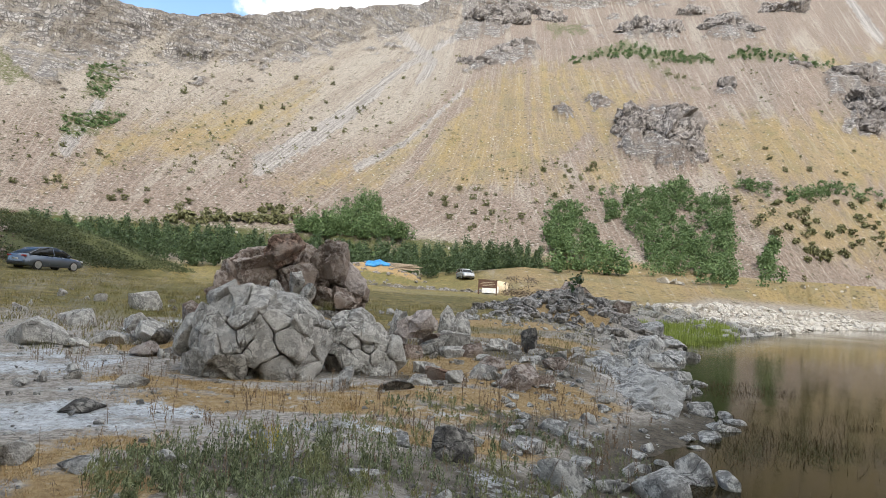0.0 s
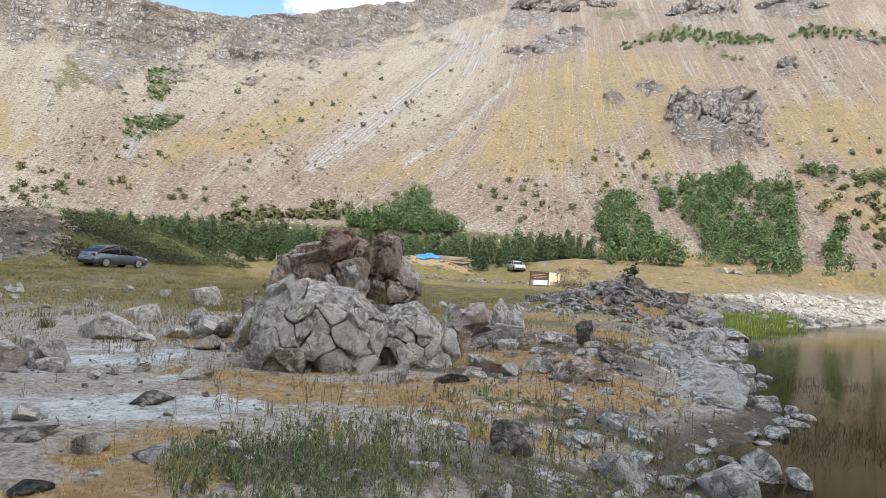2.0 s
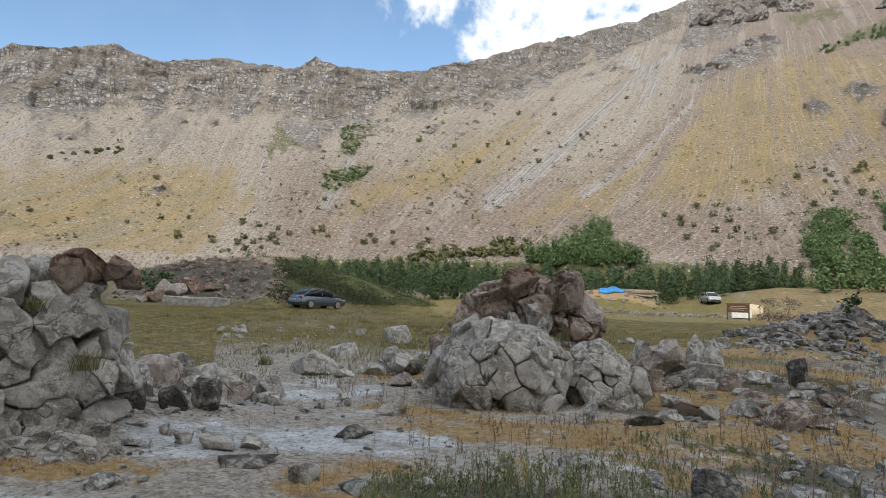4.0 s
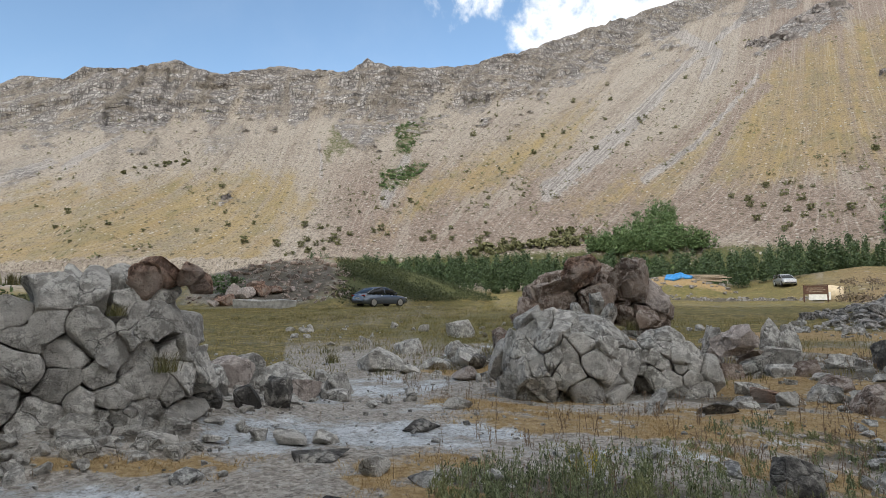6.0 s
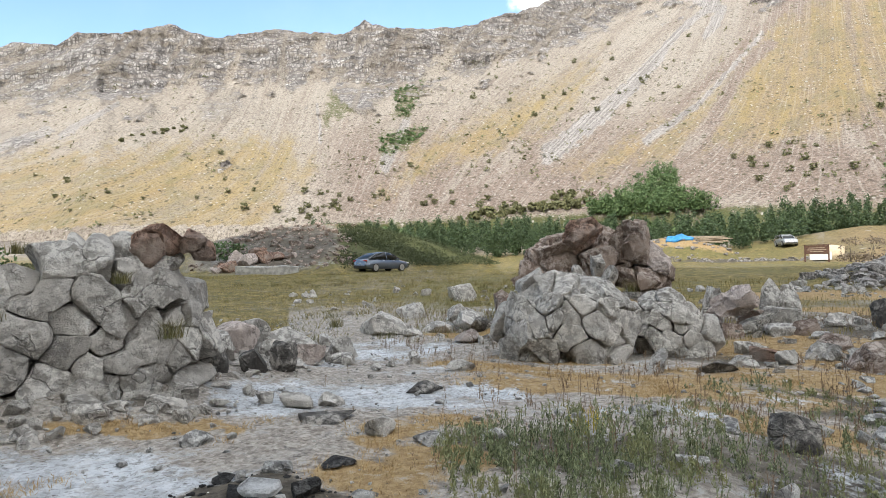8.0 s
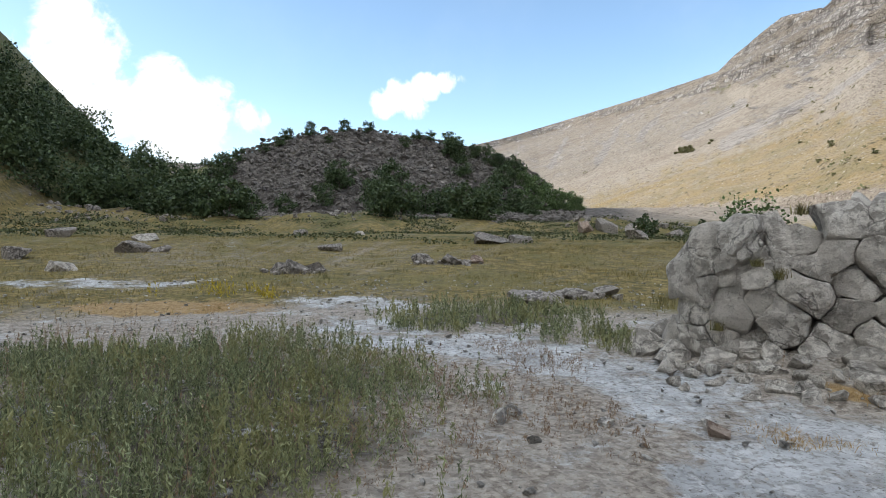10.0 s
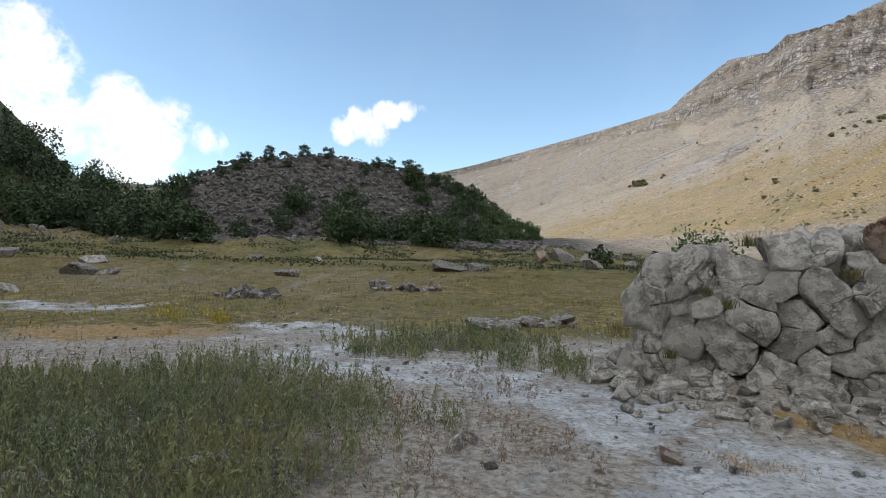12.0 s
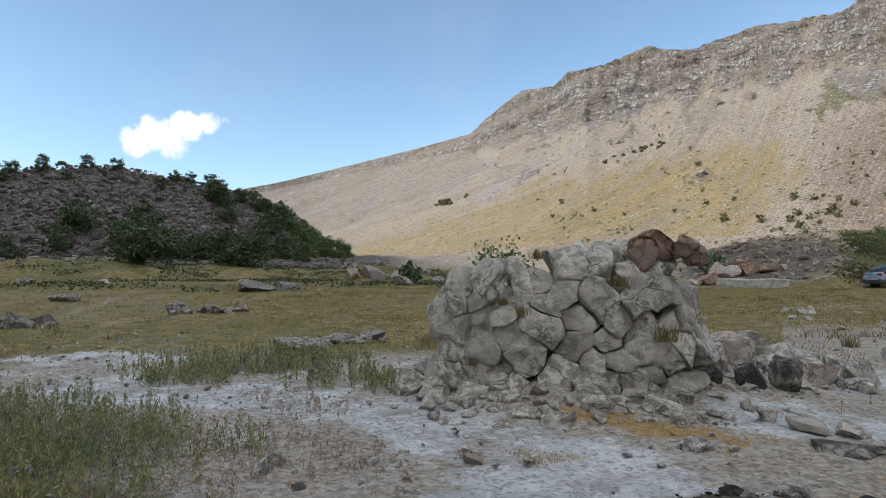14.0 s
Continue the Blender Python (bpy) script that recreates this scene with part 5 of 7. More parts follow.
# water's edge
for x, y, w, h, seed in ((2.67, 6.9, .58, .5, 341), (3.32, 7.65, .5, .62, 3421), (3.62, 7.5, .32, .5, 343), (2.35, 5.6, .35, .12, 344), (2.75, 6.2, .4, .2, 345), (5.6, 12.1, .36, .36, 346), (5.2, 12.2, .55, .35, 347), (6.35, 12.4, .22, .1, 348),
                         (4.4, 9.95, .35, .2, 349), (4.6, 10.3, .5, .2, 350), (5.0, 11.0, .6, .2, 351), (5.6, 11.6, .5, .2, 352), (5.6, 14.4, .7, .5, 355), (5.2, 15.6, .8, .5, 356),
                         (6.0, 16.5, .8, .5, 357), (6.9, 18.0, .9, .5, 358), (5.9, 18.2, 1.0, .6, 359), (7.6, 20.6, 1.0, .6, 360), (6.8, 21.0, 1.1, .7, 361), (8.6, 23.0, 1.0, .5, 362), (7.8, 23.5, 1.3, .8, 363), (9.8, 25.5, 1.2, .5, 364),
                         (8.9, 26.5, 1.3, .9, 365), (10.6, 28.5, 1.2, .5, 366), (10.0, 30.0, 1.4, .9, 367), (11.6, 30.5, .9, .35, 368), (6.2, 19.5, .8, .4, 370), (4.0, 9.5, .3, .12, 372),
                         (9.2, 24.3, .8, .4, 373), (6.4, 15.4, .5, .3, 374), (7.1, 17.0, .5, .3, 375), (4.7, 16.8, .8, .4, 376), (5.2, 20.0, .9, .4, 377)):
    boulder("shore", x, y, w, h * .72, seed, z=max(height(x, y), WATER - .08), sink=.7)
# pale slab running down to the lake
slab = new("rock_slab", rock_mesh("rock_slab", SHORE_ROCK, 381, (2.0, 7.2, .8), 6, 6, 60, square=.5, crack=.14, push=.03, cut=(.7, 1.0)))
slab.matrix_world = pose(4.45, 14.6, -.29, 2.2, 3, -6)
tagged(slab, "long pale lava slab sloping into the lake", "rock")

# heap of dark stones at the inlet
rng = random.Random(40)
for k in range(48):
    a, q = rng.uniform(0, 6.28), rng.random() ** .6
    x, y = 6.7 + math.cos(a) * 4.8 * q, 31.6 + math.sin(a) * 4.2 * q
    s = rng.uniform(.4, .85) * (1.2 - .4 * q)
    boulder("talus", x, y, s, s * rng.uniform(.5, .95), 4000 + k, detail=3, sink=.2, facets=12, cut=(.3, .7), lean=rng.uniform(-25, 25), group="stones of the inlet heap")
for x, y, w, h, seed in ((6.9, 33.2, 1.2, .85, 471), (7.6, 33.0, .9, .6, 472), (9.4, 32.4, 1.0, 1.0, 473), (6.2, 33.0, .9, .5, 474)):
    boulder("brown", x, y, w, h, seed, sink=.3, label="dark brown lava block on top of the stone heap")
# stones in the meadow
for kind, x, y, w, h, seed in (("talus", -21.6, -4.6, .9, .55, 481), ("talus", -22.3, -4.0, .8, .45, 482), ("talus", -22.2, -5.1, .7, .4, 483), ("talus", -26.0, .9, 1.1, .6, 484), ("talus", -26.2, -.3, .9, .5, 485), ("brown", -26.4, 2.0, .7, .4, 486),
                               ("talus", -15.4, 2.7, 1.5, .26, 487), ("talus", -15.9, 3.6, 1.2, .24, 488), ("talus", -16.4, 4.6, .6, .3, 489), ("talus", -28.7, -13.2, 1.3, .8, 490), ("talus", -29.6, -12.2, 1.0, .5, 491), ("talus", -33, -5, 1.2, .5, 492),
                               ("grey", -36, -16, 1.3, .5, 493), ("talus", -41, 4, 2.2, .9, 494), ("talus", -42, 6, 1.6, .7, 495), ("talus", -52, 17, 2.4, 1.0, 496), ("talus", -66, 19, 3.0, 1.8, 497), ("talus", -67, 22, 2.4, 1.4, 498),
                               ("brown", -66, 16.5, 2.0, 1.3, 499), ("talus", -63, 25, 2.0, .9, 500), ("talus", -58, 27, 1.8, .7, 501), ("talus", -34, -24, 2.0, 1.0, 502), ("talus", -37, -21, 1.5, .8, 503), ("talus", -25, -16, 1.2, .6, 504), ("grey", -21, -12, .9, .5, 505),
                               ("talus", -60, -12, 1.6, .7, 506), ("grey", -56, -6, 1.2, .5, 507)):
    boulder(kind, x, y, w, h, seed, label="dark lava stone standing out of the dry meadow")
# red stones and low concrete wall at the knoll, white boulders on the bank
for az, r, w, h, seed in ((45.0, 53.5, 1.6, 1.0, 511), (43.4, 53.5, 1.7, 1.1, 512), (42.1, 53.8, 1.5, 1.0, 513), (44.2, 55, 1.6, 1.2, 514), (40.9, 54, 1.2, .7, 515), (46.0, 53.5, 1.2, .8, 516), (42.8, 55.5, 1.5, 1.1, 517), (39.8, 54, .9, .5, 518)):
    x, y = -r * math.sin(radians(az)), r * math.cos(radians(az))
    boulder("rust" if seed % 2 else "pink", x, y, w, h, seed, label="reddish boulder at the foot of the shrubby knoll")
for x, y, w, h, seed in ((33.4, 94.6, 1.6, .9, 521), (34.8, 94.0, 1.9, 1.1, 522), (35.6, 93.4, 1.1, .7, 523)):
    boulder("chalk", x, y, w, h, seed, label="white boulder on the crest of the golden bank")


def fire_place():
    thing = boulder("char", -2.83, 3.05, .5, .30, 531, d=.44, sink=.2, detail=5, turn=20, label="soot blackened hearth stone with white ash on top", name="hearth_stone", cells=5)
    me = rock_mesh("ash", ASH, 532, (.30, .26, .07), 4, 3)
    ob = part("ash", me, thing, "white ash")
    ob.matrix_parent_inverse = thing.matrix_world.inverted()
    ob.matrix_basis = pose(-2.86, 3.22, height(-2.83, 3.05) + .255, 12)
    for k, (x, y, w, h) in enumerate(((-3.48, 4.1, .36, .16), (-2.95, 3.75, .22, .2), (-3.35, 3.5, .22, .1), (-2.55, 3.9, .2, .08), (-3.75, 3.7, .2, .07), (-3.2, 4.45, .3, .06))):
        boulder("shore" if k % 3 == 0 else "char", x, y, w, h, 535 + k, label="stone of the old fire ring")


ASH = rock_material("ash", (0.5, 0.5, 0.5), (0.75, 0.75, 0.75), (0.6, 0.6, 0.6), 0.1)
fire_place()


# ---- crags standing out of the slope ----
def crag(az, rise, half_wide, half_tall, seed, cells, label="dark jointed lava crag standing out of the dry slope"):
    (x, y), = on_ground([az], [rise])
    r = math.hypot(x, y)
    w, h = 2.9 * r * math.tan(radians(half_wide)), 3.1 * r * math.tan(radians(half_tall))
    me = rock_mesh("crag", CRAG, seed, (w, max(h * .8, w * .45), h), 6 if half_wide > 1.6 else 5, 9, cells, square=.7, crack=.5, push=.22, rough=.2, cut=(.5, .95))
    ob = new("crag", me)
    ob.matrix_world = pose(x, y, height(x, y) - h * .04, -24, 0, facing(x, y))
    return tagged(ob, label, "crag", "crags on the slope")


for k, (az, rise, a, b) in enumerate(((-17.4, 14.6, 1.7, 1.9), (-19.4, 14.2, 1.7, 2.2), (-21.2, 12.7, 1.0, 1.3), (-16.3, 13.4, .9, .8), (-2.2, 20.2, 1.3, .7), (-4.4, 21.0, 1.3, .8), (-6.4, 21.6, 1.0, .8), (-3.4, 23.6, 2.4, 1.5), (-6.4, 24.4, 1.6, 1.0),
                                      (-16.6, 22.8, 1.7, .8), (-18.8, 22.6, 1.3, .8), (-23.6, 22.6, 1.5, .9), (-25.2, 22.2, 1.0, .6), (-33.2, 17.6, 1.6, .8), (-34.4, 15.2, 1.6, 1.6), (-33.6, 14.2, 1.0, .7), (-29.2, 19.1, .7, .35), (-23.8, 18.0, .5, .6),
                                      (-13.2, 17.1, .9, .5), (-10.2, 16.4, .7, .4), (45.3, 8.9, .35, .5), (-9, 23.8, 1.2, .5), (-20.8, 23.8, 1.1, .5), (-28, 23.4, 1.3, .5))):
    crag(az, rise, a, b, 5600 + k, 110 if a > 1.4 else 50)


# ---- loose gravel and rubble as joined stuff ----
def scatter_stones(name, label, material, places, sizes, seed, detail=2):
    rng = np.random.default_rng(seed)
    shapes = [rock_shape(seed * 50 + k, (1, 1, .75), detail, 9, square=.55, cut=(.35, .78))[0] for k in range(6)]
    f = ico(detail)[1]
    vs, fs = [], []
    for i, ((x, y, z), s) in enumerate(zip(places, sizes)):
        a = rng.uniform(0, 6.28)
        c, sn = math.cos(a), math.sin(a)
        p = shapes[i % 6] * s * rng.uniform(.7, 1.2, 3)
        vs.append(np.stack([p[:, 0] * c - p[:, 1] * sn + x, p[:, 0] * sn + p[:, 1] * c + y, p[:, 2] + z + .12 * s], 1))
        fs.append(f + i * len(p))
    me = mesh_from(name, np.concatenate(vs), np.concatenate(fs), material, flat=detail < 3)
    return tagged(new(name, me), label, "stones", kind="stuff")


def spread(n, seed, r0, r1, a0, a1, keep=None):
    """Random places on the land between two distances and bearings; keep(x, y) gives the chance."""
    rng = np.random.default_rng(seed)
    r = np.sqrt(rng.uniform(r0**2, r1**2, n))
    a = np.radians(rng.uniform(a0, a1, n))
    x, y = -r * np.sin(a), r * np.cos(a)
    if keep is not None:
        ok = rng.uniform(0, 1, n) < keep(x, y)
        x, y = x[ok], y[ok]
    return np.stack([x, y, ground(x, y)], 1)


def dry(x, y):
    return (lake_depth(x, y) < -.1).astype(float)


rng = np.random.default_rng(7)
pts = spread(1400, 620, 3.4, 5.4, 28, 56, lambda x, y: near_patch(x, y, [(-3.15, 3.6, .55, .5, 40), (-2.95, 3.2, .4, .35, 0)]))
scatter_stones("charcoal", "charred wood crumbs and ash round the hearth", CHAR, pts, .015 + .07 * rng.uniform(0, 1, len(pts)) ** 3, 621, 1)
pts = spread(5200, 600, 3.2, 20, -24, 128, dry)
scatter_stones("gravel", "small pale stones strewn over the mud", SHORE_ROCK, pts, .02 + .10 * rng.uniform(0, 1, len(pts)) ** 5, 601, 1)
pts = spread(1700, 602, 10.0, 30, -22, 40, lambda x, y: dry(x, y) * np.clip(.12 + near_patch(x, y, [(-5.8, 14.5, 2.6, 2.2, 0), (.8, 14.5, 2.6, 3.2, 0), (5.4, 18, 1.3, 4.5, -10), (9, 27, 2, 7, -25), (5.5, 28, 4, 5, 0), (-7.5, 8, 1.4, 1.6, 0)]), 0, 1))
scatter_stones("rubble", "grey lava rubble between the boulders", GREY, pts, .10 + .42 * rng.uniform(0, 1, len(pts)) ** 2.5, 603, 2)
pts = spread(1500, 604, 5, 12, 38, 72, lambda x, y: near_patch(x, y, [(-6.8, 4.35, 2.0, .6, 57), (-7.5, 7.6, 1.1, 1.9, 20)]))
scatter_stones("rubble", "crumbled stones at the foot of the outcrop", GREY, pts, .05 + .2 * rng.uniform(0, 1, len(pts)) ** 3, 605, 2)
pts = spread(1700, 616, 25, 41, -22, -1, lambda x, y: smooth(-np.hypot((x - 6.7) / 5.4, (y - 31.8) / 5.2), -1.0, -.55) * smooth(lake_depth(x, y), .8, -.2))
scatter_stones("inlet_stones", "angular dark grey stones piled at the inlet", TALUS, pts, .2 + .5 * rng.uniform(0, 1, len(pts)) ** 1.8, 617, 2)
pts = spread(900, 618, 70, 88, 64, 122, lambda x, y: np.clip(near_patch(x, y, [(-76, 24, 6, 9, 0), (-72, -36, 9, 10, 0), (-78, -12, 4, 8, 0)]), 0, 1) * .7)
scatter_stones("meadow_stones", "dark stones along the edge of the terrace", TALUS, pts, .3 + .9 * rng.uniform(0, 1, len(pts)) ** 2.5, 619, 1)
pts = spread(5000, 626, 14, 30, 72, 106, lambda x, y: near_patch(x, y, [(-21.9, -4.6, .8, .9, 0), (-26.1, .6, .7, 1.5, 0), (-15.7, 3.4, .5, 1.5, 12), (-28.9, -12.8, 1, 1, 0)]))
scatter_stones("meadow_stones", "broken dark stones round the larger meadow rocks", TALUS, pts, .06 + .4 * rng.uniform(0, 1, len(pts)) ** 2.2, 627, 1)
pts = spread(5000, 628, 62, 96, -6, 9.5, lambda x, y: np.clip(near_patch(x, y, [(-8.0, 83.0, 7, 4, 0)]) * .5 + near_patch(x, y, [(-3, 77, 9, 2.2, 8), (4, 76, 6, 2, 0)]), 0, 1) * .4)
scatter_stones("heap_stones", "grey stones strewn round the earth heap", TALUS, pts, .12 + .6 * rng.uniform(0, 1, len(pts)) ** 2.5, 629, 1)
pts = spread(420, 612, 5.0, 13, -32, -6, lambda x, y: dry(x, y) * .8)
scatter_stones("shore_stones", "bleached stones strewn along the near shore", SHORE_ROCK, pts, .05 + .26 * rng.uniform(0, 1, len(pts)) ** 3, 613, 2)
pts = spread(700, 614, 50, 66, 34, 48, lambda x, y: (ground(x, y) > 1.6) * .9)
scatter_stones("knoll_stones", "brown stones covering the side of the knoll", BROWN, pts, .15 + .6 * rng.uniform(0, 1, len(pts)) ** 3, 615, 1)
pts = spread(3600, 606, 46, 130, -36, -14.5, lambda x, y: smooth(lake_depth(x, y), -9.5, -7) * smooth(-lake_depth(x, y), -.4, .3))
scatter_stones("bank_stones", "white sunlit stones along the lake bank", CHALK, pts, .25 + .9 * rng.uniform(0, 1, len(pts)) ** 2.5, 607, 2)
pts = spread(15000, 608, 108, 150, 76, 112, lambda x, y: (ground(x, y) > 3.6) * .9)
scatter_stones("talus", "loose talus covering the stony hill, shade in its colour", SHADED_TALUS, pts, .28 + 1.2 * rng.uniform(0, 1, len(pts)) ** 3.5, 609, 1)
pts = spread(9000, 610, 155, 330, -36, 66, lambda x, y: smooth(fractal(x / 12, y / 12, octaves=4, seed=622, gain=.6), -.05, .3))
scatter_stones("scree_stones", "single grey blocks strewn over the scree", CHALK, pts, .2 + .8 * rng.uniform(0, 1, len(pts)) ** 5, 611, 1)
# ---- plants ----
def leaf_material(name, dark, light, tip=None, gloss=0.55):
    m, t, b = surface(name, gloss)
    rnd = t.node("NewGeometry").outputs["Random Per Island"]
    p = t.node("TexCoord").outputs["Object"]
    c = t.mix(rnd, dark, light)
    if tip:
        c = t.mix(t.ramp(t.noise(p, 0.9, 4), 0.45, 0.62), c, tip)
    t.put(b.inputs["Base Color"], c)
    b.inputs["Transmission Weight"].default_value = 0.0
    return m


LEAF = leaf_material("poplar leaf", (0.06, 0.105, 0.042), (0.15, 0.215, 0.085))
DARKLEAF = leaf_material("oak leaf", (0.032, 0.058, 0.028), (0.095, 0.135, 0.06))
SCRUB = leaf_material("scrub leaf", (0.09, 0.095, 0.045), (0.21, 0.205, 0.10))
JUNIPER = leaf_material("creeping shrub leaf", (0.035, 0.048, 0.022), (0.10, 0.118, 0.05))
BARK = rock_material("bark", (0.06, 0.05, 0.04), (0.16, 0.14, 0.12), (0.10, 0.085, 0.07), 0.2)
STRAW = leaf_material("dry orange grass", (0.27, 0.165, 0.07), (0.55, 0.39, 0.19), (0.46, 0.34, 0.17))
MEADOW = leaf_material("meadow grass", (0.155, 0.128, 0.044), (0.40, 0.315, 0.118), (0.19, 0.178, 0.062))
TUFT = leaf_material("olive tuft", (0.085, 0.08, 0.035), (0.25, 0.215, 0.09), (0.13, 0.13, 0.055))
WEED = leaf_material("grey green weed", (0.065, 0.086, 0.041), (0.31, 0.345, 0.19), (0.25, 0.25, 0.112))
STALK = leaf_material("dry brown stalk", (0.14, 0.09, 0.06), (0.36, 0.26, 0.17))
DROWNED = leaf_material("drowned grass", (0.03, 0.02, 0.008), (0.09, 0.06, 0.025))
REED = leaf_material("green reed", (0.22, 0.28, 0.05), (0.46, 0.52, 0.13))
YELLOW = leaf_material("yellow flower", (0.35, 0.27, 0.02), (0.55, 0.45, 0.05))
WHITE = leaf_material("white flower", (0.5, 0.5, 0.45), (0.75, 0.75, 0.7))


def blades(places, tall, wide, count, spread_, lean, seed):
    """Bent grass blades, several at each place. Returns vertices and triangles."""
    rng = np.random.default_rng(seed)
    base = np.repeat(np.asarray(places), count, 0)
    n = len(base)
    base = base + np.stack([rng.normal(0, spread_, n), rng.normal(0, spread_, n), np.full(n, -.02)], 1)
    h = tall * rng.uniform(.45, 1.2, n)
    a = rng.uniform(0, 2 * np.pi, n)
    side = np.stack([np.cos(a), np.sin(a), 0 * a], 1) * (wide * rng.uniform(.6, 1.3, n))[:, None]
    b = rng.uniform(0, 2 * np.pi, n)
    tip = np.stack([np.cos(b), np.sin(b), 0 * b], 1) * (h * lean * rng.uniform(.1, 1, n))[:, None]
    up = np.stack([0 * h, 0 * h, h], 1)
    v = np.stack([base - side, base + side, base - side * .7 + up * .55 + tip * .3, base + side * .7 + up * .55 + tip * .3, base + up + tip], 1).reshape(-1, 3)
    k = np.arange(n)[:, None, None] * 5 + np.array([[0, 1, 3], [0, 3, 2], [2, 3, 4]])[None]
    return v, k.reshape(-1, 3)


def leaves(centres, size, seed, stretch_=1.6, way=None):
    """A loose diamond leaf at each centre, pointing at random or along way."""
    rng = np.random.default_rng(seed)
    n = len(centres)
    u = rng.normal(size=(n, 3)) if way is None else np.array(way)
    u /= np.linalg.norm(u, axis=1, keepdims=True)
    w = np.cross(u, rng.normal(size=(n, 3)))
    w /= np.linalg.norm(w, axis=1, keepdims=True)
    s = (np.asarray(size) * rng.uniform(.6, 1.3, n))[:, None]
    c = np.asarray(centres)
    v = np.stack([c - u * s * stretch_ / 2, c + w * s / 2, c + u * s * stretch_ / 2, c - w * s / 2], 1).reshape(-1, 3)
    k = np.arange(n)[:, None, None] * 4 + np.array([[0, 1, 2], [0, 2, 3]])[None]
    return v, k.reshape(-1, 3)


def joined(*pieces):
    vs, fs, at = [], [], 0
    for v, f in pieces:
        vs.append(v)
        fs.append(f + at)
        at += len(v)
    return np.concatenate(vs), np.concatenate(fs)


def stuff(name, label, category, data, material):
    return tagged(new(name, mesh_from(name, *data, material)), label, category, kind="stuff")


def crown_points(seed, h, w, n, low=.15, clumps=16, cone=.0):
    """Leaf places in uneven clumps round a stem."""
    rng = np.random.default_rng(seed)
    t = rng.uniform(low, .95, clumps)
    reach = w / 2 * np.sqrt(np.clip(1 - ((t - .45) / .58) ** 2, .08, 1)) * (1 - cone * t)
    a = rng.uniform(0, 2 * np.pi, clumps)
    q = rng.uniform(.35, 1.0, clumps)
    c = np.stack([np.cos(a) * reach * q, np.sin(a) * reach * q, t * h], 1)
    pick = rng.integers(0, clumps, n)
    p = c[pick] + rng.normal(size=(n, 3)) * np.array([w * .10, w * .10, h * .065])
    p[:, 2] = np.clip(p[:, 2], .04 * h, None)
    return p, c


def tree_meshes(seed, h, w, n, leaf, material, low=.15, clumps=16, cone=.0):
    p, c = crown_points(seed, h, w, n, low, clumps, cone)
    crown = mesh_from("crown", *leaves(p, leaf, seed + 1), material)
    bm = bmesh.new()
    tube(bm, (0, 0, -.2), (.04 * w, 0, h * .45), .035 * h * .5, .02 * h * .5, 7)
    tube(bm, (.04 * w, 0, h * .44), (0, .03 * w, h * .85), .02 * h * .5, .006 * h, 6)
    for k in range(min(6, len(c))):
        tube(bm, (.03 * w, 0, float(c[k][2]) * .55), tuple(c[k]), .008 * h, .003 * h, 5)
    trunk = bpy.data.meshes.new("trunk")
    bm.to_mesh(trunk)
    bm.free()
    trunk.materials.append(BARK)
    return trunk, crown


def grow(name, label, kinds, places, group, seed, category="tree", sizes=(.8, 1.2)):
    rng = random.Random(seed)
    made = {}
    for i, (x, y) in enumerate(places):
        k = i % len(kinds)
        s = rng.uniform(*sizes)
        m = pose(x, y, height(x, y) - .05, 0, 0, rng.uniform(0, 360)) @ Matrix.Diagonal((s, s, s * rng.uniform(.85, 1.15), 1))
        thing = holder(name, m, label, category, group)
        part("trunk", kinds[k][0], thing)
        part("crown", kinds[k][1], thing)


# woods at the foot of the wall and in the wedges on the slope (bearing, rise of the outline)
def inside(poly, x, y):
    ok = np.zeros(np.shape(x), bool)
    for (ax, ay), (bx, by) in zip(poly, poly[1:] + poly[:1]):
        if by != ay:
            ok ^= ((ay > y) != (by > y)) & (x < (bx - ax) * (y - ay) / (by - ay) + ax)
    return ok


def wood(name, label, places, tall, seed, material, leaf=.5, n=190, cone=.3, wide=.62):
    """A far wood in one piece: trees of several shapes, each with its stem."""
    rng = np.random.default_rng(seed)
    protos = []
    for k in range(5):
        p, _ = crown_points(seed + k, 1.0, wide, n, .12, 15, cone)
        protos.append(p)
    pieces = []
    for i, (x, y, z) in enumerate(places):
        h = tall * rng.uniform(.55, 1.3)
        a = rng.uniform(0, 6.28)
        c, s = math.cos(a), math.sin(a)
        p = protos[i % 5] * h
        p = np.stack([p[:, 0] * c - p[:, 1] * s + x, p[:, 0] * s + p[:, 1] * c + y, p[:, 2] + z], 1)
        pieces.append(leaves(p, leaf * rng.uniform(.8, 1.2), seed * 1000 + i))
    return stuff(name, label, "trees", joined(*pieces), material)


def slope_places(poly, n, seed):
    """Even random places on the land inside an outline of bearings and rises."""
    rng = np.random.default_rng(seed)
    a0, a1 = min(p[0] for p in poly), max(p[0] for p in poly)
    e0, e1 = min(p[1] for p in poly), max(p[1] for p in poly)
    a, e = rng.uniform(a0, a1, n * 3), rng.uniform(e0, e1, n * 3)
    ok = inside(poly, a, e)
    p = on_ground(a[ok][:n], e[ok][:n])
    return np.stack([p[:, 0], p[:, 1], ground(p[:, 0], p[:, 1])], 1)


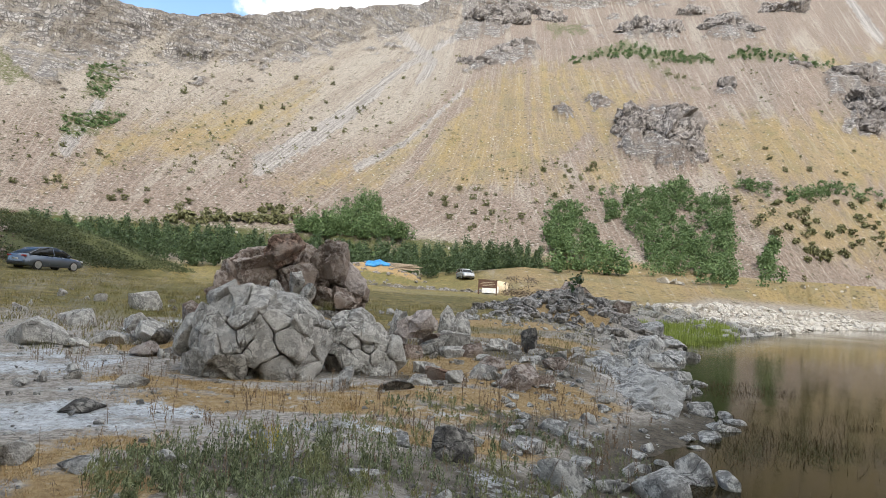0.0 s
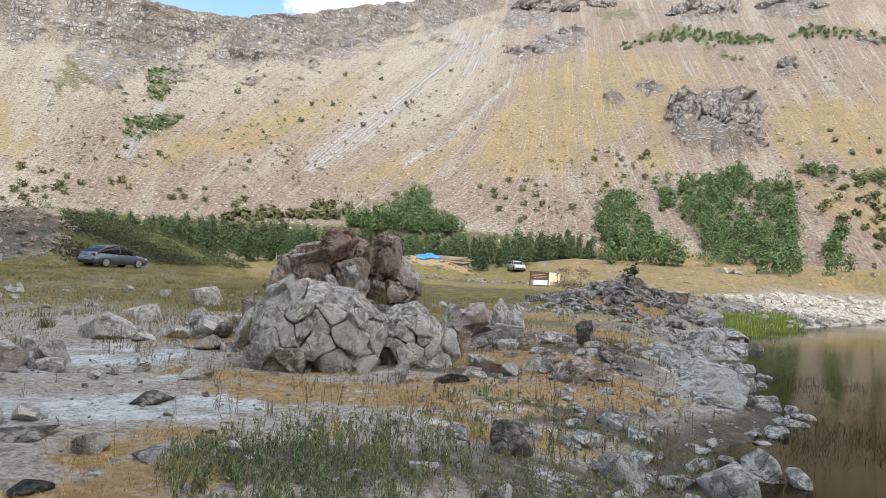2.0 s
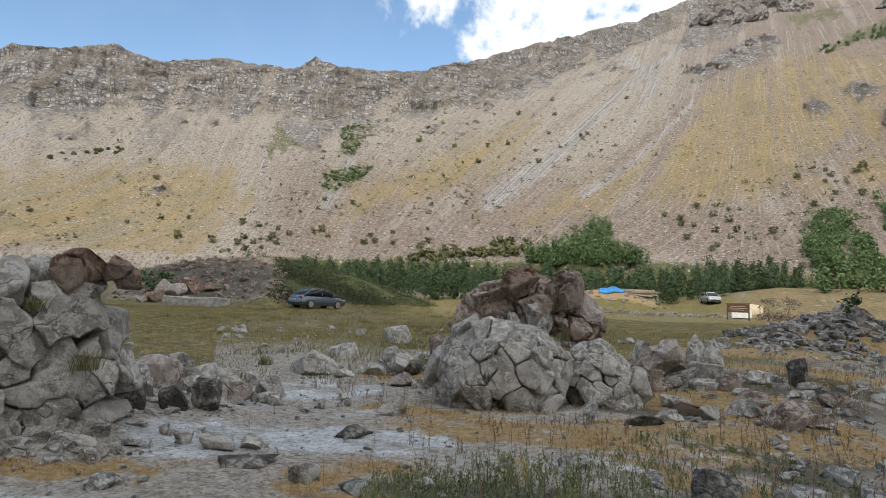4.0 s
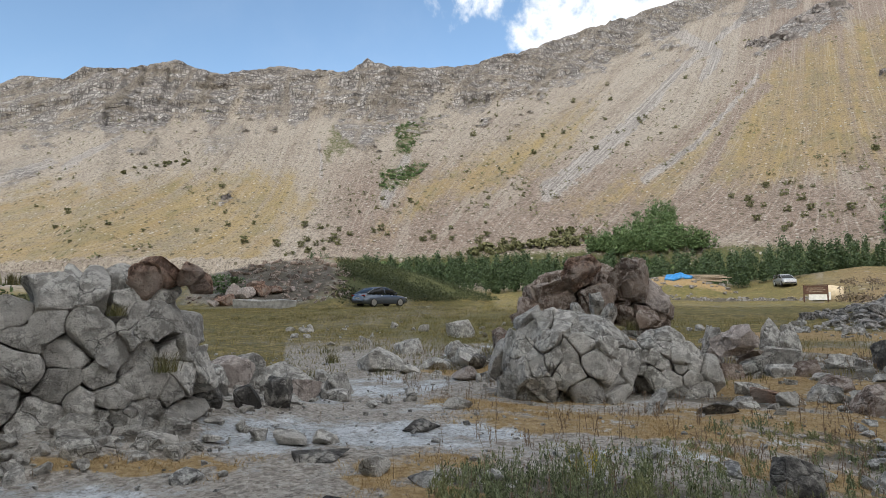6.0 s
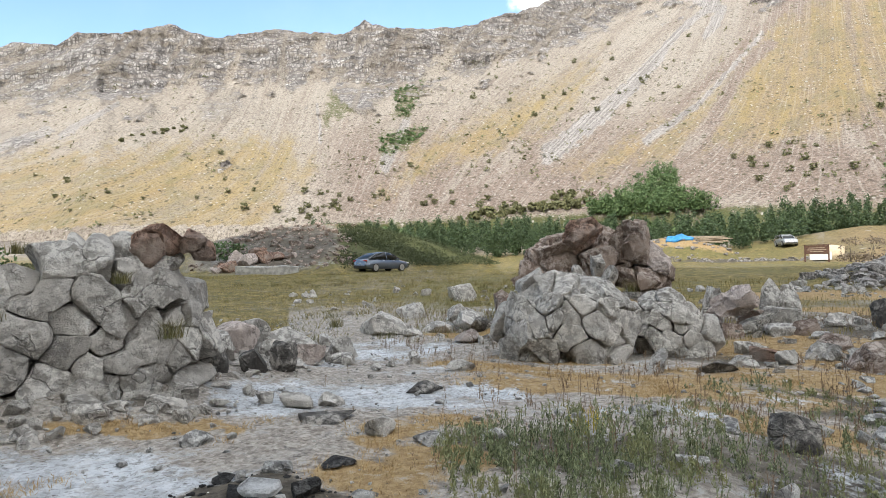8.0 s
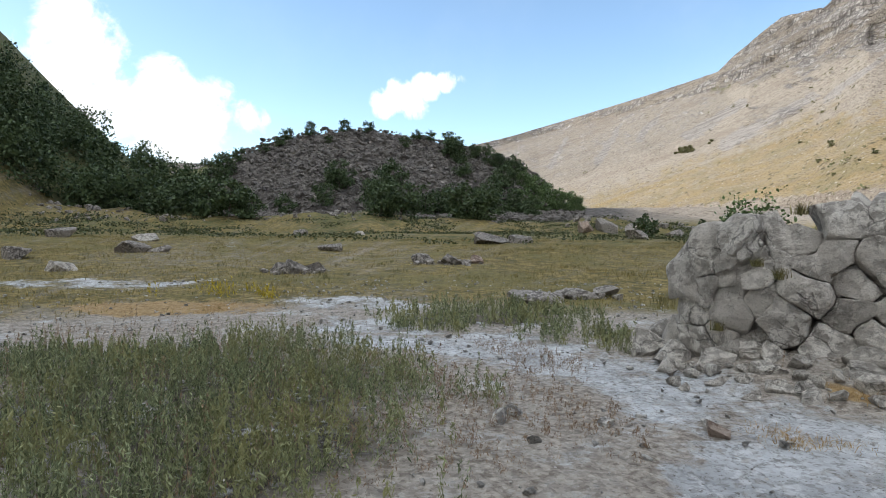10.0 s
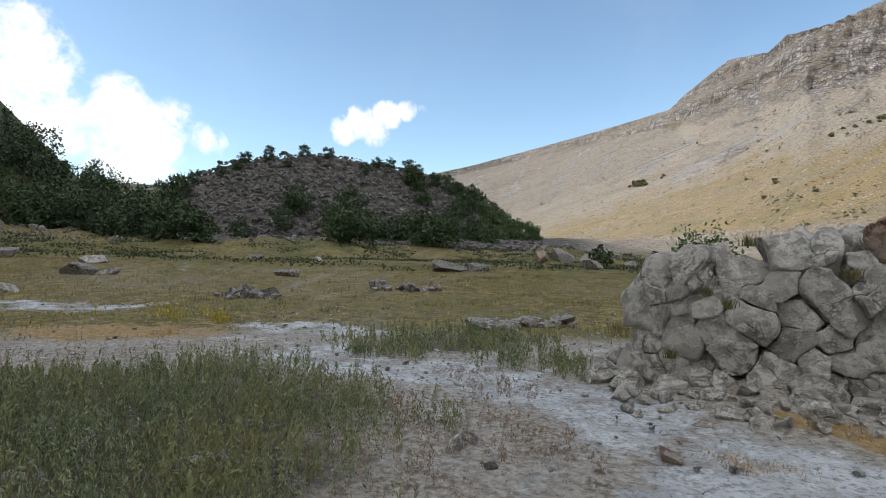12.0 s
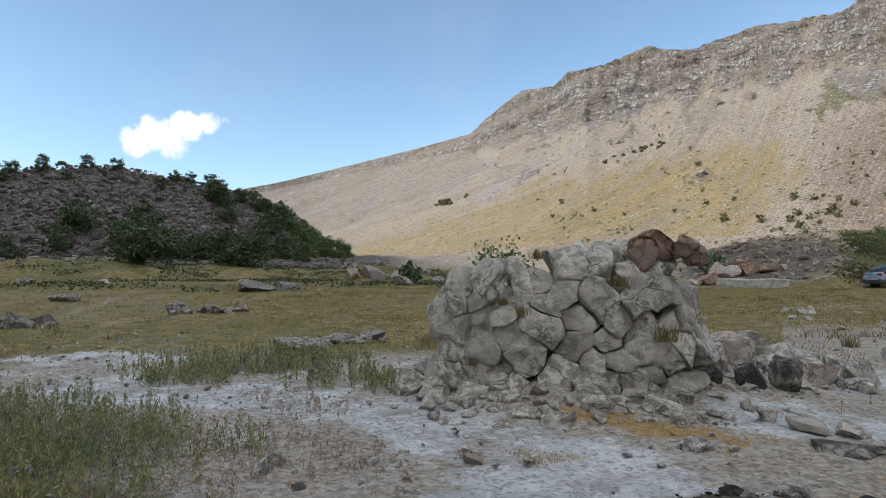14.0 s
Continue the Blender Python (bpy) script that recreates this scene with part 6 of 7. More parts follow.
foot = spread(640, 700, 97, 127, -9, 38, lambda x, y: smooth(fractal(x / 16, y / 16, seed=701), -.75, -.1))
wood("poplar_wood", "dense dark green poplars at the foot of the scree", foot, 4.6, 702, DARKLEAF, .19, 340, .85, .42)
foot = spread(190, 703, 126, 146, 3, 37, lambda x, y: smooth(fractal(x / 9, y / 9, seed=704), -.3, .3))
wood("poplar_wood", "light green young trees behind the dark wood", foot, 3.0, 705, LEAF, .38, 150, .2, .8)
wood("slope_wood", "bright green wood climbing the scree in a wedge", slope_places([(13.9, 4.2), (10.1, 5.4), (7.7, 7.2), (6.3, 7.8), (5.5, 5.0), (2.3, 3.8), (11.4, 3.2)], 130, 706), 4.2, 707, LEAF, .29, 230, .2, .75)
wood("slope_wood", "bright green wood between two stone chutes", slope_places([(-9.0, 7.2), (-11.2, 8.2), (-13.6, 5.4), (-16.2, 2.0), (-10.0, 2.0), (-9.2, 4.2)], 120, 708), 4.2, 709, LEAF, .29, 230, .2, .75)
wood("slope_wood", "small green clump beside the stone chute", slope_places([(-13.9, 9.2), (-14.8, 9.4), (-15.4, 6.8), (-14.4, 6.6)], 14, 731), 3.6, 732, LEAF, .29, 200, .2, .75)
wood("slope_wood", "broad green wood below the crag", slope_places([(-16.0, 8.6), (-20.2, 10.2), (-22.9, 9.0), (-24.2, 8.5), (-24.6, 6.2), (-24.7, 2.6), (-25.8, 1.4), (-18.4, 2.2), (-16.4, 6.0)], 240, 710), 4.2, 711, LEAF, .29, 230, .2, .8)
wood("slope_wood", "dark green clump at the foot of the runnel", slope_places([(-26.7, 4.6), (-27.9, 4.9), (-28.6, 2.0), (-27.0, 1.6)], 22, 733), 3.8, 734, LEAF, .29, 200, .2, .75)
wood("slope_wood", "belt of grey green shrubs across the dry slope", slope_places([(-23.8, 10.2), (-26.3, 10.1), (-28.8, 9.3), (-30.4, 9.9), (-37, 8.8), (-37, 8.3), (-30.0, 8.7), (-28.8, 8.4)], 60, 735), 2.6, 736, LEAF, .32, 120, .1, 1.1)
wood("slope_wood", "sparse olive scrub on the dry slope", slope_places([(-24.5, 8.8), (-31, 8.6), (-37, 8), (-37, 5), (-30, 3.6), (-28, 5.5), (-26, 6.6)], 70, 712), 2.0, 713, SCRUB, .42, 110, .1, 1.2)
wood("slope_wood", "dark green trees in a strip high on the slope", slope_places([(-9.5, 20.2), (-12.1, 21.2), (-15.5, 21.8), (-18.4, 21.0), (-22.6, 20.4), (-22.8, 19.8), (-19.4, 20.1), (-15.1, 20.7)], 110, 714), 2.8, 715, LEAF, .3, 160, .1, .8)
wood("slope_wood", "green trees under the high crags", slope_places([(-23.7, 20.2), (-25.2, 20.9), (-29.3, 19.8), (-32.0, 18.8), (-31.6, 18.4), (-28.6, 19.4), (-24.3, 20.0)], 70, 716), 2.6, 717, LEAF, .3, 160, .1, .8)
wood("slope_wood", "line of scrub running down the slope", slope_places([(-16.6, 20.4), (-17.5, 20.6), (-21.8, 18.1), (-21.4, 17.8)], 24, 737), 1.8, 738, SCRUB, .3, 90, .1, 1.2)
wood("slope_wood", "low green scrub patch below the columned cliff", slope_places([(30.4, 15.6), (27.9, 16.6), (28.1, 15.1), (29.4, 13.3), (30.6, 13.5)], 60, 718), .8, 719, LEAF, .3, 50, .1, 2.2)
wood("slope_wood", "low green scrub patch on the pale scree", slope_places([(31.8, 11.7), (27.3, 12.6), (28.4, 11.3), (30.7, 10.1), (31.8, 10.1)], 70, 720), .8, 721, LEAF, .3, 50, .1, 2.2)
wood("shrub_row", "row of low dark shrubs across the slope", slope_places([(53.6, 10.7), (51.4, 11.2), (48.4, 12.0), (48.4, 11.6), (51.4, 10.8), (53.6, 10.3)], 18, 722), .8, 723, SCRUB, .5, 90, .1, 1.4)
wood("shrub_row", "row of low grey green shrubs on pale scree", slope_places([(68.4, 7.2), (64.8, 8.1), (64.8, 7.6), (68.4, 6.7)], 18, 724), 1.0, 725, SCRUB, .6, 90, .1, 1.4)
wood("shrub_row", "light green scrub at the edge of the wood", slope_places([(18.3, 5.2), (15.5, 6.2), (12.8, 5.8), (14.4, 4.8), (26, 3.8), (22, 5.0)], 60, 726), 1.6, 727, SCRUB, .5, 90, .1, 1.4)
left = spread(640, 728, 82, 122, 109, 140, lambda x, y: smooth(fractal(x / 12, y / 12, seed=729), -.8, -.2))
wood("hill_wood", "dark wood covering the slope beside the stony hill", left, 4.8, 730, DARKLEAF, .25, 270, .5, .7)

# single shrubs on the scree
BUSH = [tree_meshes(740 + k, 1.7, 2.0, 150, .30, SCRUB, .05, 12) for k in range(3)]
spots = [(31.8, 6.4), (31.3, 6.0), (32.5, 6.2), (41.0, 4.9), (38.4, 5.4), (38.9, 4.9), (37.6, 5.0), (37.0, 5.4), (36.3, 5.3), (36.0, 5.6), (35.6, 5.1), (36.9, 4.6), (38.3, 4.3), (40.2, 4.1), (39.6, 4.2), (35.6, 6.3), (37.3, 6.5),
         (36.6, 6.7), (38.6, 6.7), (34.6, 6.0), (27.0, 5.6), (25.4, 5.5), (23.0, 5.3), (33.8, 8.0), (30.6, 8.6), (31.6, 9.2), (29.2, 9.0), (22.0, 9.2), (18.3, 10.2), (17.0, 14.6), (12.6, 14.2), (9.6, 13.4), (24.4, 13.0), (14.2, 17.4), (11.2, 18.6)]
for seed, n, poly in ((745, 16, [(2, 9), (-7, 9.5), (-8, 5.2), (0, 5.6)]), (746, 12, [(-8, 12), (-15, 12), (-14, 8.6), (-8, 8.6)]), (747, 7, [(34, 5), (16, 9), (10, 6.4), (20, 5.4), (34, 4.4)]), (748, 18, [(26, 15), (4, 19), (4, 14), (24, 10.5)]),
                      (749, 12, [(60, 8), (44, 10), (42, 5), (58, 4)]), (750, 12, [(-24, 13), (-34, 13), (-34, 9), (-24, 10)])):
    rng = np.random.default_rng(seed)
    a, e = rng.uniform(min(p[0] for p in poly), max(p[0] for p in poly), 80), rng.uniform(min(p[1] for p in poly), max(p[1] for p in poly), 80)
    ok = inside(poly, a, e)
    spots += list(zip(a[ok][:n], e[ok][:n]))
grow("shrub", "small dark olive shrub growing on the scree", BUSH, on_ground(*zip(*spots)).tolist(), "shrubs on the scree", 751, "shrub", (.5, 1.15))

dots = np.random.default_rng(752)
a, e = dots.uniform(-36, 76, 3600), dots.uniform(2.5, 21, 3600)
keep = (fractal(a / 6, e / 3, octaves=3, seed=753) > .02) & (e < bearing_table(a, FOOT_OF_CLIFF) + .6)
p = on_ground(a[keep], e[keep])
p = p[np.hypot(p[:, 0], p[:, 1]) > 150]
p = np.stack([p[:, 0], p[:, 1], ground(p[:, 0], p[:, 1])], 1)
size = np.repeat(.16 + .5 * dots.uniform(0, 1, len(p)) ** 2.5, 12)
q = np.repeat(p, 12, 0) + dots.normal(size=(len(p) * 12, 3)) * (size * .9)[:, None] + np.stack([0 * size, 0 * size, size * .6], 1)
stuff("scrub", "tiny olive shrubs dotted over the dry slopes", "shrub", leaves(q, size * .9, 754), SCRUB)

# trees and bushes of the stony hill
HILLTREE = [tree_meshes(760 + k, 4.6, 4.4, 1500, .27, DARKLEAF, .04, 26) for k in range(4)]
spots = [(98.4, 4.4), (97.8, 3.6), (102.5, 1.5), (107.7, 4.3), (108.9, 4.4), (94.3, 2.9), (93.0, 4.2), (87.1, 6.4), (87.8, 6.8), (86.8, 5.0), (84.2, 6.0), (99.3, 2.3), (108.8, 1.2), (107.2, 1.2), (105.6, 1.1), (95.0, 2.2), (93.5, 2.0), (91.7, 1.8),
         (90.2, 1.7), (88.7, 1.9), (87.2, 1.5), (85.4, 1.5), (83.6, 1.7), (82.1, 1.8), (80.5, 1.6), (84.1, 2.7), (87.7, 2.7), (106.4, 1.4), (109.6, 1.6), (110.4, 2.0), (82.1, 5.0), (83.1, 4.2), (94.2, 1.4), (92.4, 1.2), (86.4, 1.3), (84.8, 1.2)]
grow("hill_tree", "dark green bushy tree on the stony hill", HILLTREE, on_ground(*zip(*spots)).tolist(), "trees of the stony hill", 765, "tree", (.75, 1.2))
rng = random.Random(766)
crest = [(a + rng.uniform(-.2, .2), 147 + rng.uniform(-4, 2)) for a in (102.5, 103.1, 98.7, 97.3, 95.4, 90.9, 89.6, 88.2, 85.5, 83.7, 85.8, 104.3, 106.4, 107.9, 84.6, 82.9, 81.8, 87.0, 92.2, 100.4)]
grow("hill_tree", "dark bush on the crest of the stony hill", HILLTREE, [(-r * math.sin(radians(a)), r * math.cos(radians(a))) for a, r in crest], "bushes along the crest", 767, "tree", (.35, .75))
green = [(a, r) for a in (80.4, 79.4, 78.4, 77.4, 81.4, 76.6) for r in (141, 131)]
LIT = [tree_meshes(770 + k, 4.6, 4.2, 1300, .26, LEAF, .05, 22) for k in range(2)]
grow("hill_tree", "fresh green tree on the flank of the hill", LIT, [(-r * math.sin(radians(a)), r * math.cos(radians(a))) for a, r in green], "trees on the hill's flank", 771, "tree", (.7, 1.1))
# lone trees and bushes round the meadow
SMALL = [tree_meshes(780 + k, 2.2, 1.7, 300, .22, DARKLEAF, .1, 14) for k in range(2)]
grow("small_tree", "small dark tree at the edge of the meadow", SMALL, [(-56.5, 19.9), (-64.0, 28.2), (-61.5, 29.5), (-60, 20.6)], "small trees by the meadow", 783, "tree", (.8, 1.1))
GREENBUSH = [tree_meshes(785, 2.4, 1.3, 2600, .045, LEAF, .3, 34)]
grow("bush", "leafy green bush behind the outcrop", GREENBUSH, [(-10.1, 5.0)], "", 786, "bush", (.98, 1.02))
grow("bush", "round dark green bush beside the red stones", [tree_meshes(787, 2.2, 3.2, 520, .2, LEAF, .05, 16)], [(-40.2, 39.8)], "", 788, "bush", (.95, 1.0))
grow("bush", "dark bush growing on the stone heap", [tree_meshes(789, 1.0, .9, 260, .1, DARKLEAF, .05, 10)], [(7.2, 32.5)], "", 790, "bush", (1.35, 1.4))
DEAD = leaf_material("withered twig", (0.10, 0.075, 0.055), (0.24, 0.19, 0.14))
grow("dead_shrub", "withered grey brown shrub near the signboard", [tree_meshes(791, 2.2, 2.4, 460, .12, DEAD, .05, 16)], [(8.7, 61.5), (7.2, 62.5)], "", 792, "shrub", (.8, 1.05))
# creeping shrubs on the knoll
mats = spread(5200, 795, 46, 70, 20.5, 35.5, lambda x, y: smooth(ground(x, y), 1.55, 1.9) * smooth(fractal(x / 5 + y / 9, y / 1.6, seed=796), -.55, -.1))
p = np.repeat(mats, 26, 0) + np.random.default_rng(797).normal(size=(len(mats) * 26, 3)) * (.5, .35, .05) + (0, 0, .07)
stuff("creeping_shrub", "dark creeping shrub spreading over the knoll", "shrub", leaves(p, .085, 798), JUNIPER)
mats = spread(3800, 799, 40, 98, 56, 124, lambda x, y: smooth(fractal(x / 6, y / 6, seed=800), -.15, .2) * (.25 + .75 * smooth(np.hypot(x, y), 54, 66)))
p = np.repeat(mats, 26, 0) + np.random.default_rng(801).normal(size=(len(mats) * 26, 3)) * (.6, .6, .09) + (0, 0, .12)
stuff("creeping_shrub", "low dark shrub in patches over the meadow", "shrub", leaves(p, .13, 802), JUNIPER)

# grass
MEADOW_EDGE = lambda x, y: smooth(np.hypot(x, y), 11, 17) * dry(x, y) * np.clip(1 - 1.5 * near_patch(x, y, MUD), 0, 1)
pts = spread(9000, 810, 14, 48, 14, 128, lambda x, y: MEADOW_EDGE(x, y) * smooth(fractal(x / 3, y / 3, seed=811), -.6, .1))
stuff("meadow_grass", "dry olive meadow grass with yellow tufts", "grass", blades(pts, .11, .008, 14, .30, 1.1, 812), MEADOW)
pts = spread(700, 850, 11, 48, 18, 120, lambda x, y: MEADOW_EDGE(x, y) * smooth(fractal(x / 4, y / 4, seed=851), -.1, .3))
stuff("meadow_grass", "taller olive tufts standing in the meadow", "grass", blades(pts, .22, .006, 34, .16, .7, 852), TUFT)
pts = spread(2600, 813, 10, 34, -14, 34, lambda x, y: dry(x, y) * smooth(np.hypot(x, y), 12, 18) * smooth(fractal(x / 2, y / 2, seed=814), -.4, .2) * .8)
stuff("meadow_grass", "thin dry grass between the boulders", "grass", blades(pts, .20, .006, 12, .14, .8, 815), MEADOW)
pts = spread(17000, 816, 4, 24, -16, 110, lambda x, y: near_patch(x, y, ORANGE) * smooth(fractal(x / .5, y / .5, seed=817), -.5, .2))
stuff("dry_grass", "withered orange grass in low mats", "grass", blades(pts, .060, .0035, 30, .10, 1.7, 818), STRAW)
pts = spread(700, 819, 4, 12, 30, 75, lambda x, y: near_patch(x, y, [(-3.3, 5.3, .35, .3, 0), (-4.8, 5.0, .3, .2, 0), (-5.2, 2.75, .5, .2, 30), (-4.5, 5.5, .35, .2, 0), (-6.2, 4.4, .6, .2, 35), (-3.2, 4.6, .3, .2, 0)]))
stuff("dry_grass", "tufts of withered yellow grass on the mud", "grass", blades(pts, .065, .0025, 60, .09, 1.7, 820), STRAW)
pts = spread(420, 821, 36, 54, -24.5, -16, lambda x, y: smooth(lake_depth(x, y), -3.6, -2.2) * smooth(-lake_depth(x, y), -2.6, -1.4))
stuff("reeds", "bright green reeds standing at the lake shore", "reeds", blades(np.concatenate([pts, pts + (.2, .15, 0)]), .42, .018, 22, .4, .2, 822), REED)
pts = spread(3200, 853, 5, 20, -52, -16, lambda x, y: smooth(lake_depth(x, y), -.3, .1) * smooth(-lake_depth(x, y), -4.5, -1.0) * smooth(fractal(x / 1.3, y / 1.3, seed=854), -.2, .3))
pts[:, 2] = WATER - .02
stuff("water_grass", "brown drowned grass reaching the lake's surface", "grass", blades(pts, .12, .004, 9, .18, .9, 855), DROWNED)


# weeds: stems with small leaves
def weeds(name, label, places, tall, seed, material, per=16, leaf=.035, stems=3):
    rng = np.random.default_rng(seed)
    n = len(places)
    root = np.repeat(places, stems, 0) + np.concatenate([rng.normal(0, .05, (n * stems, 2)), np.zeros((n * stems, 1))], 1)
    h = tall * rng.uniform(.45, 1.2, n * stems) * (.9 + .75 * fractal(root[:, 0] / .8, root[:, 1] / .8, octaves=3, seed=seed))
    tip = root + np.stack([rng.normal(0, .16, n * stems) * h, rng.normal(0, .16, n * stems) * h, h], 1)
    t = rng.uniform(.08, 1, (n * stems, per, 1))
    c = root[:, None] * (1 - t) + tip[:, None] * t + rng.normal(0, 1, (n * stems, per, 3)) * (.020, .020, .012) * (1.25 - t)
    rise = np.repeat((tip - root) / np.linalg.norm(tip - root, axis=1, keepdims=True), per, 0)
    way = rise + .55 * rng.normal(size=rise.shape)
    lv = leaves(c.reshape(-1, 3), leaf * np.repeat(rng.uniform(.7, 1.3, n * stems), per), seed + 1, 4.6, way)
    w = np.array([.0035, 0, 0])
    sv = np.stack([root - w, root + w, tip + w * .4, tip - w * .4], 1).reshape(-1, 3)
    sf = (np.arange(n * stems)[:, None, None] * 4 + np.array([[0, 1, 2], [0, 2, 3]])[None]).reshape(-1, 3)
    return stuff(name, label, "weeds", joined(lv, (sv, sf)), material)


pts = spread(2700, 830, 3.6, 9.6, 82, 134, lambda x, y: near_patch(x, y, [(-6.4, -2.4, 2.6, 2.2, 0), (-4.6, -2.2, 2.4, 1.9, 0), (-8.0, -2.8, 2.2, 1.4, 0), (-8.5, -4.5, 3, 2, 0), (-6.8, -.3, 1.0, .5, 40)]))
weeds("weeds", "dense grey green weeds with slender stems", pts, .34, 831, WEED, 34, .0095, 2)
pts = spread(700, 848, 3.6, 11, 84, 134, lambda x, y: near_patch(x, y, [(-6.4, -2.4, 2.8, 2.4, 0), (-8.5, -4.5, 3, 2, 0), (-5, -1.0, 2, 1.2, 0)]))
weeds("dry_stalks", "dry brown seed stalks among the green weeds", pts, .42, 849, STALK, 19, 0.0068, 1)
pts = spread(1500, 832, 8.0, 17, 70, 100, lambda x, y: near_patch(x, y, [(-12.8, 1.4, 1.3, 2.2, 10), (-11.3, .1, .8, 1.0, 0), (-10.0, 2.4, 1.2, .8, 20)]))
weeds("weeds", "green weeds growing beyond the mud flat", pts, .34, 833, WEED, 22, .014)
pts = spread(1300, 834, 4.2, 9.5, -20, 28, lambda x, y: dry(x, y) * near_patch(x, y, [(-1.5, 5.7, 1.3, .9, 0), (.5, 5.9, 1.9, 1.1, 0), (.9, 8.8, 1.4, 1.0, 0), (-.3, 7.0, 1.8, .8, 0), (1.9, 8.2, .8, 1.0, 0), (1.4, 6.6, 1.2, 1.0, 0)]) * .8)
weeds("weeds", "grey green weeds among the shore stones", pts, .13, 835, WEED, 18, .0085, 2)
pts = spread(620, 836, 3.6, 7.0, 0, 26, lambda x, y: near_patch(x, y, [(-1.5, 5.5, 1.2, .9, 0), (-1.2, 4.6, .9, .7, 0)]))
weeds("weeds", "tall green stems by the mud flat", pts, .27, 837, WEED, 30, .009, 2)
pts = spread(600, 856, 4.2, 9.5, -20, 28, lambda x, y: dry(x, y) * near_patch(x, y, [(-1.5, 5.7, 1.6, 1.2, 0), (.5, 6.4, 2.2, 1.6, 0), (-.3, 7.6, 2.2, .9, 0), (1.9, 7.8, 1.2, 1.4, 0)]) * .6)
weeds("dry_stalks", "thin brown stalks among the shore stones", pts, .2, 857, STALK, 14, 0.0056, 1)
pts = spread(1500, 858, 7.5, 19, -20, 32, lambda x, y: dry(x, y) * smooth(fractal(x / 1.1, y / 1.1, seed=859), -.1, .3) * .8)
weeds("dry_stalks", "brown withered weeds between the boulders", pts, .26, 860, STALK, 16, 0.0074, 2)
pts = spread(900, 838, 4, 20, -18, 120, lambda x, y: dry(x, y) * (.25 + .75 * near_patch(x, y, [(-15, -5.5, 1.2, 3.2, 0), (-7.5, .4, 1.8, 1.0, 40), (-1.2, 6.5, 1.2, .8, 0), (2, 13, 2, 2.5, 0)])))
weeds("dry_stalks", "dry brown stalks scattered over the flat", pts, .22, 839, STALK, 12, 0.0062, 1)
pts = spread(2600, 843, 4, 12, 68, 100, lambda x, y: near_patch(x, y, [(-6.4, .6, 1.6, .8, 30), (-5.2, .2, 1.0, .7, 0), (-8.6, 1.2, 1.6, .6, 10), (-7.6, -.6, 1.2, .5, 0), (-5.6, 1.0, .9, .5, 20)]) * .7)
weeds("dry_stalks", "low brown and grey scrub on cracked mud", pts, .10, 844, STALK, 16, 0.0056, 2)
pts = spread(120, 840, 12, 20, 104, 122, lambda x, y: near_patch(x, y, [(-15.6, -5.0, .8, 2.8, 0)]))
weeds("yellow_weeds", "yellowish weeds in flower beyond the flat", np.concatenate([pts, pts + (.1, .2, 0)]), .40, 841, YELLOW, 14, .018, 2)
weeds("yellow_flowers", "yellow flowering weed beside the path", np.array([(-1.55 + .05 * k, 6.25 + .06 * (k % 3), height(-1.5, 6.3)) for k in range(5)]), .24, 842, YELLOW, 20, .008, 2)
pts = spread(500, 845, 4, 9, -20, 130, lambda x, y: dry(x, y) * near_patch(x, y, HUMUS) * .5)
q = pts + np.stack([np.zeros(len(pts)), np.zeros(len(pts)), np.random.default_rng(846).uniform(.1, .3, len(pts))], 1)
stuff("white_flowers", "tiny white flower heads among the weeds", "flowers", leaves(q, .016, 847, 1.0), WHITE)
# tufts on the rocks
perches = [tuple(OUTCROP @ Vector((u, -OUTCROP_FORM[2] * max(.05, 1 - abs(u / OUTCROP_FORM[0]) ** OUTCROP_FORM[1] - (z / OUTCROP_FORM[3]) ** OUTCROP_FORM[4]) ** .5 - .03, z))) + (q,)
           for u, z, q in ((.66, 1.55, .9), (-.58, 1.16, .8), (-.82, 1.30, .6), (-.4, 1.92, .9), (1.22, .86, 1.5), (-1.25, .5, .7), (-.95, .12, .8), (.3, .32, .5))]
for x, y, z, s in perches + [(-2.6, 15.6, 1.0, 1.6), (-3.4, 15.7, 1.2, 1.2), (-6.9, 9.6, .6, 1.2)]:
    thing = new("grass_tuft", mesh_from("grass_tuft", *blades([(0, 0, 0)], .17 * s, .004, 130, .05 * s, 1.1, int(900 + s * 10 + abs(x) * 7)), TUFT))
    thing.location = (x, y, z)
    tagged(thing, "dry tuft of grass growing in a rock joint", "grass", "tufts in the rocks")
# ---- made things ----
def plain(name, colour, rough=0.5, metal=0.0, vary=0.15, scale=4.0, coat=0.0):
    m, t, b = surface(name, rough)
    p = t.node("TexCoord").outputs["Object"]
    n = t.noise(p, scale, 8, 0.6)
    t.put(b.inputs["Base Color"], t.mix(t.ramp(n, 0.35, 0.65), tuple(c * (1 - vary) for c in colour), tuple(min(1, c * (1 + vary)) for c in colour)))
    t.put(b.inputs["Roughness"], t.ramp(t.noise(p, scale * 3, 5), 0.3, 0.7, rough * .8, min(1, rough * 1.25)))
    b.inputs["Metallic"].default_value = metal
    b.inputs["Coat Weight"].default_value = coat
    b.inputs["Specular IOR Level"].default_value = 0.5
    return m


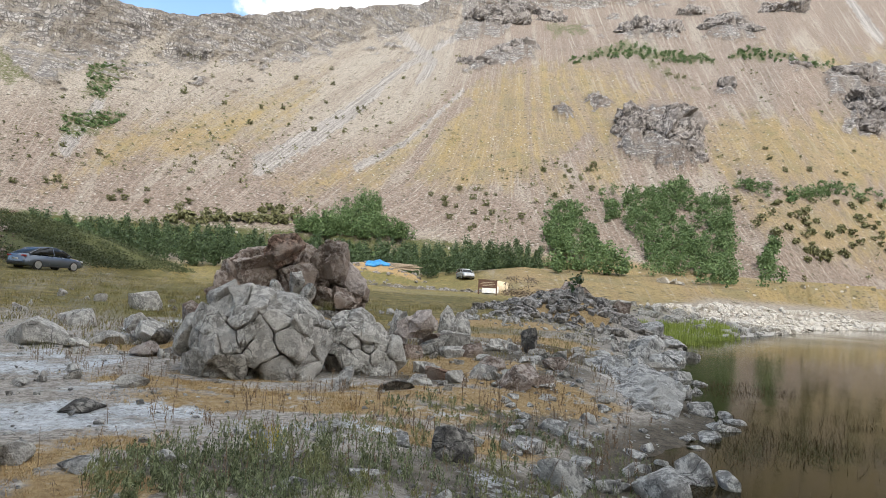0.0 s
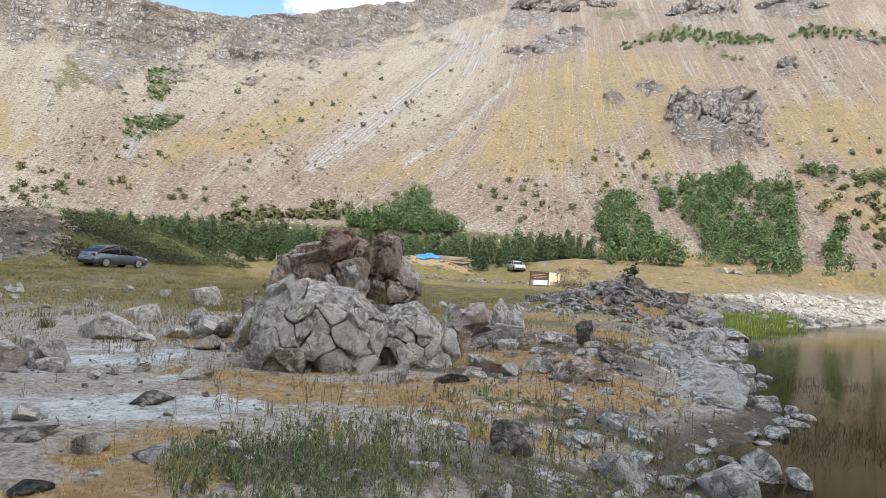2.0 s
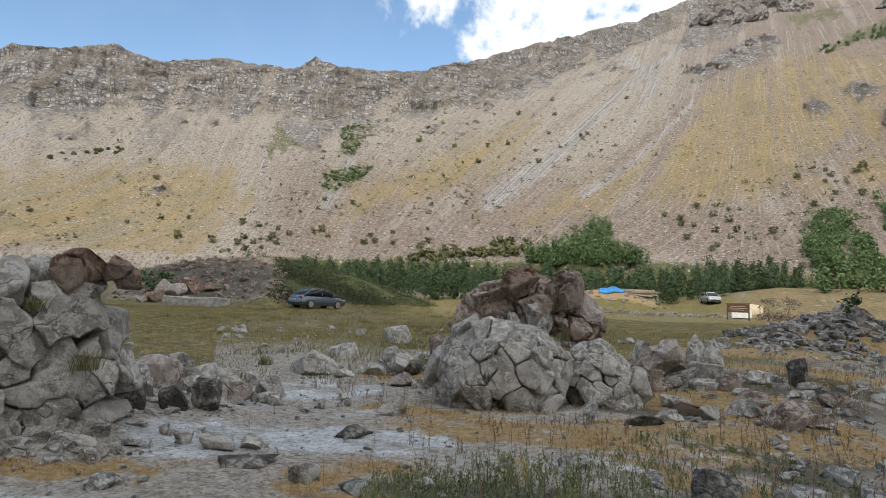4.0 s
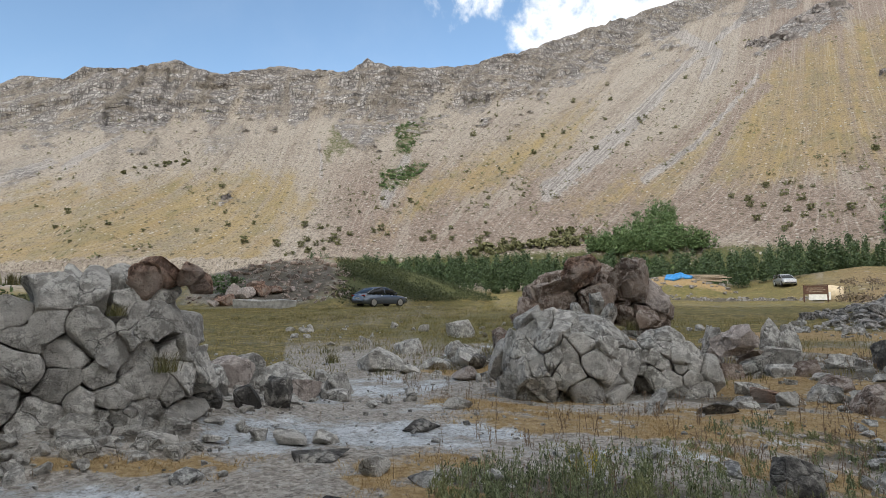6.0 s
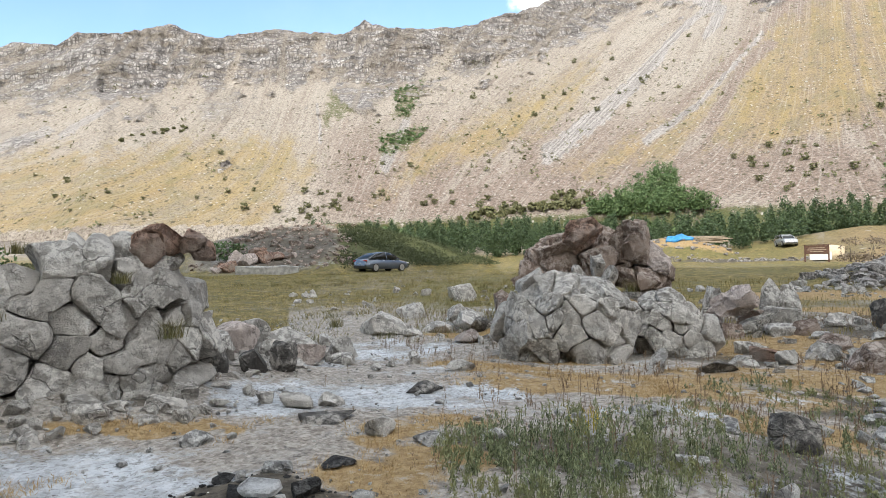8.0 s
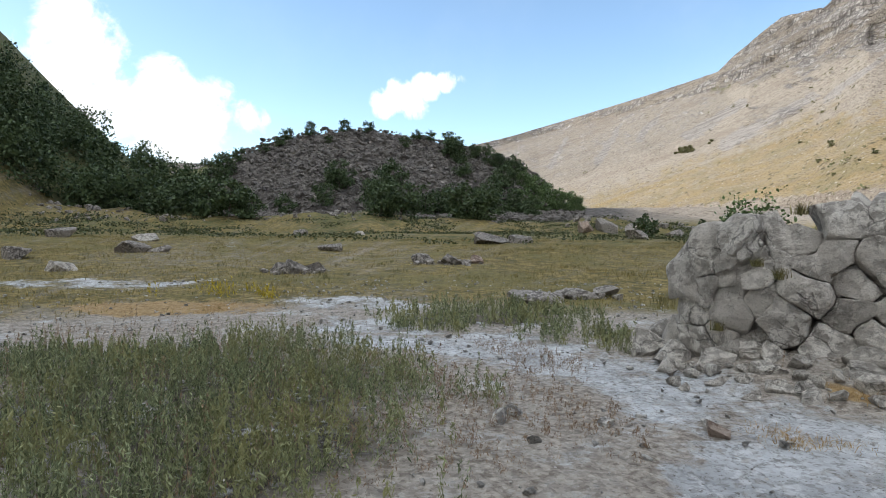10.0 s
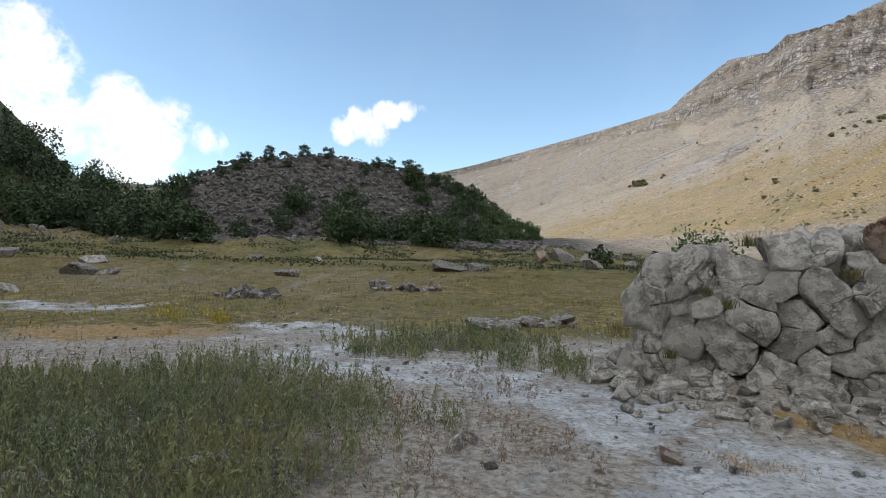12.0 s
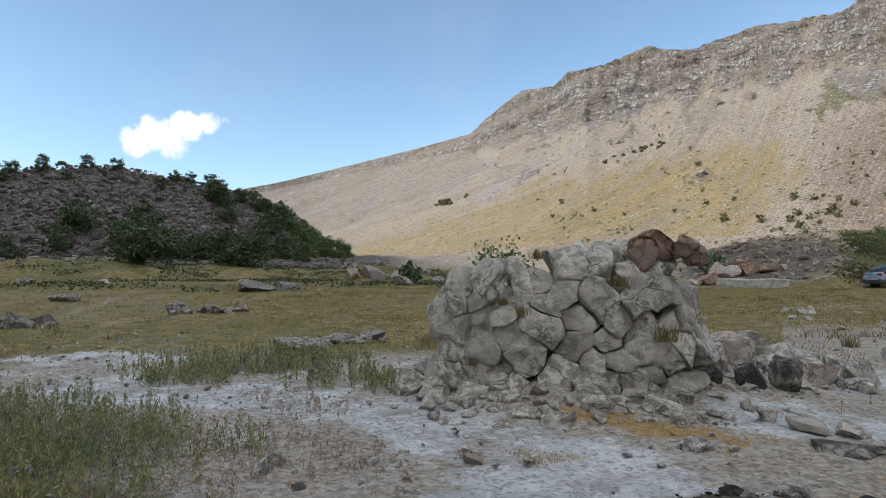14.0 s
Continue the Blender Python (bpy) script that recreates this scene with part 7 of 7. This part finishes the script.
PAINT_BLUE = plain("grey blue car paint", (0.115, 0.140, 0.182), 0.22, 0.5, 0.05, 2, 0.6)
PAINT_SILVER = plain("silver car paint", (0.42, 0.43, 0.44), 0.32, 0.4, 0.05, 2, 0.6)
GLASS = plain("dark car glass", (0.012, 0.015, 0.018), 0.06, 0.0, 0.05)
RUBBER = plain("tyre rubber", (0.02, 0.02, 0.02), 0.85)
ALLOY = plain("alloy wheel", (0.45, 0.46, 0.47), 0.35, 0.8)
REDLAMP = plain("tail lamp", (0.30, 0.02, 0.015), 0.2)
CLEARLAMP = plain("head lamp", (0.6, 0.62, 0.64), 0.15)
TRIM = plain("dark plastic", (0.025, 0.025, 0.027), 0.5)
PLATE = plain("white plate", (0.7, 0.7, 0.7), 0.4)
INK = plain("dark print", (0.03, 0.03, 0.03), 0.6)
WOOD = plain("stained brown wood", (0.085, 0.040, 0.024), 0.7, 0, 0.35, 9)
GREYWOOD = plain("weathered planks", (0.33, 0.27, 0.20), 0.85, 0, 0.35, 9)
CANVAS = plain("cream canvas", (0.62, 0.52, 0.37), 0.85, 0, 0.12)
WHITECLOTH = plain("white sheet", (0.75, 0.75, 0.73), 0.8, 0, 0.1)
TARP = plain("blue tarpaulin", (0.03, 0.22, 0.52), 0.45, 0, 0.25, 3)
CONCRETE = plain("weathered concrete", (0.36, 0.35, 0.33), 0.9, 0, 0.3, 3)


def loft(rings, cap=True):
    bm = bmesh.new()
    rows = [[bm.verts.new(p) for p in ring] for ring in rings]
    n = len(rows[0])
    for a, b in zip(rows, rows[1:]):
        for i in range(n):
            bm.faces.new((a[i], a[(i + 1) % n], b[(i + 1) % n], b[i]))
    if cap:
        bm.faces.new(list(reversed(rows[0])))
        bm.faces.new(rows[-1])
    bmesh.ops.recalc_face_normals(bm, faces=bm.faces)
    for f in bm.faces:
        f.smooth = True
    return bm


def ring(x, half, low, belt, top, crown=.75):
    """One section across a car at x: sill, flank, shoulder, top."""
    r = [(half * .86, low), (half * .97, low + .10), (half, (low + belt) / 2), (half * .985, belt - .03), (half * .93, belt + .01), (half * crown, top)]
    return [(x, y, z) for y, z in r] + [(x, -y, z) for y, z in reversed(r)]


def car(name, m, paint, label, length, tall, sedan=True):
    """Front at +x, wheels on z = 0."""
    thing = holder(name, m, label, "car")
    L, w = length / 2, .89
    low = .20
    if sedan:
        prof = [(-L, .70, .50, .74), (-L + .10, .84, .62, .98), (-L + .55, .88, .88, 1.03), (-.9, .89, .90, .98), (.2, .89, .88, .95), (.95, .88, .86, .93), (L - .45, .86, .74, .82), (L - .10, .80, .58, .68), (L, .64, .46, .56)]
        cab = [(-L + .38, .60, .98, 1.04), (-1.15, .62, .98, tall - .12), (-.45, .60, .98, tall), (.15, .60, 1.0, tall - .01), (.55, .62, 1.0, tall - .14), (1.25, .66, .94, .97)]
    else:
        prof = [(-L, .72, .55, .85), (-L + .08, .85, .80, 1.0), (-.9, .86, .92, 1.0), (.2, .86, .92, .98), (.75, .86, .9, .97), (L - .35, .83, .8, .9), (L - .06, .76, .6, .72), (L, .62, .5, .6)]
        cab = [(-L + .10, .64, .98, 1.05), (-L + .30, .64, 1.0, tall - .08), (-.8, .62, 1.0, tall), (.1, .62, 1.0, tall - .01), (.45, .63, 1.0, tall - .12), (1.05, .66, .95, 1.0)]
    body = part("body", loft([ring(x, h, low + (.06 if abs(x) > L - .2 else 0), b, t) for x, h, b, t in prof]), thing, material=paint)
    cabin = part("cabin_glass", loft([[(x, .80, lo), (x, h + .03, hi - .03), (x, h * .8, hi), (x, -h * .8, hi), (x, -h - .03, hi - .03), (x, -.80, lo)] for x, h, lo, hi in cab]), thing, "dark tinted glass", material=GLASS)
    bm = loft([[(x, h + .035, hi - .045), (x, h * .8, hi + .012), (x, -h * .8, hi + .012), (x, -h - .035, hi - .045)] for x, h, lo, hi in cab[1:-1]])
    part("roof", bm, thing, material=paint)
    for s in (1, -1):
        bm = bmesh.new()
        for (xa, _, za, ta), (xb, hb, zb, tb) in zip(cab[:2], cab[1:3]):
            tube(bm, (xa, s * .76, min(ta, 1.02) if xa < cab[1][0] else ta - .03), (xb, s * (hb + .03), tb - .03), .035, .03, 6)
        part("rear_pillar", bm, thing, material=paint)
        bm = bmesh.new()
        tube(bm, (cab[-2][0], s * (cab[-2][1] + .03), cab[-2][3] - .02), (cab[-1][0], s * .72, cab[-1][3]), .035, .035, 6)
        part("front_pillar", bm, thing, material=paint)
        bm = bmesh.new()
        tube(bm, (-.15, s * .80, .95), (-.2, s * .64, tall - .04), .03, .03, 6)
        part("middle_pillar", bm, thing, material=paint)
        bm = bmesh.new()
        box(bm, (.16, .10, .11), pose(.78, s * .97, 1.0), .03)
        part("wing_mirror", bm, thing, material=paint)
        bm = bmesh.new()
        box(bm, (.12, .34, .12), pose(-L + .10, s * .62, .86), .03)
        part("tail_lamp", bm, thing, "red tail lamp", REDLAMP)
        bm = bmesh.new()
        box(bm, (.22, .30, .11), pose(L - .17, s * .60, .68), .03)
        part("head_lamp", bm, thing, "clear head lamp", CLEARLAMP)
        bm = bmesh.new()
        box(bm, (length * .52, .03, .07), pose(0, s * .875, .25), .01)
        part("sill", bm, thing, material=TRIM)
        for xd in (-.55, .45):
            bm = bmesh.new()
            box(bm, (.17, .03, .03), pose(xd, s * .895, .86), .01)
            part("door_handle", bm, thing, material=ALLOY)
        for xw in (-length * .295, length * .295):
            bm = bmesh.new()
            bmesh.ops.create_cone(bm, cap_ends=True, segments=28, radius1=.335, radius2=.335, depth=.23, matrix=pose(xw, s * .79, .325, 90))
            bmesh.ops.bevel(bm, geom=[e for e in bm.edges if abs(e.verts[0].co.y - e.verts[1].co.y) < .01 and len(e.link_faces) == 2 and any(len(f.verts) > 4 for f in e.link_faces)], offset=.04, segments=2, affect="EDGES")
            tyre = part("wheel", bm, thing, "black tyre on an alloy rim", RUBBER)
            bm = bmesh.new()
            bmesh.ops.create_cone(bm, cap_ends=True, segments=24, radius1=.245, radius2=.24, depth=.03, matrix=pose(xw, s * .895, .325, 90))
            for k in range(5):
                box(bm, (.045, .03, .2), pose(xw, s * .905, .325, 0, k * 72) @ pose(0, 0, .1), .008)
            part("rim", bm, tyre, "alloy rim", ALLOY)
    for x, z, tilt in ((-L - .005, .66, -6), (L + .005, .48, 0)):
        bm = bmesh.new()
        box(bm, (.015, .5, .11), pose(x, 0, z, 0, tilt), .004)
        plate = part("number_plate", bm, thing, "white number plate", PLATE)
        bm = bmesh.new()
        for k in range(3):
            box(bm, (.006, .11, .05), pose(x + (.010 if x > 0 else -.010), -.15 + .15 * k, z, 0, tilt))
        part("print", bm, plate, "dark bars", INK)
    for x, z, dx in ((-L + .03, .42, .12), (L - .05, .36, .14)):
        bm = bmesh.new()
        box(bm, (dx, 1.3, .16), pose(x, 0, z), .03)
        part("bumper", bm, thing, material=TRIM)
    return thing


def heading(dx, dy):
    return math.degrees(math.atan2(dy, dx))


car("sedan_car", pose(-26.3, 42.4, height(-26.3, 42.4) + .02, 0, 0, heading(.312, .950)), PAINT_BLUE, "grey blue sedan parked on the dirt track", 4.5, 1.52)
car("silver_car", pose(3.6, 92.0, height(3.6, 92.0) + .02, 0, 0, heading(.28, -.96)), PAINT_SILVER, "silver hatchback parked beyond the signboard", 4.0, 1.48, False)


def signboard():
    x, y = 5.3, 69.9
    z = height(x, y)
    thing = holder("signboard", pose(x, y, z, 0, 0, facing(x, y) ), "brown wooden signboard on two posts", "sign")
    for s in (-1, 1):
        bm = bmesh.new()
        box(bm, (.13, .13, 1.75), pose(s * .98, 0, .80), .015)
        part("post", bm, thing, material=WOOD)
    bm = bmesh.new()
    box(bm, (2.05, .06, .85), pose(0, -.05, 1.22), .01)
    board = part("board", bm, thing, material=WOOD)
    bm = bmesh.new()
    for k, w in enumerate((1.3, 1.6, 1.1)):
        box(bm, (w, .012, .06), pose(0, -.088, 1.40 - .18 * k))
    part("lettering", bm, board, "faded pale bars", GREYWOOD)
    bm = bmesh.new()
    box(bm, (2.35, .22, .06), pose(0, -.04, 1.70), .01)
    part("cap_rail", bm, thing, material=WOOD)


signboard()


def tent():
    x, y = 6.5, 74.0
    thing = holder("canvas_tent", pose(x, y, height(x, y), 0, 0, facing(x, y)), "cream canvas shelter with a white front sheet", "tent")
    pts = [(-1.2, 0), (1.45, 0), (1.5, 1.35), (.2, 1.55), (-1.15, 1.3)]
    bm = loft([[(px, yy, pz + .04 * math.sin(px * 3 + yy)) for px, pz in pts] for yy in (-.8, -.3, .3, .9)])
    part("canvas", bm, thing, material=CANVAS)
    bm = bmesh.new()
    box(bm, (1.9, .06, .8), pose(-.55, -.9, .42, 6), .02)
    part("front_sheet", bm, thing, "white sheet", WHITECLOTH)


tent()


def tarpaulin():
    x0, y0 = -8.4, 84.6
    n = 22
    v, f = [], []
    for i in range(n):
        for j in range(n):
            x, y = x0 - 1.6 + 3.2 * i / (n - 1), y0 - 1.2 + 2.4 * j / (n - 1)
            v.append((x, y, height(x, y) + .25 + .45 * math.exp(-((x - x0) / 1.0) ** 2 - ((y - y0) / .8) ** 2) + .10 * noise.noise((x * 2.2, y * 2.2, 1))))
    for i in range(n - 1):
        for j in range(n - 1):
            f.append((i * n + j, (i + 1) * n + j, (i + 1) * n + j + 1, i * n + j + 1))
    ob = new("tarpaulin", mesh_from("tarpaulin", v, f, TARP, flat=False))
    mod = ob.modifiers.new("thickness", "SOLIDIFY")
    mod.thickness, mod.offset = .3, -1
    tagged(ob, "crumpled blue tarpaulin lying on the earth heap", "tarpaulin")
    thing = holder("plank_pile", pose(-5.2, 85.8, height(-5.2, 85.8), 0, 0, 8), "pile of weathered planks and poles on the heap", "wood")
    rng = random.Random(9)
    for k in range(16):
        bm = bmesh.new()
        box(bm, (rng.uniform(2.4, 4.8), .16, .10), pose(rng.uniform(-.6, .6), rng.uniform(-.7, .7), .1 + .07 * k * .7, 0, rng.uniform(-4, 4), rng.uniform(-14, 14)), .01)
        part("plank", bm, thing, material=GREYWOOD)


tarpaulin()


def low_wall():
    x, y = -33.3, 37.2
    bm = bmesh.new()
    box(bm, (4.6, .5, .8), Matrix(), .06)
    bmesh.ops.subdivide_edges(bm, edges=bm.edges[:], cuts=3, use_grid_fill=True)
    for v in bm.verts:
        v.co += Vector((0, 0, .16 * noise.noise(v.co * 1.7))) + v.co.normalized() * .07 * noise.noise(v.co * 5)
    me = bpy.data.meshes.new("low_wall")
    bm.to_mesh(me)
    bm.free()
    me.materials.append(CONCRETE)
    ob = new("low_wall", me)
    ob.matrix_world = pose(x, y, height(x, y) + .22, 0, 0, facing(x, y))
    tagged(ob, "low broken concrete wall below the red stones", "wall")


low_wall()
